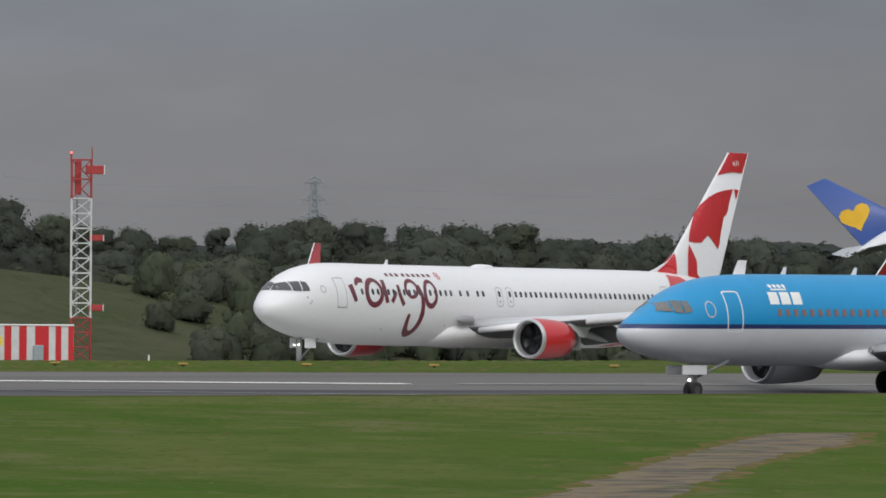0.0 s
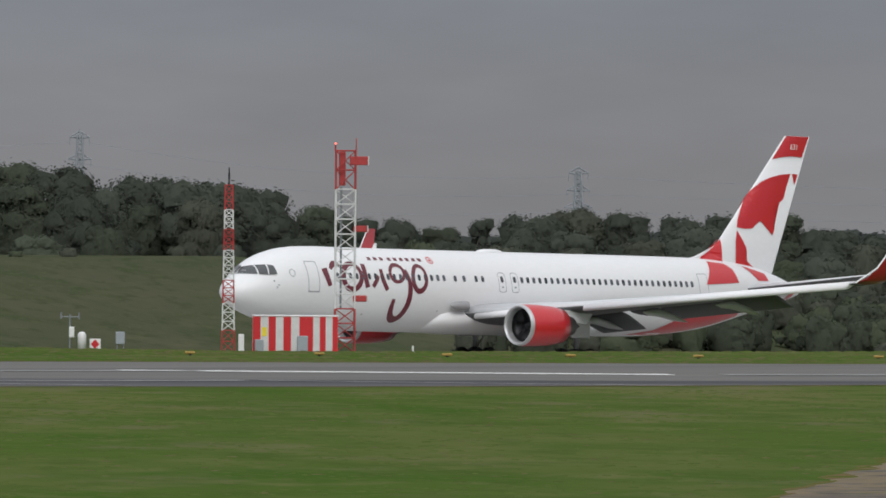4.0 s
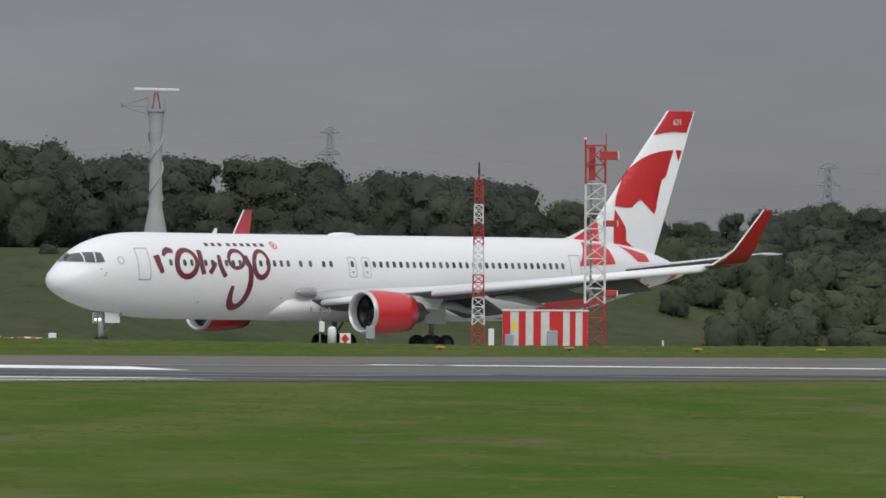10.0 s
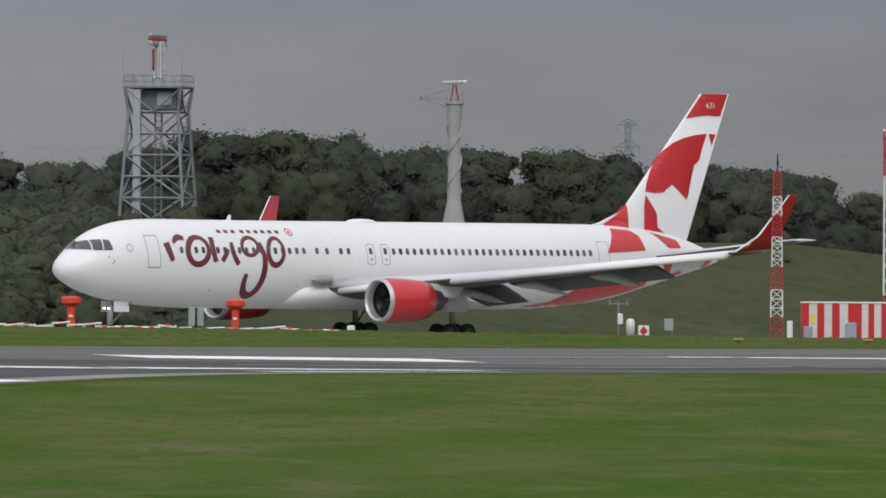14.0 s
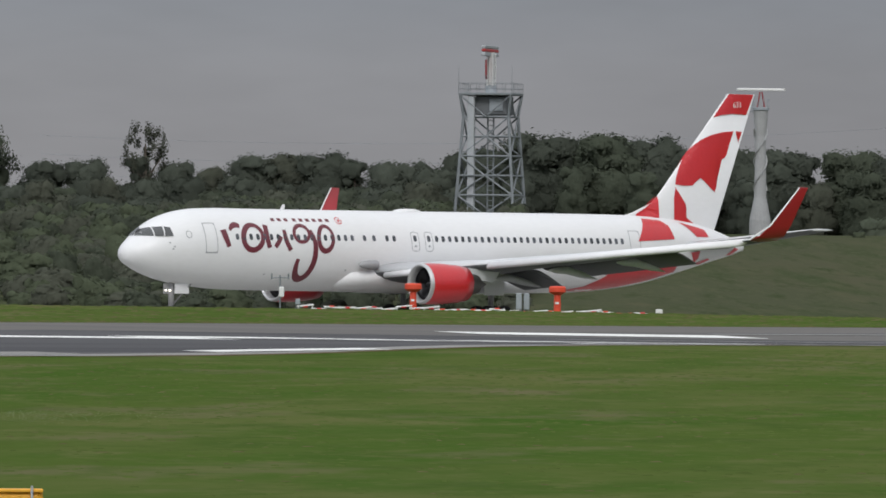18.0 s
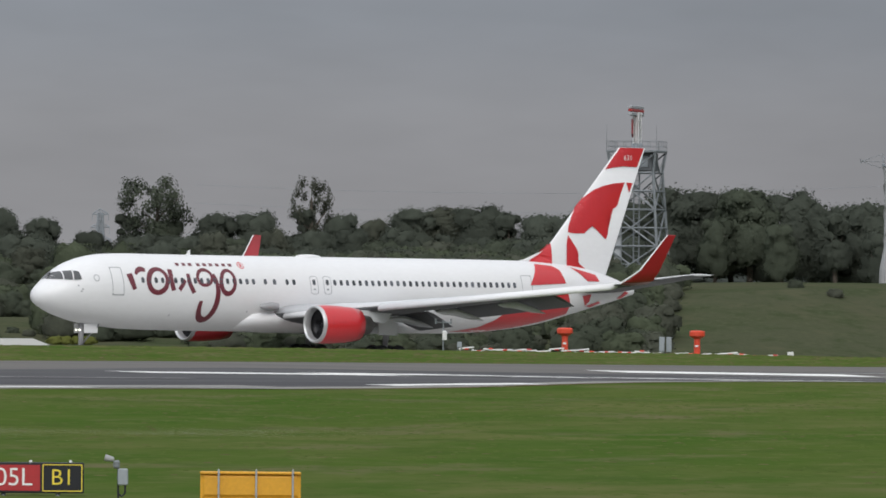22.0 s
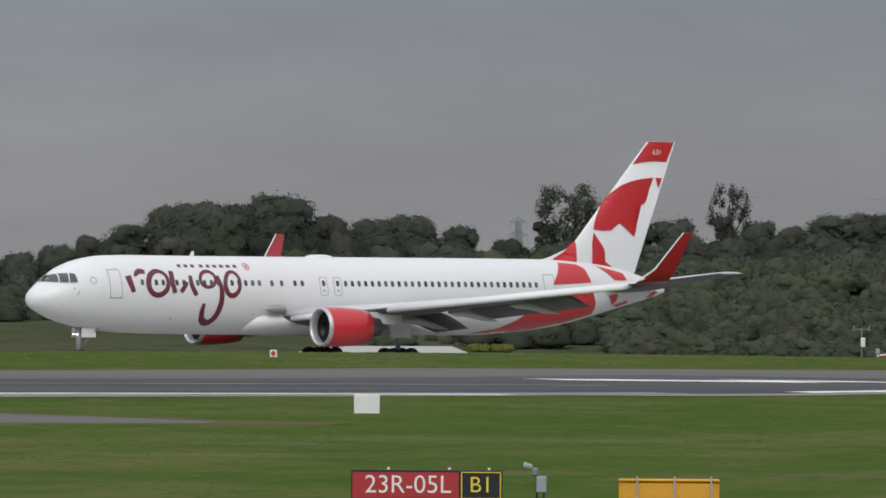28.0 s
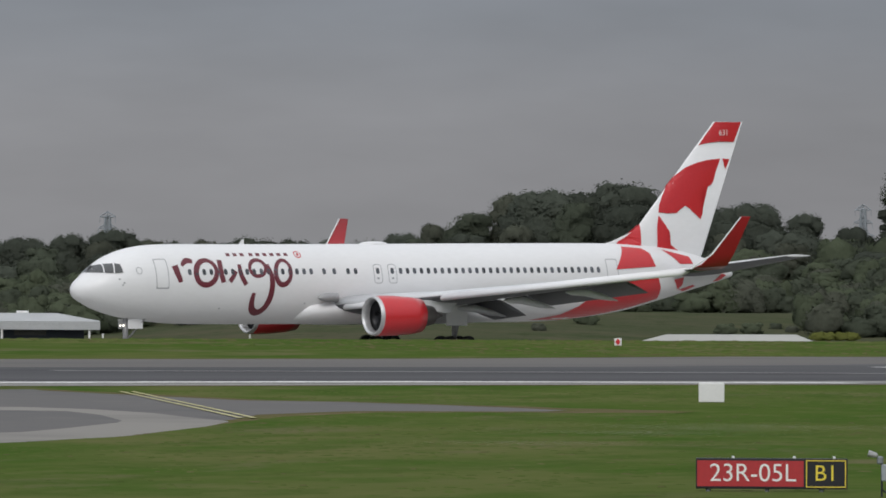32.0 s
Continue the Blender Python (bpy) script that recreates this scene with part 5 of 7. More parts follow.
def crown_mesh(name, seed, r, h, lobes, leaves, leaf, mat, airy=0.0, fine=2):
    """Crown of a few broad, lumpy billows under a close coat of small leaves; its base at z=0, its top at h.
    airy: open crowns have no solid mass, only loose sprays of leaves with gaps between them."""
    rnd = random.Random(seed)
    verts, faces, norms = [], [], []
    blobs = []
    if airy < 0.3:
        blobs += [(0, 0, h * 0.42, r * 0.80), (rnd.uniform(-0.15, 0.15) * r, rnd.uniform(-0.15, 0.15) * r, h * 0.95 - r * 0.50, r * 0.56)]
        for i in range(lobes):
            a, u = 2.4 * i + rnd.uniform(-0.6, 0.6), (i + rnd.random()) / lobes
            br = r * rnd.uniform(0.24, 0.44) * (1.08 - 0.30 * u)
            rr = (r - 0.8 * br) * rnd.uniform(0.55, 1.04) * (1.0 - 0.80 * max(0.0, u - 0.40) ** 1.1)
            blobs.append((rr * math.cos(a), rr * math.sin(a), max(h * (0.14 + 0.70 * u), br * 0.5), br))
        for i in range(3):
            br = r * rnd.uniform(0.26, 0.38)
            blobs.append((rnd.uniform(-0.42, 0.42) * r, rnd.uniform(-0.42, 0.42) * r, h * rnd.uniform(0.92, 0.98) - br * 0.85, br))
    else:
        for i in range(lobes):
            a, u = rnd.uniform(0, 2 * math.pi), (i + rnd.random()) / lobes
            rr = r * (1.0 - 0.7 * abs(u - 0.5) ** 1.4) * math.sqrt(rnd.random())
            blobs.append((rr * math.cos(a), rr * math.sin(a), h * (0.10 + 0.84 * u), r * rnd.uniform(0.12, 0.26)))
    bm = B()
    bmesh.ops.create_icosphere(bm, subdivisions=fine, radius=1.0)
    bm.verts.index_update()
    ball = [v.co.copy() for v in bm.verts]
    tris = [tuple(v.index for v in f.verts) for f in bm.faces]
    bm.free()
    outward = lambda c: Vector((c.x / r, c.y / r, 0.9 * (c.z / h - 0.32)))

    def lump(d, o):
        return 1 + 0.30 * noise.noise(d * 1.7 + o) + 0.20 * noise.noise(d * 3.9 + o) + 0.10 * noise.noise(d * 8.0 + o)
    for bx, by, bz, br in blobs if airy < 0.3 else ():
        b, o = len(verts), Vector((bx, by, bz))
        for d in ball:
            k = br * 0.95 * lump(d, o)
            c = Vector((bx + d.x * k, by + d.y * k, max(bz + d.z * k * 0.85, 0.0)))
            verts.append(c)
            norms.append((0.12 * d + 0.85 * outward(c) + 0.14 * noise.noise_vector(c * 0.9 + o) + Vector((0, 0, 0.10))).normalized())
        faces += [(b + p, b + q, b + w) for p, q, w in tris]
    weights = [br * br for _, _, _, br in blobs]
    for i in range(leaves):
        for attempt in range(4):
            bx, by, bz, br = rnd.choices(blobs, weights)[0]
            o = Vector((bx, by, bz))
            d = Vector((rnd.gauss(0, 1), rnd.gauss(0, 1), rnd.gauss(0, 1))).normalized()
            k = br * lump(d, o) * (rnd.uniform(0.90, 1.03) if rnd.random() < 0.72 else rnd.uniform(1.0, 1.18)) if airy < 0.3 else br * rnd.uniform(0.3, 1.15)
            c = o + Vector((d.x * k, d.y * k, d.z * k * 0.85))
            if airy >= 0.3 or not any((c - Vector((x, y, z))).length < q * 0.78 for x, y, z, q in blobs):
                break
        c.z = min(max(c.z, 0.02 * h), h * 1.02)
        jit = Vector((rnd.uniform(-1, 1), rnd.uniform(-1, 1), rnd.uniform(-0.6, 1)))
        n = (0.5 * d + 0.6 * outward(c) + 0.5 * jit).normalized()
        t1 = n.orthogonal().normalized()
        t1.rotate(Matrix.Rotation(rnd.uniform(0, 6.28), 3, n))
        t2 = n.cross(t1)
        s = leaf * rnd.uniform(0.45, 1.2)
        b = len(verts)
        verts += [c - t1 * s * 0.5, c + t2 * s * 0.40 - n * s * 0.10, c + t1 * s * 0.55, c - t2 * s * 0.37 + n * s * 0.08]
        norms += [(0.12 * d + 0.85 * outward(c) + 0.12 * jit + 0.12 * noise.noise_vector(c * 0.9 + o) + Vector((0, 0, 0.10))).normalized()] * 4
        faces.append((b, b + 3, b + 2, b + 1) if (verts[b + 1] - verts[b]).cross(verts[b + 2] - verts[b]).dot(n) < 0 else (b, b + 1, b + 2, b + 3))
    me = bpy.data.meshes.new(name)
    me.from_pydata(verts, [], faces)
    soften(me, norms)
    SOFT[me.name] = np.array([tuple(v) for v in norms])
    me.materials.append(M[mat])
    return me


def trunk_mesh(seed, h, r, spread):
    rnd = random.Random(seed)
    bm = B()
    p, q = Vector((0, 0, -0.4)), Vector((rnd.uniform(-0.2, 0.2), rnd.uniform(-0.2, 0.2), h * 0.5))
    tube(bm, p, q, r, r * 0.7, 8)
    tube(bm, q, (q.x * 1.5, q.y * 1.5, h * 0.8), r * 0.7, r * 0.2, 7)
    for i in range(7):
        z = h * rnd.uniform(0.30, 0.6)
        a = rnd.uniform(0, 6.28)
        e = Vector((math.cos(a) * spread * rnd.uniform(0.3, 0.6), math.sin(a) * spread * rnd.uniform(0.3, 0.6), z + h * rnd.uniform(0.10, 0.22)))
        tube(bm, (q.x * z / h, q.y * z / h, z), e, r * 0.35, r * 0.1, 5)
    me = bpy.data.meshes.new("trunk")
    bm.to_mesh(me)
    bm.free()
    me.materials.append(M["bark"])
    return me


TREE_KINDS = []
for i, (r, h, lobes, leaves, leaf, mat, airy) in enumerate((
        (4.6, 9.0, 15, 4300, 0.30, "leaf_dark", 0.0), (4.0, 9.5, 14, 4100, 0.29, "leaf_mid", 0.0), (5.2, 8.6, 17, 4500, 0.31, "leaf_dark", 0.0), (3.3, 8.4, 12, 3500, 0.28, "leaf_olive", 0.0),
        (4.6, 8.4, 80, 9000, 0.27, "leaf_mid", 0.5), (3.4, 9.0, 60, 5200, 0.26, "leaf_olive", 0.5), (2.6, 9.5, 12, 3300, 0.28, "leaf_dark", 0.0))):
    TREE_KINDS.append((crown_mesh("crown", 40 + i, r, h, lobes, leaves, leaf, mat, airy, 1 if i < 4 else 2), trunk_mesh(70 + i, 10.0, 0.32, r), r, h))
BUSH_KINDS = [crown_mesh("bush", 200 + i, r, h, 9, n, 0.24, mat, 0.1, 1) for i, (r, h, n, mat) in enumerate((
    (2.6, 3.6, 1100, "leaf_mid"), (3.2, 3.0, 1200, "leaf_light"), (2.2, 4.4, 1100, "leaf_olive"), (3.0, 3.8, 1150, "leaf_dark")))]
LOW_BUSH = [crown_mesh("low_scrub", 300 + i, 2.4, 3.4, 6, 420, 0.30, mat, 0.1, 1) for i, mat in enumerate(("leaf_mid", "leaf_light", "leaf_olive"))]


def joined(name, pieces, mat, label, category):
    """Many meshes set at their places and joined into one object of stuff. pieces: (mesh, matrix)."""
    vs, fs, ns, base = [], [], [], 0
    for me, m in pieces:
        co = np.empty(len(me.vertices) * 3)
        me.vertices.foreach_get("co", co)
        a = np.array(m)
        vs.append(co.reshape(-1, 3) @ a[:3, :3].T + a[:3, 3])
        nn = SOFT[me.name] @ np.linalg.inv(a[:3, :3])
        ns.append(nn / np.linalg.norm(nn, axis=1, keepdims=True))
        fs += [tuple(base + i for i in p.vertices) for p in me.polygons]
        base += len(me.vertices)
    me = bpy.data.meshes.new(name)
    me.from_pydata(np.concatenate(vs).tolist(), [], fs)
    soften(me, np.concatenate(ns).tolist())
    me.materials.append(M[mat])
    return tagged(attach(name, me), label, category, kind="stuff")


TREE_LABELS = {"dark_oak_leaves": "dark green broadleaf tree in a dense wood edge", "green_leaves": "green broadleaf tree at the wood edge", "olive_leaves": "olive green broadleaf tree with open crown"}


def hides_column(x, y, half):
    """Whether growth of that half-width would stand before the radar column."""
    u = Vector((457.7, 551.0)).normalized()
    d = Vector((x - 30.0, y - 40.0))
    return d.dot(u) < 722 and abs(d.x * u.y - d.y * u.x) < half + 1.5


def tree(kind, x, y, top, width=1.0, rz=0.0, base=None):
    """A tree whose crown reaches the height top; base: the crown's underside above ground, as a share."""
    crown, trunk, r, h = TREE_KINDS[kind]
    if hides_column(x, y, r):
        return None
    z = ground_z(x, y)
    k = max(2.0, top - z)
    label = TREE_LABELS.get(crown.materials[0].name, "green broadleaf tree at the wood edge")
    t = thing("tree", pose(x, y, z, 0, 0, rz), label, "tree", "trees of the wood edge")
    c = attach("crown", crown, t)
    c.matrix_basis = Matrix.Translation((0, 0, k * 0.14)) @ Matrix.Diagonal((width * k / (h * 1.16), width * k / (h * 1.16), k * 0.86 / h, 1))
    tr = attach("trunk", trunk, t)
    tr.matrix_basis = Matrix.Diagonal((k / 10, k / 10, k / 10, 1))
    return t


def bush(kind, x, y, h, w, rz):
    if hides_column(x, y, w / 2):
        return None
    ob = attach("bush", BUSH_KINDS[kind])
    me = BUSH_KINDS[kind]
    ob.matrix_basis = pose(x, y, ground_z(x, y) - 0.15, 0, 0, rz) @ Matrix.Diagonal((w / 5.5, w / 5.5, h / 3.7, 1))
    return tagged(ob, "rounded green scrub bush below the wood edge", "bush", "scrub bushes")


WOOD = [(330, 750), (360, 737), (394, 719), (410, 710), (432, 697), (441, 691), (452, 684), (466, 674), (477, 664), (487, 645), (494, 616), (507, 600), (522, 586), (546, 563), (565, 543), (590, 515), (620, 480)]
# heights of the wood's skyline along that line, every 4.33 m from its 20th metre on
SKYLINE = [10.0, 10.0, 9.6, 10.3, 9.8, 10.0, 10.4, 9.7, 10.0, 10.2, 9.8, 10.0, 10.0, 10.3, 10.7, 9.9, 9.5, 9.7, 9.9, 10.2, 10.5, 12.3, 13.6, 13.3, 15.0, 14.7, 12.7, 13.3, 12.5, 11.7, 10.8, 12.4, 12.2, 12.0, 12.6, 12.3, 12.5, 12.7, 12.9, 13.2, 12.9, 12.0, 12.4, 13.7,
           15.1, 14.3, 14.8, 15.2, 14.3, 14.2, 13.0, 13.7, 12.9, 12.5, 12.3, 12.5, 12.3, 10.4, 9.9, 8.5, 9.7, 10.3, 10.0, 9.6, 10.5, 9.9, 8.5, 8.4, 9.9, 9.4, 9.1, 8.2, 8.4, 8.0, 8.2, 8.5, 8.1, 8.2, 8.4, 8.0, 8.2, 8.3, 8.1, 8.2, 8.2, 8.2]


def wood_at(s):
    """Place, skyline height and the direction towards the field at s metres along the wood."""
    k = s
    for (a, b), (c, d) in zip(WOOD, WOOD[1:]):
        seg = math.hypot(c - a, d - b)
        if k <= seg or (c, d) == WOOD[-1]:
            u = k / seg
            n = Vector((b - d, c - a)).normalized()
            n = -n if n.y > 0 else n
            q = min(max((s - 20) / 4.328, 0), len(SKYLINE) - 1.001)
            return a + (c - a) * u, b + (d - b) * u, SKYLINE[int(q)] * (1 - q % 1) + SKYLINE[int(q) + 1] * (q % 1), n
        k -= seg
    return 0, 0, 0, Vector((0, -1))


WOOD_LENGTH = 405.0
rnd = random.Random(11)
for depth, low, high, step, wide in ((0.0, 0.95, 1.05, 4.0, 1.0), (-7.0, 0.82, 0.96, 4.6, 1.0), (-13.0, 0.60, 0.82, 5.4, 1.0)):
    s = 2.0
    while s < WOOD_LENGTH:
        x, y, top, n = wood_at(s)
        d = depth + rnd.uniform(-1.6, 1.6)
        if depth < -10 and 0.775 < (x - n.x * d) / (y - n.y * d) < 0.86 and y < 640:
            s += step
            continue
        kind = rnd.choice((0, 0, 1, 2, 2, 3, 6))
        top *= 1.055 if depth == 0.0 and x > 430 else 1.0
        tree(kind, x - n.x * d, y - n.y * d, top * 0.968 * rnd.uniform(low, high), wide * rnd.uniform(0.85, 1.2), rnd.uniform(0, 360))
        s += step * rnd.uniform(0.75, 1.25)
# two taller, open-crowned trees that stand above the rest
tree(4, 465.7, 674.0, 16.2, 0.80, 40.0)
tree(5, 477.0, 664.5, 16.3, 0.66, 120.0)
# scrub in front of the wood: single bushes along its foot, lower growth further out
for depth, low, high, step in ((17, 3.0, 5.2, 3.6), (24, 2.2, 4.2, 4.2)):
    s = 2.0
    while s < WOOD_LENGTH:
        x, y, top, n = wood_at(s)
        d = depth + rnd.uniform(-3, 3)
        if 0.775 < (x + n.x * d) / (y + n.y * d) < 0.90 and y + n.y * d < 606 and rnd.random() < 0.85:
            s += step
            continue
        bush(rnd.randrange(4), x + n.x * d, y + n.y * d, rnd.uniform(low, high), rnd.uniform(4.5, 8.0), rnd.uniform(0, 360))
        s += step * rnd.uniform(0.7, 1.3)
low_scrub = [[], [], []]


def low_bush(x, y, h, w):
    if (x < 332 and y < 578) or (336 < x < 368 and y < 548) or hides_column(x, y, w / 2):
        return
    w = min(w, h * 2.2)
    k = rnd.randrange(3)
    low_scrub[k].append((LOW_BUSH[k], pose(x, y, ground_z(x, y) - 0.15, 0, 0, rnd.uniform(0, 360)) @ Matrix.Diagonal((w / 5.2, w / 5.2, h / 3.4, 1))))


for depth, low, high, step in ((31, 1.6, 3.2, 3.6), (39, 1.2, 2.6, 4.2), (50, 1.0, 2.0, 5.0), (66, 0.9, 1.8, 5.5), (86, 0.9, 2.0, 6.0), (108, 0.9, 2.0, 6.5)):
    s = 2.0
    while s < WOOD_LENGTH:
        x, y, top, n = wood_at(s)
        d = depth + rnd.uniform(-4, 4)
        bx_, by_ = x + n.x * d, y + n.y * d
        bank_top = 426 < bx_ - 0.85 * (by_ - 545) < 492
        if by_ > 552 and not (bank_top and rnd.random() < 0.985):
            low_bush(bx_, by_, rnd.uniform(low, high), rnd.uniform(4.0, 7.5))
        s += step * rnd.uniform(0.7, 1.3)
for x0, x1, count, y0, y1, low, high in ((318, 376, 16, 550, 566, 0.5, 1.2), (380, 410, 150, 523, 566, 1.2, 3.2), (330, 392, 190, 588, 630, 1.6, 3.4), (415, 470, 8, 540, 556, 0.4, 0.9), (480, 560, 170, 519, 558, 1.6, 3.8), (505, 640, 170, 518, 556, 1.8, 3.8)):
    for k in range(count):
        x, y = rnd.uniform(x0, x1), rnd.uniform(y0, y1)
        x += 0.85 * (y - 525)
        low_bush(x, y, rnd.uniform(low, high), rnd.uniform(2.6, 5.2))
# dark growth down to the verge beside the low building
side_rnd = random.Random(31)
for k in range(110):
    y = side_rnd.uniform(584, 650)
    low_bush(y * math.tan(radians(side_rnd.uniform(28.4, 30.9))), y, side_rnd.uniform(1.6, 3.6), side_rnd.uniform(3.0, 6.0))
for k in range(80):
    y = side_rnd.uniform(508, 548)
    low_bush(side_rnd.uniform(369, 386) + 0.35 * (y - 520), y, side_rnd.uniform(1.3, 2.6), side_rnd.uniform(2.6, 5.0))
# thicker scrub that fills the slope up to the wood
fill = random.Random(77)
for k in range(330):
    q, y = fill.uniform(364, 416), fill.uniform(549, 628)
    low_bush(q + 0.85 * (y - 545), y, fill.uniform(1.5, 3.4), fill.uniform(3.0, 6.0))
for k, mat in enumerate(("leaf_mid", "leaf_light", "leaf_olive")):
    joined("low_scrub", low_scrub[k], mat, "low tangled green scrub on the slope below the wood", "scrub")
yellow = crown_mesh("low_scrub", 320, 2.4, 3.4, 6, 300, 0.32, "leaf_yellow", 0.1, 1)
joined("flowering_scrub", [(yellow, pose(359.5 + 0.8 * k, 533.5 - 0.3 * k, ground_z(360, 533) + 0.5, 0, 0, 70 * k) @ Matrix.Diagonal((0.35, 0.35, 0.2, 1))) for k in range(4)], "leaf_yellow", "yellow-green flowering scrub on the slope", "scrub")
# a further, hazier belt of trees seen through the dips
far_rnd = random.Random(29)
far_crown = [crown_mesh("far_crown", 340 + i, 4.8, 9.0, 8, 700, 0.5, "leaf_far", 0.05) for i in range(3)]
belt = []
for k in range(70):
    a = radians(26.0 + 24.0 * k / 69 + far_rnd.uniform(-0.2, 0.2))
    top = lerp(math.degrees(a), ((26, 13.0), (38, 12.0), (44, 13.0), (47, 13.0), (50, 12.5))) * far_rnd.uniform(0.85, 1.0) - 2
    belt.append((far_crown[k % 3], pose(1500 * math.sin(a), 1500 * math.cos(a), 2.0, 0, 0, far_rnd.uniform(0, 360)) @ Matrix.Diagonal((2.6, 2.6, top / 9.0, 1))))
joined("distant_wood", belt, "leaf_far", "hazy belt of distant trees", "wood")


# ---- masts, cabin, towers ----
def lattice(bm, r, z0, z1, hw0, hw1, bays, rad=0.035):
    """Four legs with girts and crossing braces between two heights."""
    for sx, sy in ((1, 1), (-1, 1), (-1, -1), (1, -1)):
        tube(bm, (sx * hw0, sy * hw0, z0), (sx * hw1, sy * hw1, z1), rad * 1.4, n=6)
    cs = [(1, 1), (-1, 1), (-1, -1), (1, -1)]
    for i in range(bays):
        a, b = z0 + (z1 - z0) * i / bays, z0 + (z1 - z0) * (i + 1) / bays
        ha, hb = hw0 + (hw1 - hw0) * i / bays, hw0 + (hw1 - hw0) * (i + 1) / bays
        for k in range(4):
            p, q = cs[k], cs[(k + 1) % 4]
            tube(bm, (p[0] * hb, p[1] * hb, b), (q[0] * hb, q[1] * hb, b), rad, n=5)
            tube(bm, (p[0] * ha, p[1] * ha, a), (q[0] * hb, q[1] * hb, b), rad * 0.8, n=5)
            if r:
                tube(bm, (q[0] * ha, q[1] * ha, a), (p[0] * hb, p[1] * hb, b), rad * 0.8, n=5)
    return bm


FACE = -42.0
x, y = 402.6, 449.63
mast = thing("glide_path_mast", pose(x, y, ground_z(x, y), 0, 0, FACE), "tall red and white lattice aerial mast with three red aerials", "mast")
MS = 0.965   # height of the mast against its nominal drawing
for z0, z1, mat, bays in ((0.0, 2.6, "mast_red", 3), (2.6, 9.7, "mast_white", 8), (9.7, 12.0, "mast_red", 2)):
    part("lattice_section", lattice(B(), False, z0 * MS, z1 * MS, 0.56, 0.56, bays, 0.042), mat, mast)
bm = B()
box(bm, (-0.25, -0.2, 6.0), (0.12, 0.12, 7.0))
part("cable_tray", bm, "galv", mast)
for z, off in ((11.0, 0.75), (7.1, 0.85), (3.1, 0.85)):
    bm = B()
    box(bm, (off, -0.45, z), (1.05, 0.3, 0.5) if z > 10 else (0.8, 0.28, 0.36), 0, 0.04)
    a = part("aerial", bm, "mast_red", mast, "red aerial box with white end")
    bm = B()
    box(bm, (off + (0.55 if z > 10 else 0.43), -0.45, z), (0.07, 0.32, 0.54 if z > 10 else 0.38), 0, 0.02)
    part("aerial_cap", bm, "mast_white", a)
bm = B()
box(bm, (-0.2, 0, 10.55), (0.38, 0.5, 1.95), 0, 0.04)
part("junction_cabinet", bm, "mast_red", mast)
bm = B()
tube(bm, (-0.6, -0.5, 11.5), (-0.6, -0.5, 11.9), 0.05)
tube(bm, (0.6, 0.4, 11.5), (0.6, 0.4, 12.3), 0.03)
part("lamp_post", bm, "mast_red", mast)
bm = B()
bmesh.ops.create_uvsphere(bm, u_segments=10, v_segments=8, radius=0.06, matrix=Matrix.Translation((-0.6, -0.5, 11.98)))
part("obstruction_lamp", bm, "red_lamp", mast, "lit red obstruction lamp")

x, y = 394.3, 450.4
mast2 = thing("monitor_mast", pose(x, y, ground_z(x, y), 0, 0, FACE), "slender red and white lattice monitor mast", "mast")
for z0, z1, mat, bays in ((0, 1.25, "mast_red", 2), (1.25, 2.8, "mast_white", 3), (2.8, 4.1, "mast_red", 3), (4.1, 5.8, "mast_white", 4), (5.8, 7.0, "mast_red", 3), (7.0, 8.1, "mast_white", 3), (8.1, 9.5, "mast_red", 3)):
    part("lattice_section", lattice(B(), True, z0, z1, 0.36 - 0.016 * z0, 0.36 - 0.016 * z1, bays, 0.032), mat, mast2)
bm = B()
tube(bm, (0, 0, 9.4), (0, 0, 10.5), 0.04)
box(bm, (0, 0, 10.0), (0.12, 0.12, 0.35))
part("whip_aerial", bm, "sign_black", mast2)
bm = B()
box(bm, (0.75, -0.2, 0.55), (0.32, 0.3, 1.0), 0, 0.03)
part("equipment_box", bm, "white_board", mast2, "white equipment box at the mast foot")

x, y = 398.94, 449.84
cabin = thing("equipment_cabin", pose(x, y, ground_z(x, y), 0, 0, FACE), "small red and white striped flat-roofed equipment cabin", "cabin")
bm = B()
box(bm, (0, 0, 1.02), (4.85, 2.4, 2.04), 0, 0.03)
part("wall", bm, "mast_white", cabin)
for k, (a, b) in enumerate(((-2.42, -1.98), (-1.51, -1.11), (-0.67, -0.24), (0.24, 1.02), (1.40, 1.73), (2.13, 2.42))):
    bm = B()
    box(bm, ((a + b) / 2, -1.21, 1.03), (b - a, 0.03, 2.06))
    part("painted_stripe", bm, "red", cabin, "red painted stripe")
bm = B()
box(bm, (0, 0, 2.09), (4.95, 2.5, 0.08), 0, 0.02)
part("roof", bm, "white_board", cabin)
bm = B()
box(bm, (0.42, -1.38, 0.48), (0.62, 0.3, 0.96), 0, 0.04)
part("meter_box", bm, "box_grey", cabin, "grey meter box")
bm = B()
box(bm, (-2.05, -1.38, 0.38), (0.5, 0.3, 0.72), 0, 0.04)
part("meter_box", bm, "box_grey", cabin, "grey meter box")
bm = B()
box(bm, (-1.76, -1.235, 1.18), (0.3, 0.02, 0.5))
part("notice", bm, "letter_yellow", cabin, "yellow warning notice")

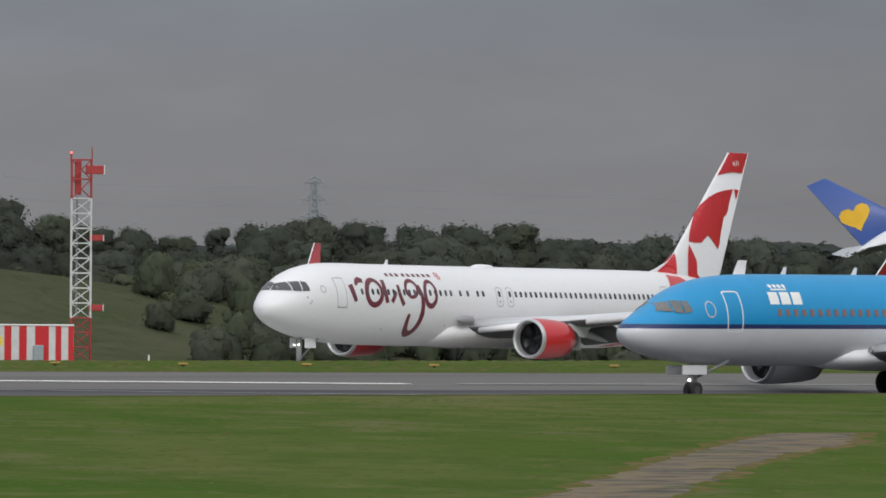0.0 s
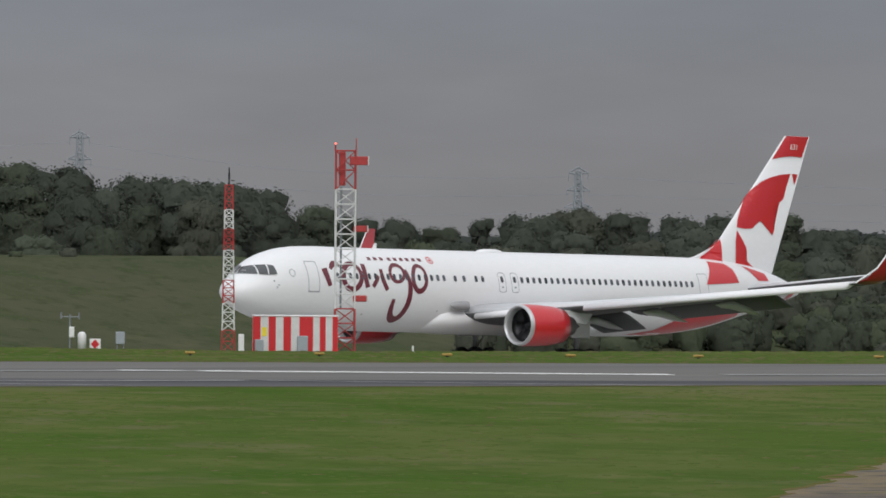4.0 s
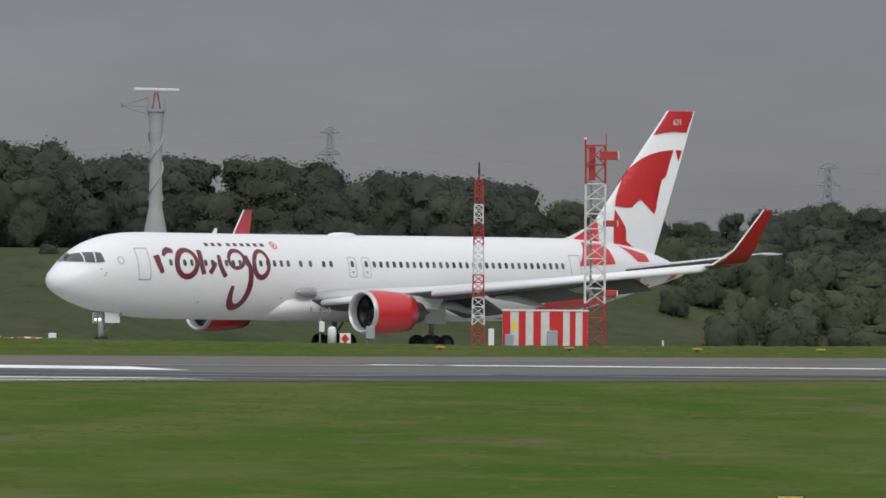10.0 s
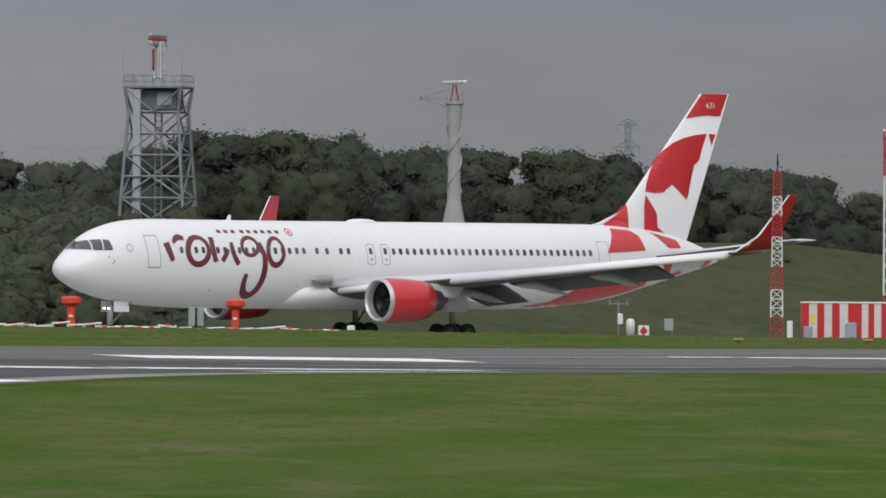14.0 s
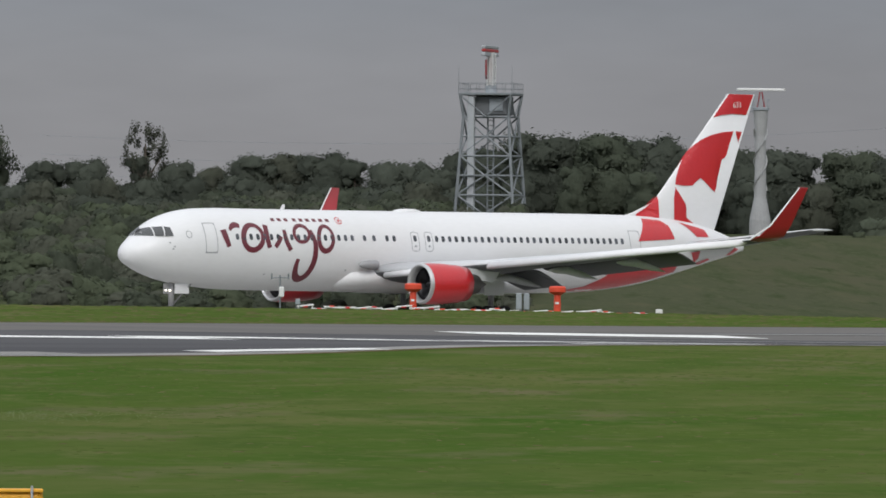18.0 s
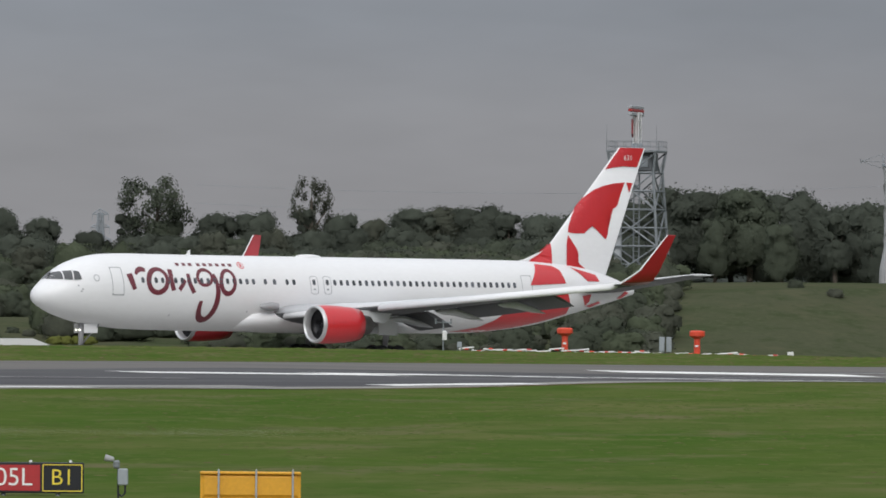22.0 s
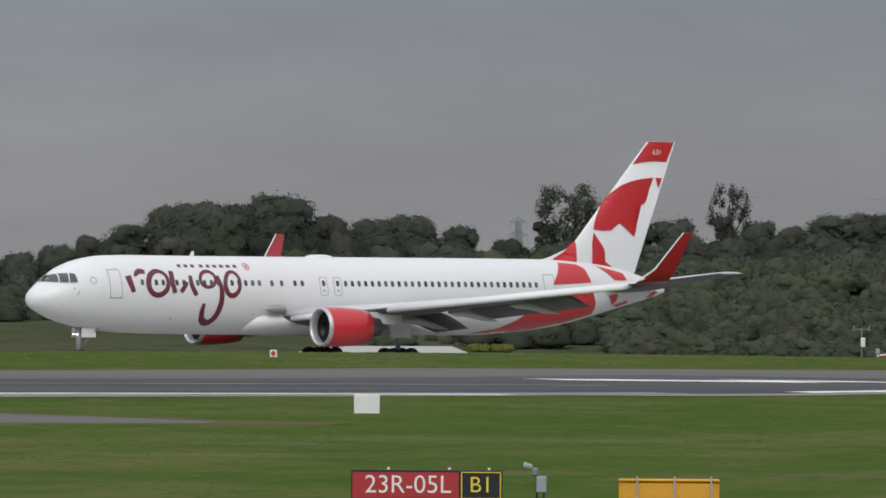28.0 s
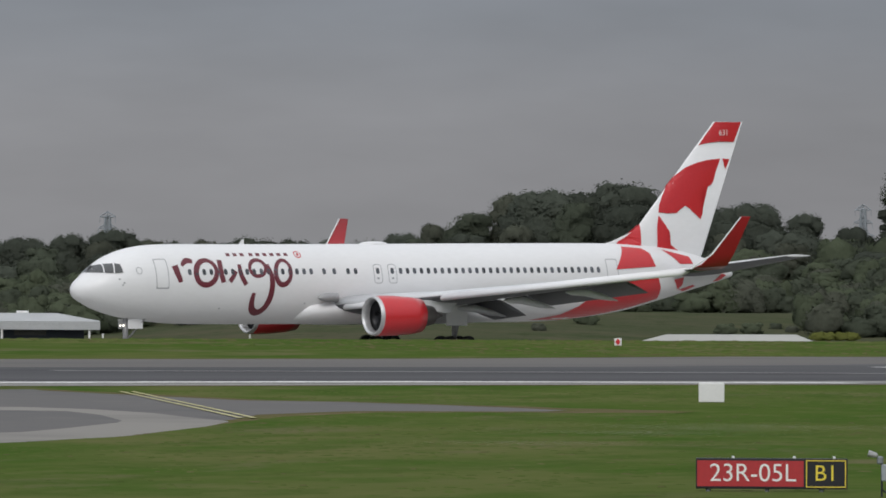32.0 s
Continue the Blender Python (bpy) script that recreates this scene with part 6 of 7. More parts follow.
RADAR_FACE, BAR_FACE, BAR_SPEED = 90.0, 24.8, 379.3    # degrees, degrees, degrees a second
x, y = 470.0, 605.0
rz = ground_z(x, y)
radar = thing("radar_tower", pose(x, y, rz, 0, 0, FACE - 8), "grey steel lattice radar tower with red rotating aerial", "tower")
RADAR_TOP = 18.6 - rz
P = RADAR_TOP - 0.6
BAYS, LEG_BASE, LEG_TOP = 6, 2.6, 1.92
CORNERS = [(1, 1), (-1, 1), (-1, -1), (1, -1)]
legs_top = P - 1.9
for sx, sy in CORNERS:
    bm = B()
    tube(bm, (sx * LEG_BASE, sy * LEG_BASE, 0), (sx * LEG_TOP, sy * LEG_TOP, legs_top), 0.13, n=8)
    tube(bm, (sx * LEG_TOP, sy * LEG_TOP, legs_top), (sx * 2.18, sy * 2.18, P), 0.12, n=8)
    part("leg", bm, "galv", radar)
for i in range(BAYS):
    za, zb = legs_top * i / BAYS, legs_top * (i + 1) / BAYS
    ha, hb = [LEG_BASE + (LEG_TOP - LEG_BASE) * q / BAYS for q in (i, i + 1)]
    for k in range(4):
        p, q = CORNERS[k], CORNERS[(k + 1) % 4]
        mid = ((p[0] + q[0]) / 2, (p[1] + q[1]) / 2)
        bm = B()
        tube(bm, (p[0] * hb, p[1] * hb, zb), (q[0] * hb, q[1] * hb, zb), 0.085, n=6)
        part("girt", bm, "galv", radar)
        bm = B()
        for c in (p, q):
            if i % 2:
                tube(bm, (mid[0] * ha, mid[1] * ha, za), (c[0] * hb, c[1] * hb, zb), 0.075, n=6)
            else:
                tube(bm, (c[0] * ha, c[1] * ha, za), (mid[0] * hb, mid[1] * hb, zb), 0.075, n=6)
        part("brace", bm, "galv", radar)
bm = B()
for k in range(4):
    p, q = CORNERS[k], CORNERS[(k + 1) % 4]
    for c in (p, q):
        tube(bm, ((p[0] + q[0]) * 1.025, (p[1] + q[1]) * 1.025, legs_top), (c[0] * 2.16, c[1] * 2.16, P - 0.1), 0.07, n=6)
part("head_braces", bm, "galv", radar)
bm = B()
for dx in (-0.25, 0.25):
    tube(bm, (dx, 0, 0), (dx, 0, P - 1.6), 0.07, n=6)
for k in range(26):
    tube(bm, (-0.25, 0, 0.3 + 0.42 * k), (0.25, 0, 0.3 + 0.42 * k), 0.03, n=4)
part("ladder", bm, "galv", radar)
bm = B()
box(bm, (-1.25, -1.9, P / 2 - 0.1), (0.58, 0.5, P - 0.2), 0, 0.03)
part("cable_duct", bm, "duct", radar, "pale square cable duct")
bm = B()
box(bm, (0, 0, P), (4.6, 4.6, 0.2), 0, 0.03)
part("platform", bm, "galv", radar)
bm = B()
box(bm, (0.3, 0, P - 0.95), (2.7, 2.7, 1.6), 0, 0.08)
part("machine_room", bm, "box_dark", radar, "grey machine cabin below the platform")
bm = B()
box(bm, (0.75, -1.40, P - 0.9), (1.15, 0.06, 1.0), 0, 0.02)
part("louvre_panel", bm, "box_grey", radar)
bm = B()
for k in range(4):
    a, b = [((2.25, 2.25), (-2.25, 2.25), (-2.25, -2.25), (2.25, -2.25))[i % 4] for i in (k, k + 1)]
    for h in (0.45, 0.9):
        tube(bm, (*a, P + h), (*b, P + h), 0.022, n=5)
    for q in range(7):
        u = q / 6
        tube(bm, (a[0] + (b[0] - a[0]) * u, a[1] + (b[1] - a[1]) * u, P), (a[0] + (b[0] - a[0]) * u, a[1] + (b[1] - a[1]) * u, P + 0.9), 0.022, n=5)
for sx, sy in ((2.27, -2.27), (-2.27, -2.27)):
    tube(bm, (sx, sy, P), (sx, sy, P + 2.4), 0.03, 0.012, 5)
part("guard_rail", bm, "galv", radar)
bm = B()
tube(bm, (0, 0, -0.5), (0, 0, 0.15), 0.5, 0.45, 14)
radar_aerial = part("rotating_aerial", bm, "box_grey", radar, "turning aerial on its gearbox")
bm = B()
for sx in (-0.55, 0.55):
    for sy in (-0.22, 0.22):
        tube(bm, (sx, sy, 0.1), (sx, sy, 2.85), 0.09, n=6)
for k in range(6):
    z0, z1 = 0.15 + 0.45 * k, 0.6 + 0.45 * k
    for sy in (-0.22, 0.22):
        tube(bm, (-0.55, sy, z0), (0.55, sy, z1), 0.06, n=5)
        tube(bm, (0.55, sy, z0), (-0.55, sy, z1), 0.06, n=5)
        tube(bm, (-0.55, sy, z1), (0.55, sy, z1), 0.06, n=5)
box(bm, (0, 0, 1.5), (0.95, 0.2, 2.6), 0, 0.03)
part("aerial_mast", bm, "mast_white", radar_aerial, "white latticed aerial mast")
for s in (-1, 1):
    bm = B()
    loft(bm, [[(s * 0.6, -0.35, 0.65), (s * 1.75, -0.15, 0.95), (s * 1.75, -0.15, 2.25), (s * 0.6, -0.35, 2.3)], [(s * 0.6, -0.2, 0.65), (s * 1.75, 0.0, 0.95), (s * 1.75, 0.0, 2.25), (s * 0.6, -0.2, 2.3)]])
    part("reflector", bm, "dull_red", radar_aerial, "dull red reflector panel")
for z, hh, mat, lab in ((2.72, 0.3, "duct", "pale lower rail of the aerial bar"), (3.05, 0.24, "mast_red", "red aerial bar"), (3.34, 0.26, "duct", "pale upper rail of the aerial bar")):
    bm = B()
    box(bm, (0, -0.1, z), (5.3, 0.34, hh), 0, 0.04)
    part("aerial_bar", bm, mat, radar_aerial, lab)

x, y = 487.7, 591.0
tz = ground_z(x, y)
column = thing("radar_column", pose(x, y, tz, 0, 0, FACE), "pale concrete column with small rotating bar aerial on top", "tower")
BAR_TOP = 18.55 - tz
H = BAR_TOP
bm = B()
revolve(bm, [(0, 0.92), (H - 10.9, 0.88), (H - 9.0, 0.52), (H - 6.0, 0.46), (H - 3.9, 0.45), (H - 1.75, 0.62)], "Z", (0, 0, 0), 16, True)
part("shaft", bm, "concrete", column, smooth=False)
bm = B()
for turn in (0.0, math.pi):
    rings = []
    for k in range(23):
        a, z = turn + 0.30 * k, H - 8.4 + 0.23 * k
        rings.append([(q * math.cos(a + w), q * math.sin(a + w), z + dz) for q, w, dz in ((0.40, -0.25, -0.16), (0.60, -0.1, -0.05), (0.60, 0.1, 0.05), (0.40, 0.25, 0.16))])
    loft(bm, rings)
part("spiral_strake", bm, "concrete", column)
bm = B()
revolve(bm, [(H - 1.75, 0.62), (H - 1.7, 0.72), (H - 1.5, 0.72), (H - 1.48, 0.60)], "Z", (0, 0, 0), 16, True)
for k in range(10):
    a = k * 0.628
    tube(bm, (0.7 * math.cos(a), 0.7 * math.sin(a), H - 1.5), (0.7 * math.cos(a), 0.7 * math.sin(a), H - 0.75), 0.018, n=4)
part("gallery", bm, "box_grey", column, "small railed gallery")
bm = B()
for k in range(4):
    a = 0.785 + k * 1.571
    tube(bm, (0.42 * math.cos(a), 0.42 * math.sin(a), H - 1.5), (0.12 * math.cos(a), 0.12 * math.sin(a), H - 0.2), 0.06, n=6)
part("turning_gear_legs", bm, "dull_red", column)
bm = B()
for dz in (-1.3, -1.9, -0.6):
    tube(bm, (-0.6, 0, H + dz), (-2.6, 0, H - 1.25), 0.025, n=5)
tube(bm, (-2.6, 0, H - 1.45), (-2.6, 0, H - 1.05), 0.05, n=5)
part("side_aerial", bm, "galv", column)
bm = B()
box(bm, (0, 0, 0), (4.1, 0.32, 0.22), 0, 0.04)
bar_aerial = part("bar_aerial", bm, "white_board", column, "white rotating bar aerial")


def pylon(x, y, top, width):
    t = thing("power_pylon", pose(x, y, 0, 0, 0, FACE), "distant steel electricity pylon with haze mixed into its grey", "pylon", "power pylons")
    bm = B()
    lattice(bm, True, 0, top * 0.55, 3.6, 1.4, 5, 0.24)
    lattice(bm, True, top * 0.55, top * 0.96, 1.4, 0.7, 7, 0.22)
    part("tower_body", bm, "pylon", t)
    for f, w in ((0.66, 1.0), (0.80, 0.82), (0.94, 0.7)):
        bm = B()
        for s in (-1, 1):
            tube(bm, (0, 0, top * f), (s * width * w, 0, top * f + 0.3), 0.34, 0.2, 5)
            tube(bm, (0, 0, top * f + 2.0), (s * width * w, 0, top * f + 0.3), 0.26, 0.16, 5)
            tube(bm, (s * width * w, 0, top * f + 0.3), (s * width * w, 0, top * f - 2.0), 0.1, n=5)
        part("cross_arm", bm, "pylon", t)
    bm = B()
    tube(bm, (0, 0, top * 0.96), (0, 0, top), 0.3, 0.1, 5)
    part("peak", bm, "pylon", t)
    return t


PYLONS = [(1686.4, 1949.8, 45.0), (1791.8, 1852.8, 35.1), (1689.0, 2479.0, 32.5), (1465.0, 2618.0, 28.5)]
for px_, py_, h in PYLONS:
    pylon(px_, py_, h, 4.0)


def cable(name, a, b, sag, r, mat):
    bm = B()
    pts = []
    d = (Vector(b) - Vector(a)).normalized()
    across = d.cross(Vector((0, 0, 1))).normalized() * r
    for k in range(13):
        u = k / 12
        pts.append(Vector(a).lerp(Vector(b), u) - Vector((0, 0, sag * 4 * u * (1 - u))))
    loft(bm, [[p + across, p + Vector((0, 0, r)), p - across, p - Vector((0, 0, r))] for p in pts])
    return part(name, bm, mat)


for (a, b) in (((1686.4, 1949.8, 45.0), (1791.8, 1852.8, 35.1)), ((1791.8, 1852.8, 35.1), (2100.0, 1560.0, 33.0)), ((1686.4, 1949.8, 45.0), (1500.0, 2150.0, 40.0))):
    for f in (0.64, 0.78, 0.92):
        tagged(cable("power_line", (a[0], a[1], a[2] * f), (b[0], b[1], b[2] * f), 4.0, 0.035, "pylon"), "thin grey overhead power line", "cable", "power lines")


# ---- small things on the verge ----
def on_ground(x, y, rz=FACE):
    return pose(x, y, ground_z(x, y), 0, 0, rz)


for x, y in ((343.7, 450.0), (354.8, 450.0)):
    t = thing("orange_beacon", on_ground(x, y), "bright orange pedestal with wide drum head", "beacon", "orange pedestals")
    bm = B()
    revolve(bm, [(-0.1, 0.22), (1.25, 0.20)], "Z", (0, 0, 0), 14, True)
    part("pedestal", bm, "orange", t, smooth=False)
    bm = B()
    revolve(bm, [(1.22, 0.24), (1.34, 0.44), (1.40, 0.52), (1.66, 0.52), (1.74, 0.44), (1.76, 0.05)], "Z", (0, 0, 0), 20, True)
    part("drum_head", bm, "orange", t)
    bm = B()
    box(bm, (0, -0.24, 0.72), (0.22, 0.04, 0.12))
    part("label_plate", bm, "white_board", t)


def leg(parent, p, q, r, mat="galv"):
    part("leg", tube(B(), p, q, r, n=6), mat, parent)


def small_box(name, x, y, w, h, mat, label, lift=0.25):
    t = thing(name, on_ground(x, y), label, "box")
    bm = B()
    box(bm, (0, 0, lift + h / 2), (w, w * 0.7, h), 0, 0.03)
    part("casing", bm, mat, t)
    for s in (-1, 1):
        leg(t, (s * w * 0.35, 0, -0.05), (s * w * 0.35, 0, lift + 0.02), 0.03)
    return t


small_box("marker_box", 362.5, 449.6, 0.42, 0.4, "white_board", "small white box on the verge", 0.05)
small_box("equipment_box", 353.2, 451.0, 0.34, 1.0, "box_grey", "grey equipment cabinet beside an orange pedestal", 0.3)
small_box("equipment_box", 352.6, 451.0, 0.34, 1.0, "box_grey", "grey equipment cabinet beside an orange pedestal", 0.3)
small_box("equipment_box", 334.3, 449.0, 0.3, 0.36, "box_grey", "small grey box on a short post", 0.35)


def post_with_box(x, y):
    t = thing("weather_post", on_ground(x, y), "thin grey post with crossarm and hanging white box", "post", "instrument posts")
    bm = B()
    tube(bm, (0, 0, -0.1), (0, 0, 2.1), 0.05, n=8)
    tube(bm, (-0.5, 0, 1.95), (0.5, 0, 1.95), 0.035, n=6)
    for s in (-0.5, 0.5):
        tube(bm, (s, 0, 1.85), (s, 0, 2.2), 0.05, n=6)
    part("pole", bm, "galv", t)
    bm = B()
    box(bm, (0.1, -0.1, 1.1), (0.3, 0.2, 0.62), 0, 0.05)
    part("white_case", bm, "white_board", t)
    return t


post_with_box(333.2, 449.3)
post_with_box(383.2, 451.3)
t = thing("gas_bottle_box", on_ground(384.0, 451.2), "rounded white cabinet on the verge", "box")
bm = B()
revolve(bm, [(0.15, 0.24), (0.95, 0.24), (1.1, 0.16), (1.14, 0.02)], "Z", (0, 0, 0), 14, True)
part("casing", bm, "white_board", t, smooth=True)
small_box("equipment_box", 386.6, 450.9, 0.5, 0.7, "box_grey", "grey cabinet on two legs on the verge", 0.45)


def warning_board(x, y, w=0.5, up=0.29):
    t = thing("warning_board", on_ground(x, y), "small white board with a red diamond sign", "sign", "warning boards")
    bm = B()
    box(bm, (0, 0, up), (w, 0.06, w), 0, 0.02)
    part("board", bm, "white_board", t)
    bm = B()
    bm.faces.new([bm.verts.new((a, -0.036, up + b)) for a, b in ((0, -w * 0.45), (w * 0.38, 0), (0, w * 0.45), (-w * 0.38, 0))])
    part("red_diamond", bm, "red", t)
    for s in (-1, 1):
        leg(t, (s * w * 0.35, 0.05, -0.1), (s * w * 0.35, 0.05, 0.25), 0.025)


warning_board(384.9, 451.1, 0.62, 0.45)
warning_board(265.8, 415.0, 0.42)


def stake(x, y, h):
    t = thing("marker_stake", on_ground(x, y), "short white marker stake in the grass", "stake", "marker stakes")
    bm = B()
    tube(bm, (0, 0, -0.1), (0, 0, h), 0.06, 0.05, 8)
    part("post", bm, "white_board", t)


for x, y, h in ((407.3, 448.9, 0.4), (259.4, 446.0, 0.35), (249.3, 446.0, 0.35)):
    stake(x, y, h)


def edge_light(x, y):
    t = thing("edge_light", on_ground(x, y), "low yellow elevated light fitting beside the runway", "light", "verge lights")
    bm = B()
    tube(bm, (0, 0, -0.05), (0, 0, 0.08), 0.07, 0.07, 8)
    part("stem", bm, "sign_black", t)
    bm = B()
    box(bm, (0, 0, 0.13), (0.52, 0.2, 0.13), 0, 0.04)
    part("head", bm, "dull_yellow", t)


for x, y in ((346.0, 399.5), (353.8, 398.7), (361.7, 397.9), (369.5, 397.1), (377.6, 396.1), (389.3, 394.6)):
    edge_light(x, y)

# low barrier of short red and white poles along the verge
bar_rnd = random.Random(5)
for i in range(26):
    u = i / 25
    x, y = 335.5 + 26.0 * u, 449.8 + bar_rnd.uniform(-0.2, 0.2)
    t = thing("low_barrier_piece", on_ground(x, y, FACE + 4 + bar_rnd.uniform(-8, 8)), "low red and white pole of a ground barrier", "barrier", "low barrier poles")
    bm = B()
    h = bar_rnd.uniform(0.12, 0.3)
    tube(bm, (-0.5, 0, h), (0.5, 0, h + bar_rnd.uniform(-0.12, 0.12)), 0.06, n=6)
    part("pole", bm, "white_board", t)
    bm = B()
    tube(bm, (-0.14, 0, h), (0.14, 0, h), 0.068, n=6)
    part("red_band", bm, "red" if i % 2 else "orange", t)
    for s in (-0.42, 0.42):
        leg(t, (s, 0, -0.1), (s, 0, h + 0.02), 0.05, "mast_white")

# ---- things in the near grass ----
NEAR_FACE = -33.5
sg = thing("runway_sign", pose(105.33, 158.13, ground_z(105, 158), 0, 0, NEAR_FACE), "red runway holding sign with white letters and black yellow-lettered end panel", "sign")
W = 3.35
bm = B()
box(bm, (0, 0.12, 0.40), (W, 0.2, 0.68), 0, 0.015)
part("case", bm, "sign_black", sg)
bm = B()
box(bm, (-0.47, 0.012, 0.40), (W - 1.0, 0.016, 0.57))
part("red_panel", bm, "sign_red", sg)
bm = B()
for cx, cz, w, h in ((1.2, 0.69, 0.88, 0.022), (1.2, 0.11, 0.88, 0.022), (0.77, 0.40, 0.022, 0.6), (1.63, 0.40, 0.022, 0.6)):
    box(bm, (cx, 0.010, cz), (w, 0.016, h))
part("yellow_border", bm, "letter_yellow", sg)


def words(text, size, mat, parent, x, z, y=-0.002, name="lettering"):
    cu = bpy.data.curves.new(name, "FONT")
    cu.body, cu.size, cu.align_x, cu.align_y, cu.extrude = text, size, "CENTER", "CENTER", 0.004
    cu.offset = -0.002
    cu.materials.append(M[mat])
    ob = attach(name, cu, parent)
    ob.matrix_basis = Matrix.Translation((x, y, z)) @ Matrix.Rotation(math.pi / 2, 4, "X")
    return ob


words("23R-05L", 0.565, "letter", sg, -0.42, 0.40)
words("B1", 0.50, "letter_yellow", sg, 1.2, 0.40)
for s in (-1.4, -0.1, 1.1):
    leg(sg, (s, 0.12, -0.1), (s, 0.12, 0.1), 0.05)
for s in (-0.85, 0.5, 1.38):
    bm = B()
    revolve(bm, [(0.73, 0.035), (0.78, 0.03), (0.79, 0.005)], "Z", (s, 0.12, 0), 8, True)
    part("lifting_eye", bm, "white_board", sg)

ys = thing("yellow_sign_back", pose(105.68, 149.35, ground_z(105.7, 149.3), 0, 0, -35.0), "back of a yellow sheet-metal airfield sign with three steel posts", "sign")
W2, Z0, Z1 = 2.14, 0.14, 0.73
bm = B()
box(bm, (0, 0.10, (Z0 + Z1) / 2), (W2, 0.16, Z1 - Z0), 0, 0.012)
part("front_panel", bm, "yellow", ys)
bm = B()
loft(bm, [[(-W2 / 2 + 0.09, -0.02, Z0 + 0.10), (W2 / 2 - 0.09, -0.02, Z0 + 0.10), (W2 / 2 - 0.09, -0.02, Z1 - 0.12), (-W2 / 2 + 0.09, -0.02, Z1 - 0.12)],
          [(-W2 / 2 + 0.02, 0.03, Z0 + 0.02), (W2 / 2 - 0.02, 0.03, Z0 + 0.02), (W2 / 2 - 0.02, 0.03, Z1 - 0.03), (-W2 / 2 + 0.02, 0.03, Z1 - 0.03)]])
part("pressed_back", bm, "yellow", ys)
bm = B()
box(bm, (0, 0.0, Z1 - 0.03), (W2 + 0.01, 0.14, 0.05), 0, 0.01)
part("top_flange", bm, "yellow", ys)
bm = B()
loft(bm, [[(-W2 / 2 + 0.02, -0.06, Z0 - 0.01), (W2 / 2 - 0.02, -0.06, Z0 - 0.01), (W2 / 2 - 0.02, 0.02, Z0 + 0.015), (-W2 / 2 + 0.02, 0.02, Z0 + 0.015)],
          [(-W2 / 2 + 0.02, -0.06, Z0 - 0.03), (W2 / 2 - 0.02, -0.06, Z0 - 0.03), (W2 / 2 - 0.02, 0.02, Z0 - 0.005), (-W2 / 2 + 0.02, 0.02, Z0 - 0.005)]])
# The shade under the overhang is in this flange's colour.
part("bottom_flange", bm, "yellow_shade", ys, "lower flange with shade painted as dark yellow")
for s in (-0.68, 0.12, 0.90):
    bm = B()
    box(bm, (s, -0.10, 0.44), (0.042, 0.05, 0.68), 0, 0.008)
    post = part("post", bm, "duct", ys, "bare steel post")
    bm = B()
    box(bm, (s, 0.02, 0.06), (0.09, 0.10, 0.16), 0, 0.01)
    part("foot", bm, "yellow_shade", post)

lp = thing("floodlight_post", pose(105.05, 153.45, ground_z(105, 153.4) + 0.06, 0, 0, -35), "small angled floodlight on a grey cabinet post", "light")
bm = B()
box(bm, (0.12, 0, 0.47), (0.22, 0.16, 0.36), 0, 0.02)
part("cabinet", bm, "box_grey", lp)
bm = B()
tube(bm, (0.02, 0, -0.12), (0.02, 0, 0.7), 0.022, n=8)
tube(bm, (0.02, 0, 0.12), (0.1, 0, 0.04), 0.02, n=6)
tube(bm, (0.1, 0, 0.04), (0.17, 0, 0.12), 0.02, n=6)
tube(bm, (0.17, 0, 0.12), (0.17, 0, 0.32), 0.02, n=6)
part("stem", bm, "sign_black", lp)
bm = B()
box(bm, (-0.02, 0, 0.74), (0.14, 0.12, 0.18), 0, 0.03)
part("bracket", bm, "galv", lp)
bm = B()
revolve(bm, [(-0.12, 0.075), (0.05, 0.06), (0.09, 0.03)], "X", (0, 0, 0), 14, True)
part("lamp_head", bm, "concrete", lp, "pale lamp head", m=Matrix.Translation((-0.16, 0, 0.86)) @ Matrix.Rotation(radians(14), 4, "Y"))

wb = thing("white_marker_board", pose(171.9, 262.05, ground_z(171.9, 262.05), 0, 0, -33), "plain white rectangular marker board in the grass", "board")
bm = B()
box(bm, (0, 0, 0.36), (0.94, 0.12, 0.70), 0, 0.02)
part("panel", bm, "white_board", wb)
for s in (-0.35, 0.35):
    leg(wb, (s, 0.0, -0.1), (s, 0.0, 0.1), 0.04)

bs = thing("taxiway_letter_sign", pose(171.4, 194.7, ground_z(171, 194.7) - 0.08, 0, 0, -44), "small black taxiway sign with yellow border and letter", "sign")
bm = B()
box(bm, (0, 0.06, 0.38), (0.5, 0.14, 0.62), 0, 0.02)
part("case", bm, "sign_black", bs)
words("A", 0.4, "letter_yellow", bs, 0, 0.34, -0.014)
bm = B()
for cx, cz, w, h in ((0, 0.655, 0.44, 0.02), (0, 0.1, 0.44, 0.02), (-0.21, 0.38, 0.02, 0.55), (0.21, 0.38, 0.02, 0.55)):
    box(bm, (cx, -0.014, cz), (w, 0.01, h))
part("border", bm, "letter_yellow", bs)
for s in (-0.15, 0.15):
    leg(bs, (s, 0.06, -0.1), (s, 0.06, 0.1), 0.03)

# ---- far buildings ----
bx, by = 305.7, 562.1
hall = thing("low_building", pose(bx, by, ground_z(bx, by), 0, 0, -29), "low dark building with a shallow pale sheet roof", "building")
z0 = ground_z(bx, by)
bm = B()
box(bm, (-6.0, 4.0, (1.75 - z0) / 2), (24.0, 8.0, 1.75 - z0))
part("wall", bm, "dark_wall", hall)
bm = B()
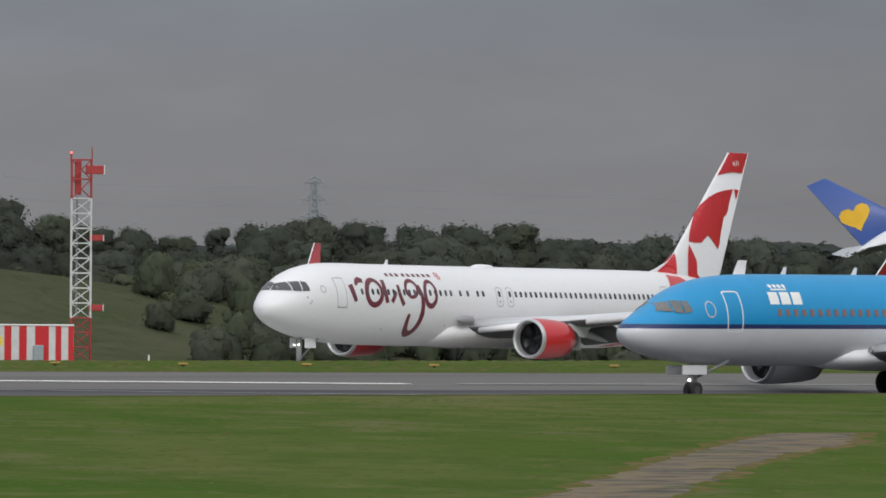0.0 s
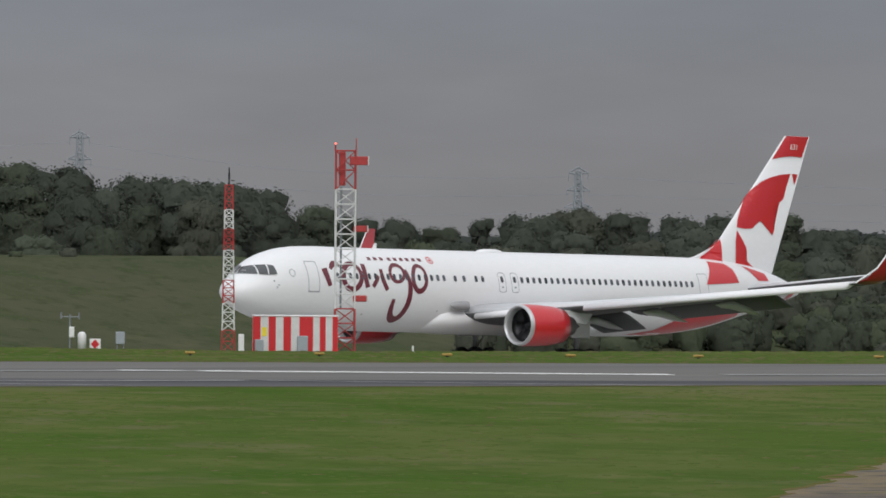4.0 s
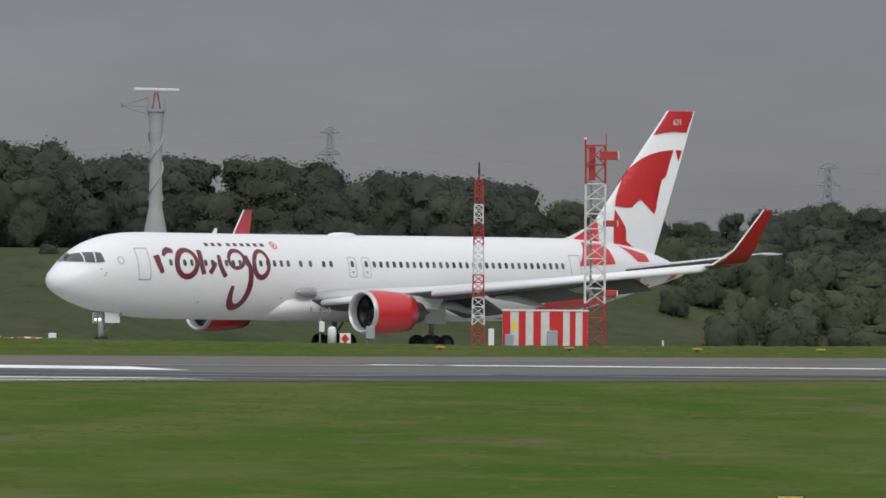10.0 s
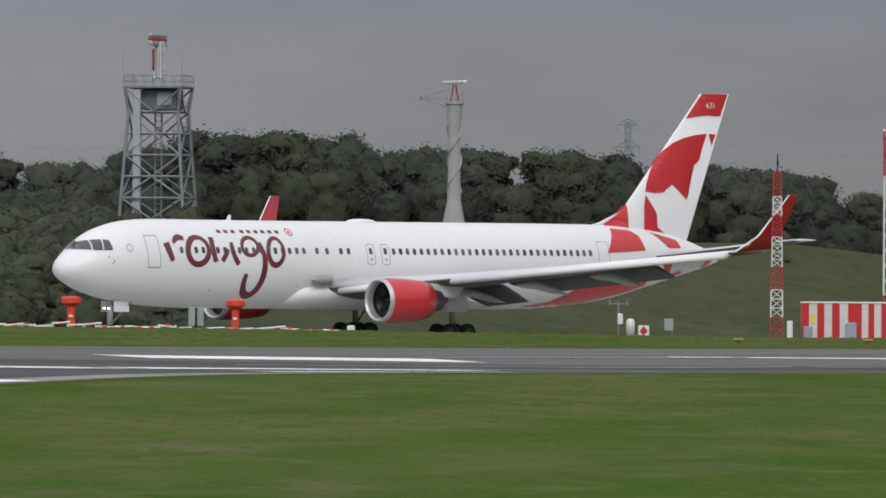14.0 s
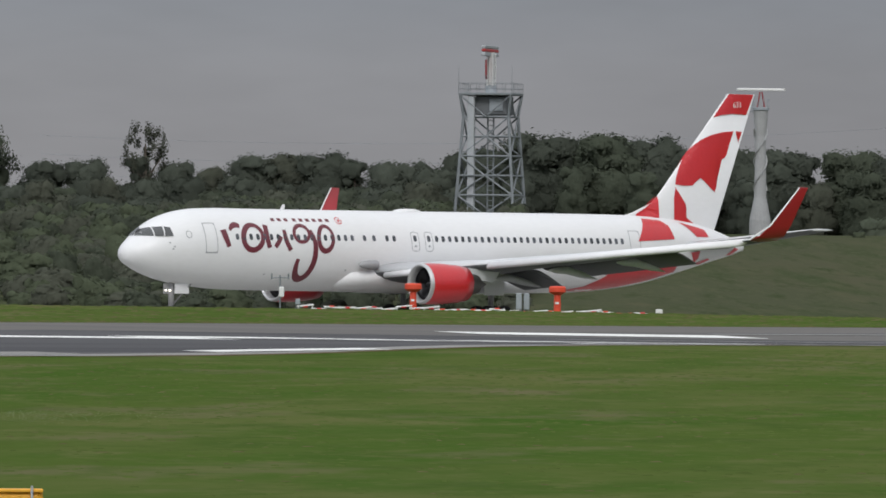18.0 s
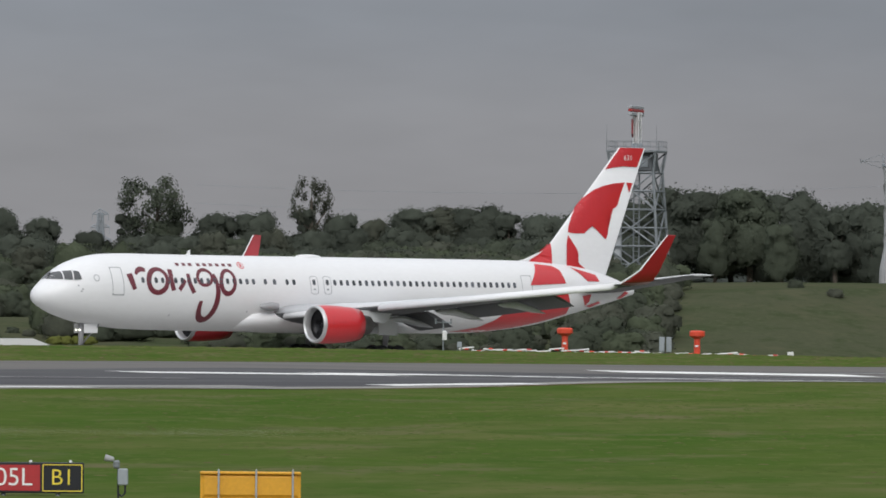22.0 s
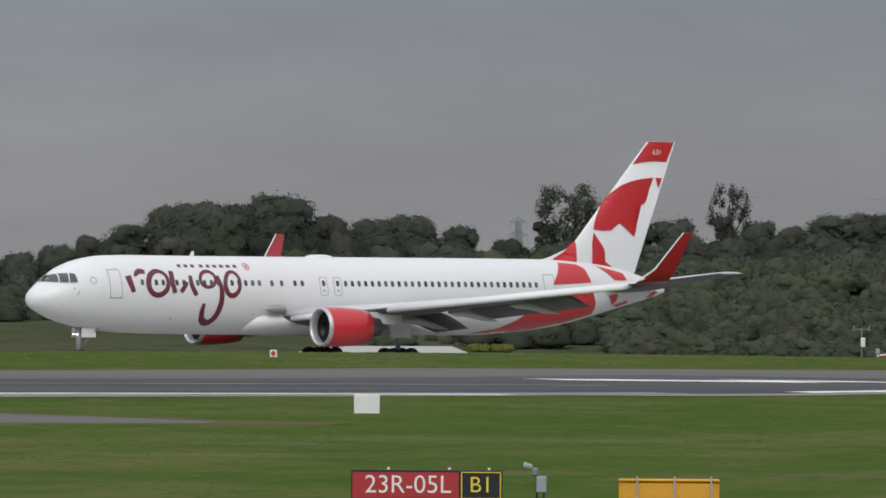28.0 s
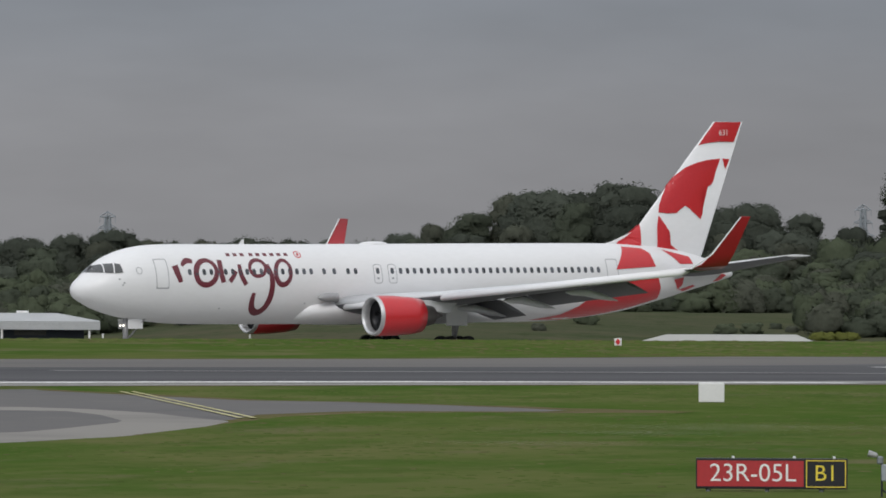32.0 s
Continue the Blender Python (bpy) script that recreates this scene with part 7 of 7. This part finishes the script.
loft(bm, [[(-20, -1.6, 1.75 - z0), (7.2, -1.6, 1.75 - z0), (7.2, -1.6, 2.36 - z0), (-20, -1.6, 2.36 - z0)], [(-20, 9, 1.75 - z0), (7.2, 9, 1.75 - z0), (7.2, 9, 2.36 - z0), (-20, 9, 2.36 - z0)]])
part("roof_edge", bm, "roof", hall)
bm = B()
loft(bm, [[(-20, -1.6, 2.37 - z0), (7.2, -1.6, 2.37 - z0), (7.2, 9, 2.37 - z0), (-20, 9, 2.37 - z0)], [(-16, 2, 2.95 - z0), (4.0, 2, 2.95 - z0), (4.0, 6, 2.95 - z0), (-16, 6, 2.95 - z0)]])
part("roof", bm, "roof", hall)
for k in range(3):
    bm = B()
    box(bm, (-9.0 + 5.2 * k, 4.0, 3.02 - z0), (0.9, 0.9, 0.22), 0, 0.05)
    part("roof_vent", bm, "white_board", hall)
for k in range(4):
    bm = B()
    box(bm, (6.4 - 6.5 * k, -1.4, (1.75 - z0) / 2), (0.16, 0.16, 1.75 - z0))
    part("column", bm, "white_board", hall)
for k in range(6):
    bm = B()
    box(bm, (-14 + 3.2 * k, -0.02, 0.75), (2.4, 0.06, 0.6))
    part("window", bm, "glass", hall)

mx, my = 352.3, 534.3
mound = thing("pale_ground_cover", pose(mx, my, ground_z(mx, my), 0, 0, -33), "low pale flat-topped cover beyond the taxiway", "cover")
bm = B()
loft(bm, [[(-8.6, -3, -0.1), (7.4, -3, -0.1), (7.4, 3, -0.1), (-8.6, 3, -0.1)], [(-5.0, -1.5, 1.62 - ground_z(mx, my)), (4.8, -1.5, 1.66 - ground_z(mx, my)), (4.8, 1.5, 1.66 - ground_z(mx, my)), (-4.8, 1.5, 1.62 - ground_z(mx, my))]])
part("sheet", bm, "slab", mound)

# ---- paving in the near grass ----
def ragged(name, mat, left, right, lift, rough, label, category, seed, along=60, across=8):
    """A worn sheet between two edge lines, with uneven borders, following the ground."""
    def at(line, u):
        k = min(int(u * (len(line) - 1)), len(line) - 2)
        return Vector(line[k]).lerp(Vector(line[k + 1]), u * (len(line) - 1) - k)
    verts, faces = [], []
    for i in range(along + 1):
        u = i / along
        a, b = at(left, u), at(right, u)
        d = (b - a).normalized()
        a = a - d * rough * (noise.noise(Vector((a.x * 0.5, a.y * 0.5, seed))) + 0.7 * noise.noise(Vector((a.x * 1.7, a.y * 1.7, seed + 4))))
        b = b + d * rough * (noise.noise(Vector((b.x * 0.5, b.y * 0.5, seed + 9))) + 0.7 * noise.noise(Vector((b.x * 1.7, b.y * 1.7, seed + 5))))
        for j in range(across + 1):
            p = a.lerp(b, j / across)
            verts.append((p.x, p.y, ground_z(p.x, p.y) + (lift if 0 < j < across or across < 3 else -0.03)))
    for i in range(along):
        for j in range(across):
            k = i * (across + 1) + j
            faces.append((k, k + across + 1, k + across + 2, k + 1))
    me = bpy.data.meshes.new(name)
    me.from_pydata(verts, [], faces)
    me.materials.append(M[mat])
    return tagged(attach(name, me), label, category, kind="structure")


ragged("access_verge", "dirt", [(176, 197), (195.9, 213.2), (208.8, 223.8), (220.7, 233.6), (233.3, 244.0), (249.0, 256.8), (256.5, 262.0)], [(180, 193.5), (199.6, 211.1), (212, 221.5), (222.5, 230.2), (235, 240.0), (247.5, 248.9), (261.5, 261.0)], 0.018, 0.8, "dry straw-coloured edge of an old tarmac strip", "ground", 1)
ragged("access_strip", "old_tarmac", [(176.4, 196.8), (196.3, 213.0), (209.2, 223.6), (221.1, 233.3), (233.8, 243.6), (249.2, 256.2), (256.3, 261.4)], [(179.5, 194.0), (199.3, 211.2), (211.6, 221.7), (222.1, 230.4), (234.6, 240.3), (247.1, 249.2), (259.6, 260.4)], 0.028, 0.5, "cracked strip of old tarmac in the grass", "paving", 2)
ragged("taxiway_near", "tarmac", [(30, 184), (60, 163), (84.5, 146.2), (94.4, 139.3), (108.7, 129.4), (140, 106.5), (190, 69)], [(10, 139), (40, 129.5), (64, 121.9), (79.3, 116.9), (94.1, 111.9), (124, 100), (176, 62)], 0.03, 0.3, "dark grey near taxiway", "taxiway", 7, 60, 8)
ragged("dirt_rim", "rim", [(30, 185.4), (60, 164.4), (84.9, 147.6), (94.8, 140.7), (109.1, 130.8), (140.4, 107.9), (190.4, 70.4)], [(29.8, 183.4), (59.8, 162.4), (84.3, 145.6), (94.2, 138.7), (108.5, 128.8), (139.8, 105.9), (189.8, 68.4)], 0.022, 0.35, "dry dirt rim of the near taxiway", "ground", 11, 60, 3)
ragged("taxiway_edge_line", "edge_line", [(30, 184), (60, 163), (84.5, 146.2), (94.4, 139.3), (108.7, 129.4), (140, 106.5), (190, 69)], [(28.6, 181.8), (58.6, 160.8), (83.1, 144.0), (93.0, 137.1), (107.3, 127.2), (138.6, 104.3), (188.6, 66.8)], 0.034, 0.05, "pale painted taxiway edge line", "marking", 8, 60, 2)
for along, start, stop in ((0.32, 0.30, 0.48), (0.42, 0.44, 0.62), (0.62, 0.25, 0.40), (0.70, 0.46, 0.58)):
    far_line = [Vector((30, 184)), Vector((190, 69))]
    near_line = [Vector((10, 139)), Vector((176, 62))]
    ends = [far_line[0].lerp(far_line[1], q).lerp(near_line[0].lerp(near_line[1], q), along) for q in (start, stop)]
    ragged("worn_joint", "worn_line", [tuple(e) for e in ends], [(e.x + 0.1, e.y - 0.22) for e in ends], 0.045, 0.05, "pale worn joint in the taxiway", "marking", 12, 30, 2)
ragged("exit_rim", "rim", [(90, 183), (111.4, 204.5), (119.0, 212.2), (127.0, 221.6), (135.8, 233.6), (141.0, 240.4), (148.2, 246.4), (153.5, 246.0), (158.5, 244)], [(92, 297), (150, 297), (163.6, 297.6), (161.5, 285.0), (159.1, 272.2), (160.4, 268.0), (160.6, 261.4), (160.8, 254), (161.5, 247)], 0.014, 0.8, "dry dirt rim of the runway exit", "ground", 3)
ragged("exit_taxiway", "exit", [(90, 184), (112.5, 206.0), (119.8, 213.5), (127.5, 222.9), (136.1, 234.9), (140.6, 241.9), (147.9, 248.0), (152.0, 247.6), (155.5, 247.4)], [(92, 296), (150, 296), (162.4, 296.6), (160.1, 284.5), (157.6, 271.2), (159.3, 267.0), (159.2, 259.4), (158.6, 254), (157.5, 249)], 0.022, 0.2, "worn grey runway exit paving", "taxiway", 4)
ragged("exit_taxiway_band", "concrete_band", [(100, 196), (112.8, 206.6), (119.9, 213.9), (127.4, 223.1), (131.6, 228.8), (135.8, 234.8)], [(120, 276), (145.4, 266.1), (144.8, 260.4), (142.2, 251.3), (138.1, 240.6), (136.2, 235.6)], 0.03, 0.12, "pale concrete edge band of the runway exit", "taxiway", 9, 40, 6)
ragged("exit_taxiway_inset", "exit", [(104, 204), (118.0, 216.0), (123.4, 222.9), (128.1, 229.3), (131.2, 233.8)], [(118, 268), (140.8, 257.8), (141.1, 254.9), (138.0, 247.0), (133.0, 236.6)], 0.038, 0.1, "grey asphalt inset of the runway exit", "taxiway", 5, 30, 6)
for off in (0.0, 0.5):
    ragged("guide_line", "yline", [(159.2 + off, 283.6), (148.0 + off, 259.4), (138.5 + off, 238.9)], [(159.34 + off, 283.5), (148.16 + off, 259.3), (138.68 + off, 238.8)], 0.046, 0.01, "pale yellow painted guide line", "marking", 6, 30, 2)

# ---- clover ----
PAVED = [[(176, 197), (195.9, 213.2), (208.8, 223.8), (233.3, 244.0), (249.0, 256.8), (256.5, 262.0), (261.5, 261.0), (247.5, 248.9), (235, 240.0), (222.5, 230.2), (199.6, 211.1), (180, 193.5)],
         [(90, 183), (111.4, 204.5), (119.0, 212.2), (127.0, 221.6), (135.8, 233.6), (141.0, 240.4), (148.2, 246.4), (156.5, 244.5), (166, 240), (170, 246), (161.0, 261.4), (159.1, 272.2), (161.5, 285.0), (163.6, 297.6), (92, 297)],
         [(30, 185.5), (60, 164.5), (84.9, 147.7), (94.8, 140.8), (109.1, 130.9), (140.4, 108), (190.4, 70.5), (176, 62), (124, 100), (94.1, 111.9), (64, 121.9), (40, 129.5), (10, 139)]]


def paved(x, y):
    """Whether a place in the near grass is paved."""
    for poly in PAVED:
        inside = False
        for (ax, ay), (bx, by) in zip(poly, poly[1:] + poly[:1]):
            if (ay > y) != (by > y) and x < (bx - ax) * (y - ay) / (by - ay) + ax:
                inside = not inside
        if inside:
            return True
    return False


def clumps(name, mat, count, seed, spot, low, high, wide, label):
    """Low rounded clumps of turf, joined; spot(rng) gives a place."""
    r = random.Random(seed)
    verts, faces = [], []
    while count > 0:
        x, y = spot(r)
        if paved(x, y):
            continue
        count -= 1
        z, h, w, a = ground_z(x, y), r.uniform(low, high), wide * r.uniform(0.5, 1.3), r.random()
        b = len(verts)
        for rr, hh in ((1.0, -0.01), (0.55, 0.75 * h)):
            for k in range(6):
                q = w * rr * r.uniform(0.75, 1.25)
                verts.append((x + q * math.cos(a + k * 1.047), y + q * math.sin(a + k * 1.047), z + hh))
        verts.append((x, y, z + h))
        for k in range(6):
            n = (k + 1) % 6
            faces += [(b + k, b + n, b + 6 + n, b + 6 + k), (b + 6 + k, b + 6 + n, b + 12)]
    me = bpy.data.meshes.new(name)
    me.from_pydata(verts, [], faces)
    for p in me.polygons:
        p.use_smooth = True
    me.materials.append(M[mat])
    return tagged(attach(name, me), label, "grass", kind="stuff")


def near_field(r):
    y = 120 + 168 * math.sqrt(r.random())
    x = r.uniform(0.50 * y, 72 + 1.35 * max(y - 88, 75))
    near = runway_y(x)[0]
    return x, min(y, near - 3) if x < 232 else y + (near - 295) * max(0.0, (y - 200) / 95)


def verge(r):
    x = r.uniform(235, 470)
    return x, r.uniform(runway_y(x)[1] + 2.5, 446)


clumps("grass_clumps", "clump", 12000, 1, near_field, 0.010, 0.026, 0.16, "uneven clumps of short green grass")
clumps("straw_clumps", "straw", 1200, 2, near_field, 0.012, 0.03, 0.16, "dry straw-coloured grass clumps")
clumps("verge_clumps", "clump", 4000, 3, verge, 0.02, 0.06, 0.35, "uneven clumps of grass along the far verge")
clumps("verge_straw", "straw", 2500, 4, verge, 0.02, 0.06, 0.35, "dry grass clumps along the far verge")
r = random.Random(8)
verts, faces = [], []
for cx, cy, lx, ly, count in ((140, 217.5, 3, 4.5, 330), (145.5, 222.5, 2.4, 5, 330), (149, 224.5, 2.4, 4, 260), (152.5, 219.5, 3, 4.5, 330), (157, 222, 3, 4, 160), (128, 205, 3, 3, 120)):
    for k in range(count * 6):
        x, y = cx + r.gauss(0, lx * 0.5), cy + r.gauss(0, ly * 0.5)
        z, s, b = ground_z(x, y) + r.uniform(0.02, 0.05), r.uniform(0.005, 0.010), len(verts)
        verts += [(x - s, y, z), (x, y - s, z + 0.01), (x + s, y, z), (x, y + s, z + s), (x, y, z + s * 1.2)]
        faces += [(b, b + 1, b + 4), (b + 1, b + 2, b + 4), (b + 2, b + 3, b + 4), (b + 3, b, b + 4)]
me = bpy.data.meshes.new("clover_flowers")
me.from_pydata(verts, [], faces)
me.materials.append(M["clover"])
tagged(attach("clover_flowers", me), "white clover flowers scattered in the grass", "flowers", kind="stuff")


def motions():
    """All that moves: the three airliners and the two radar aerials."""
    walk(wide_jet, [(t, pose(x, y, z, 0, -p, h)) for t, x, y, z, h, p in WIDE_ROWS])
    rows = []
    for t in (0, 0.5, 1.0, 1.5, 2.0, 2.5, 3.0, 3.5, 4.0, 5.0, 6.0, 10.0, 16.0, 24.0, 32.0):
        x = 337.3 - 21.3 * t - 1.85 * t * t if t <= 6 else 142.9 - 43.5 * (t - 6)
        y = lerp(x, ((100, 345.0), (300.5, 348.6), (338.6, 344.1)))
        rows.append((t, pose(x, y, ground_z(x + 20, y) + 0.02 - lerp(t, ((1, 0.0), (2, 0.06), (3, 0.42), (4, 0.45), (6, 0.0))), 0, 0, -1.57 + 0.55 * min(t, 3.0))))
    walk(narrow_jet, rows)
    tail = Vector((54.3, 0, 15.17))          # fin tip of the climbing airliner
    rows = []
    for t in (0, 0.5, 1, 2, 4, 8, 16, 32):
        turn = pose(0, 0, 0, 0, 23.0, 140.0)
        at = Vector((839.0 + 36.0 * t, 791.6 - 30.0 * t, 17.25 + 9.0 * t)) - turn @ tail
        rows.append((t, Matrix.Translation(at) @ turn))
    walk(holiday, rows)
    walk(radar_aerial, [(0.5 * k, pose(0, 0, RADAR_TOP, 0, 0, RADAR_FACE + 45.0 * k)) for k in range(65)])
    walk(bar_aerial, [(0.2 * k, pose(0, 0, BAR_TOP, 0, 0, BAR_FACE + BAR_SPEED * 0.2 * k)) for k in range(161)])


motions()
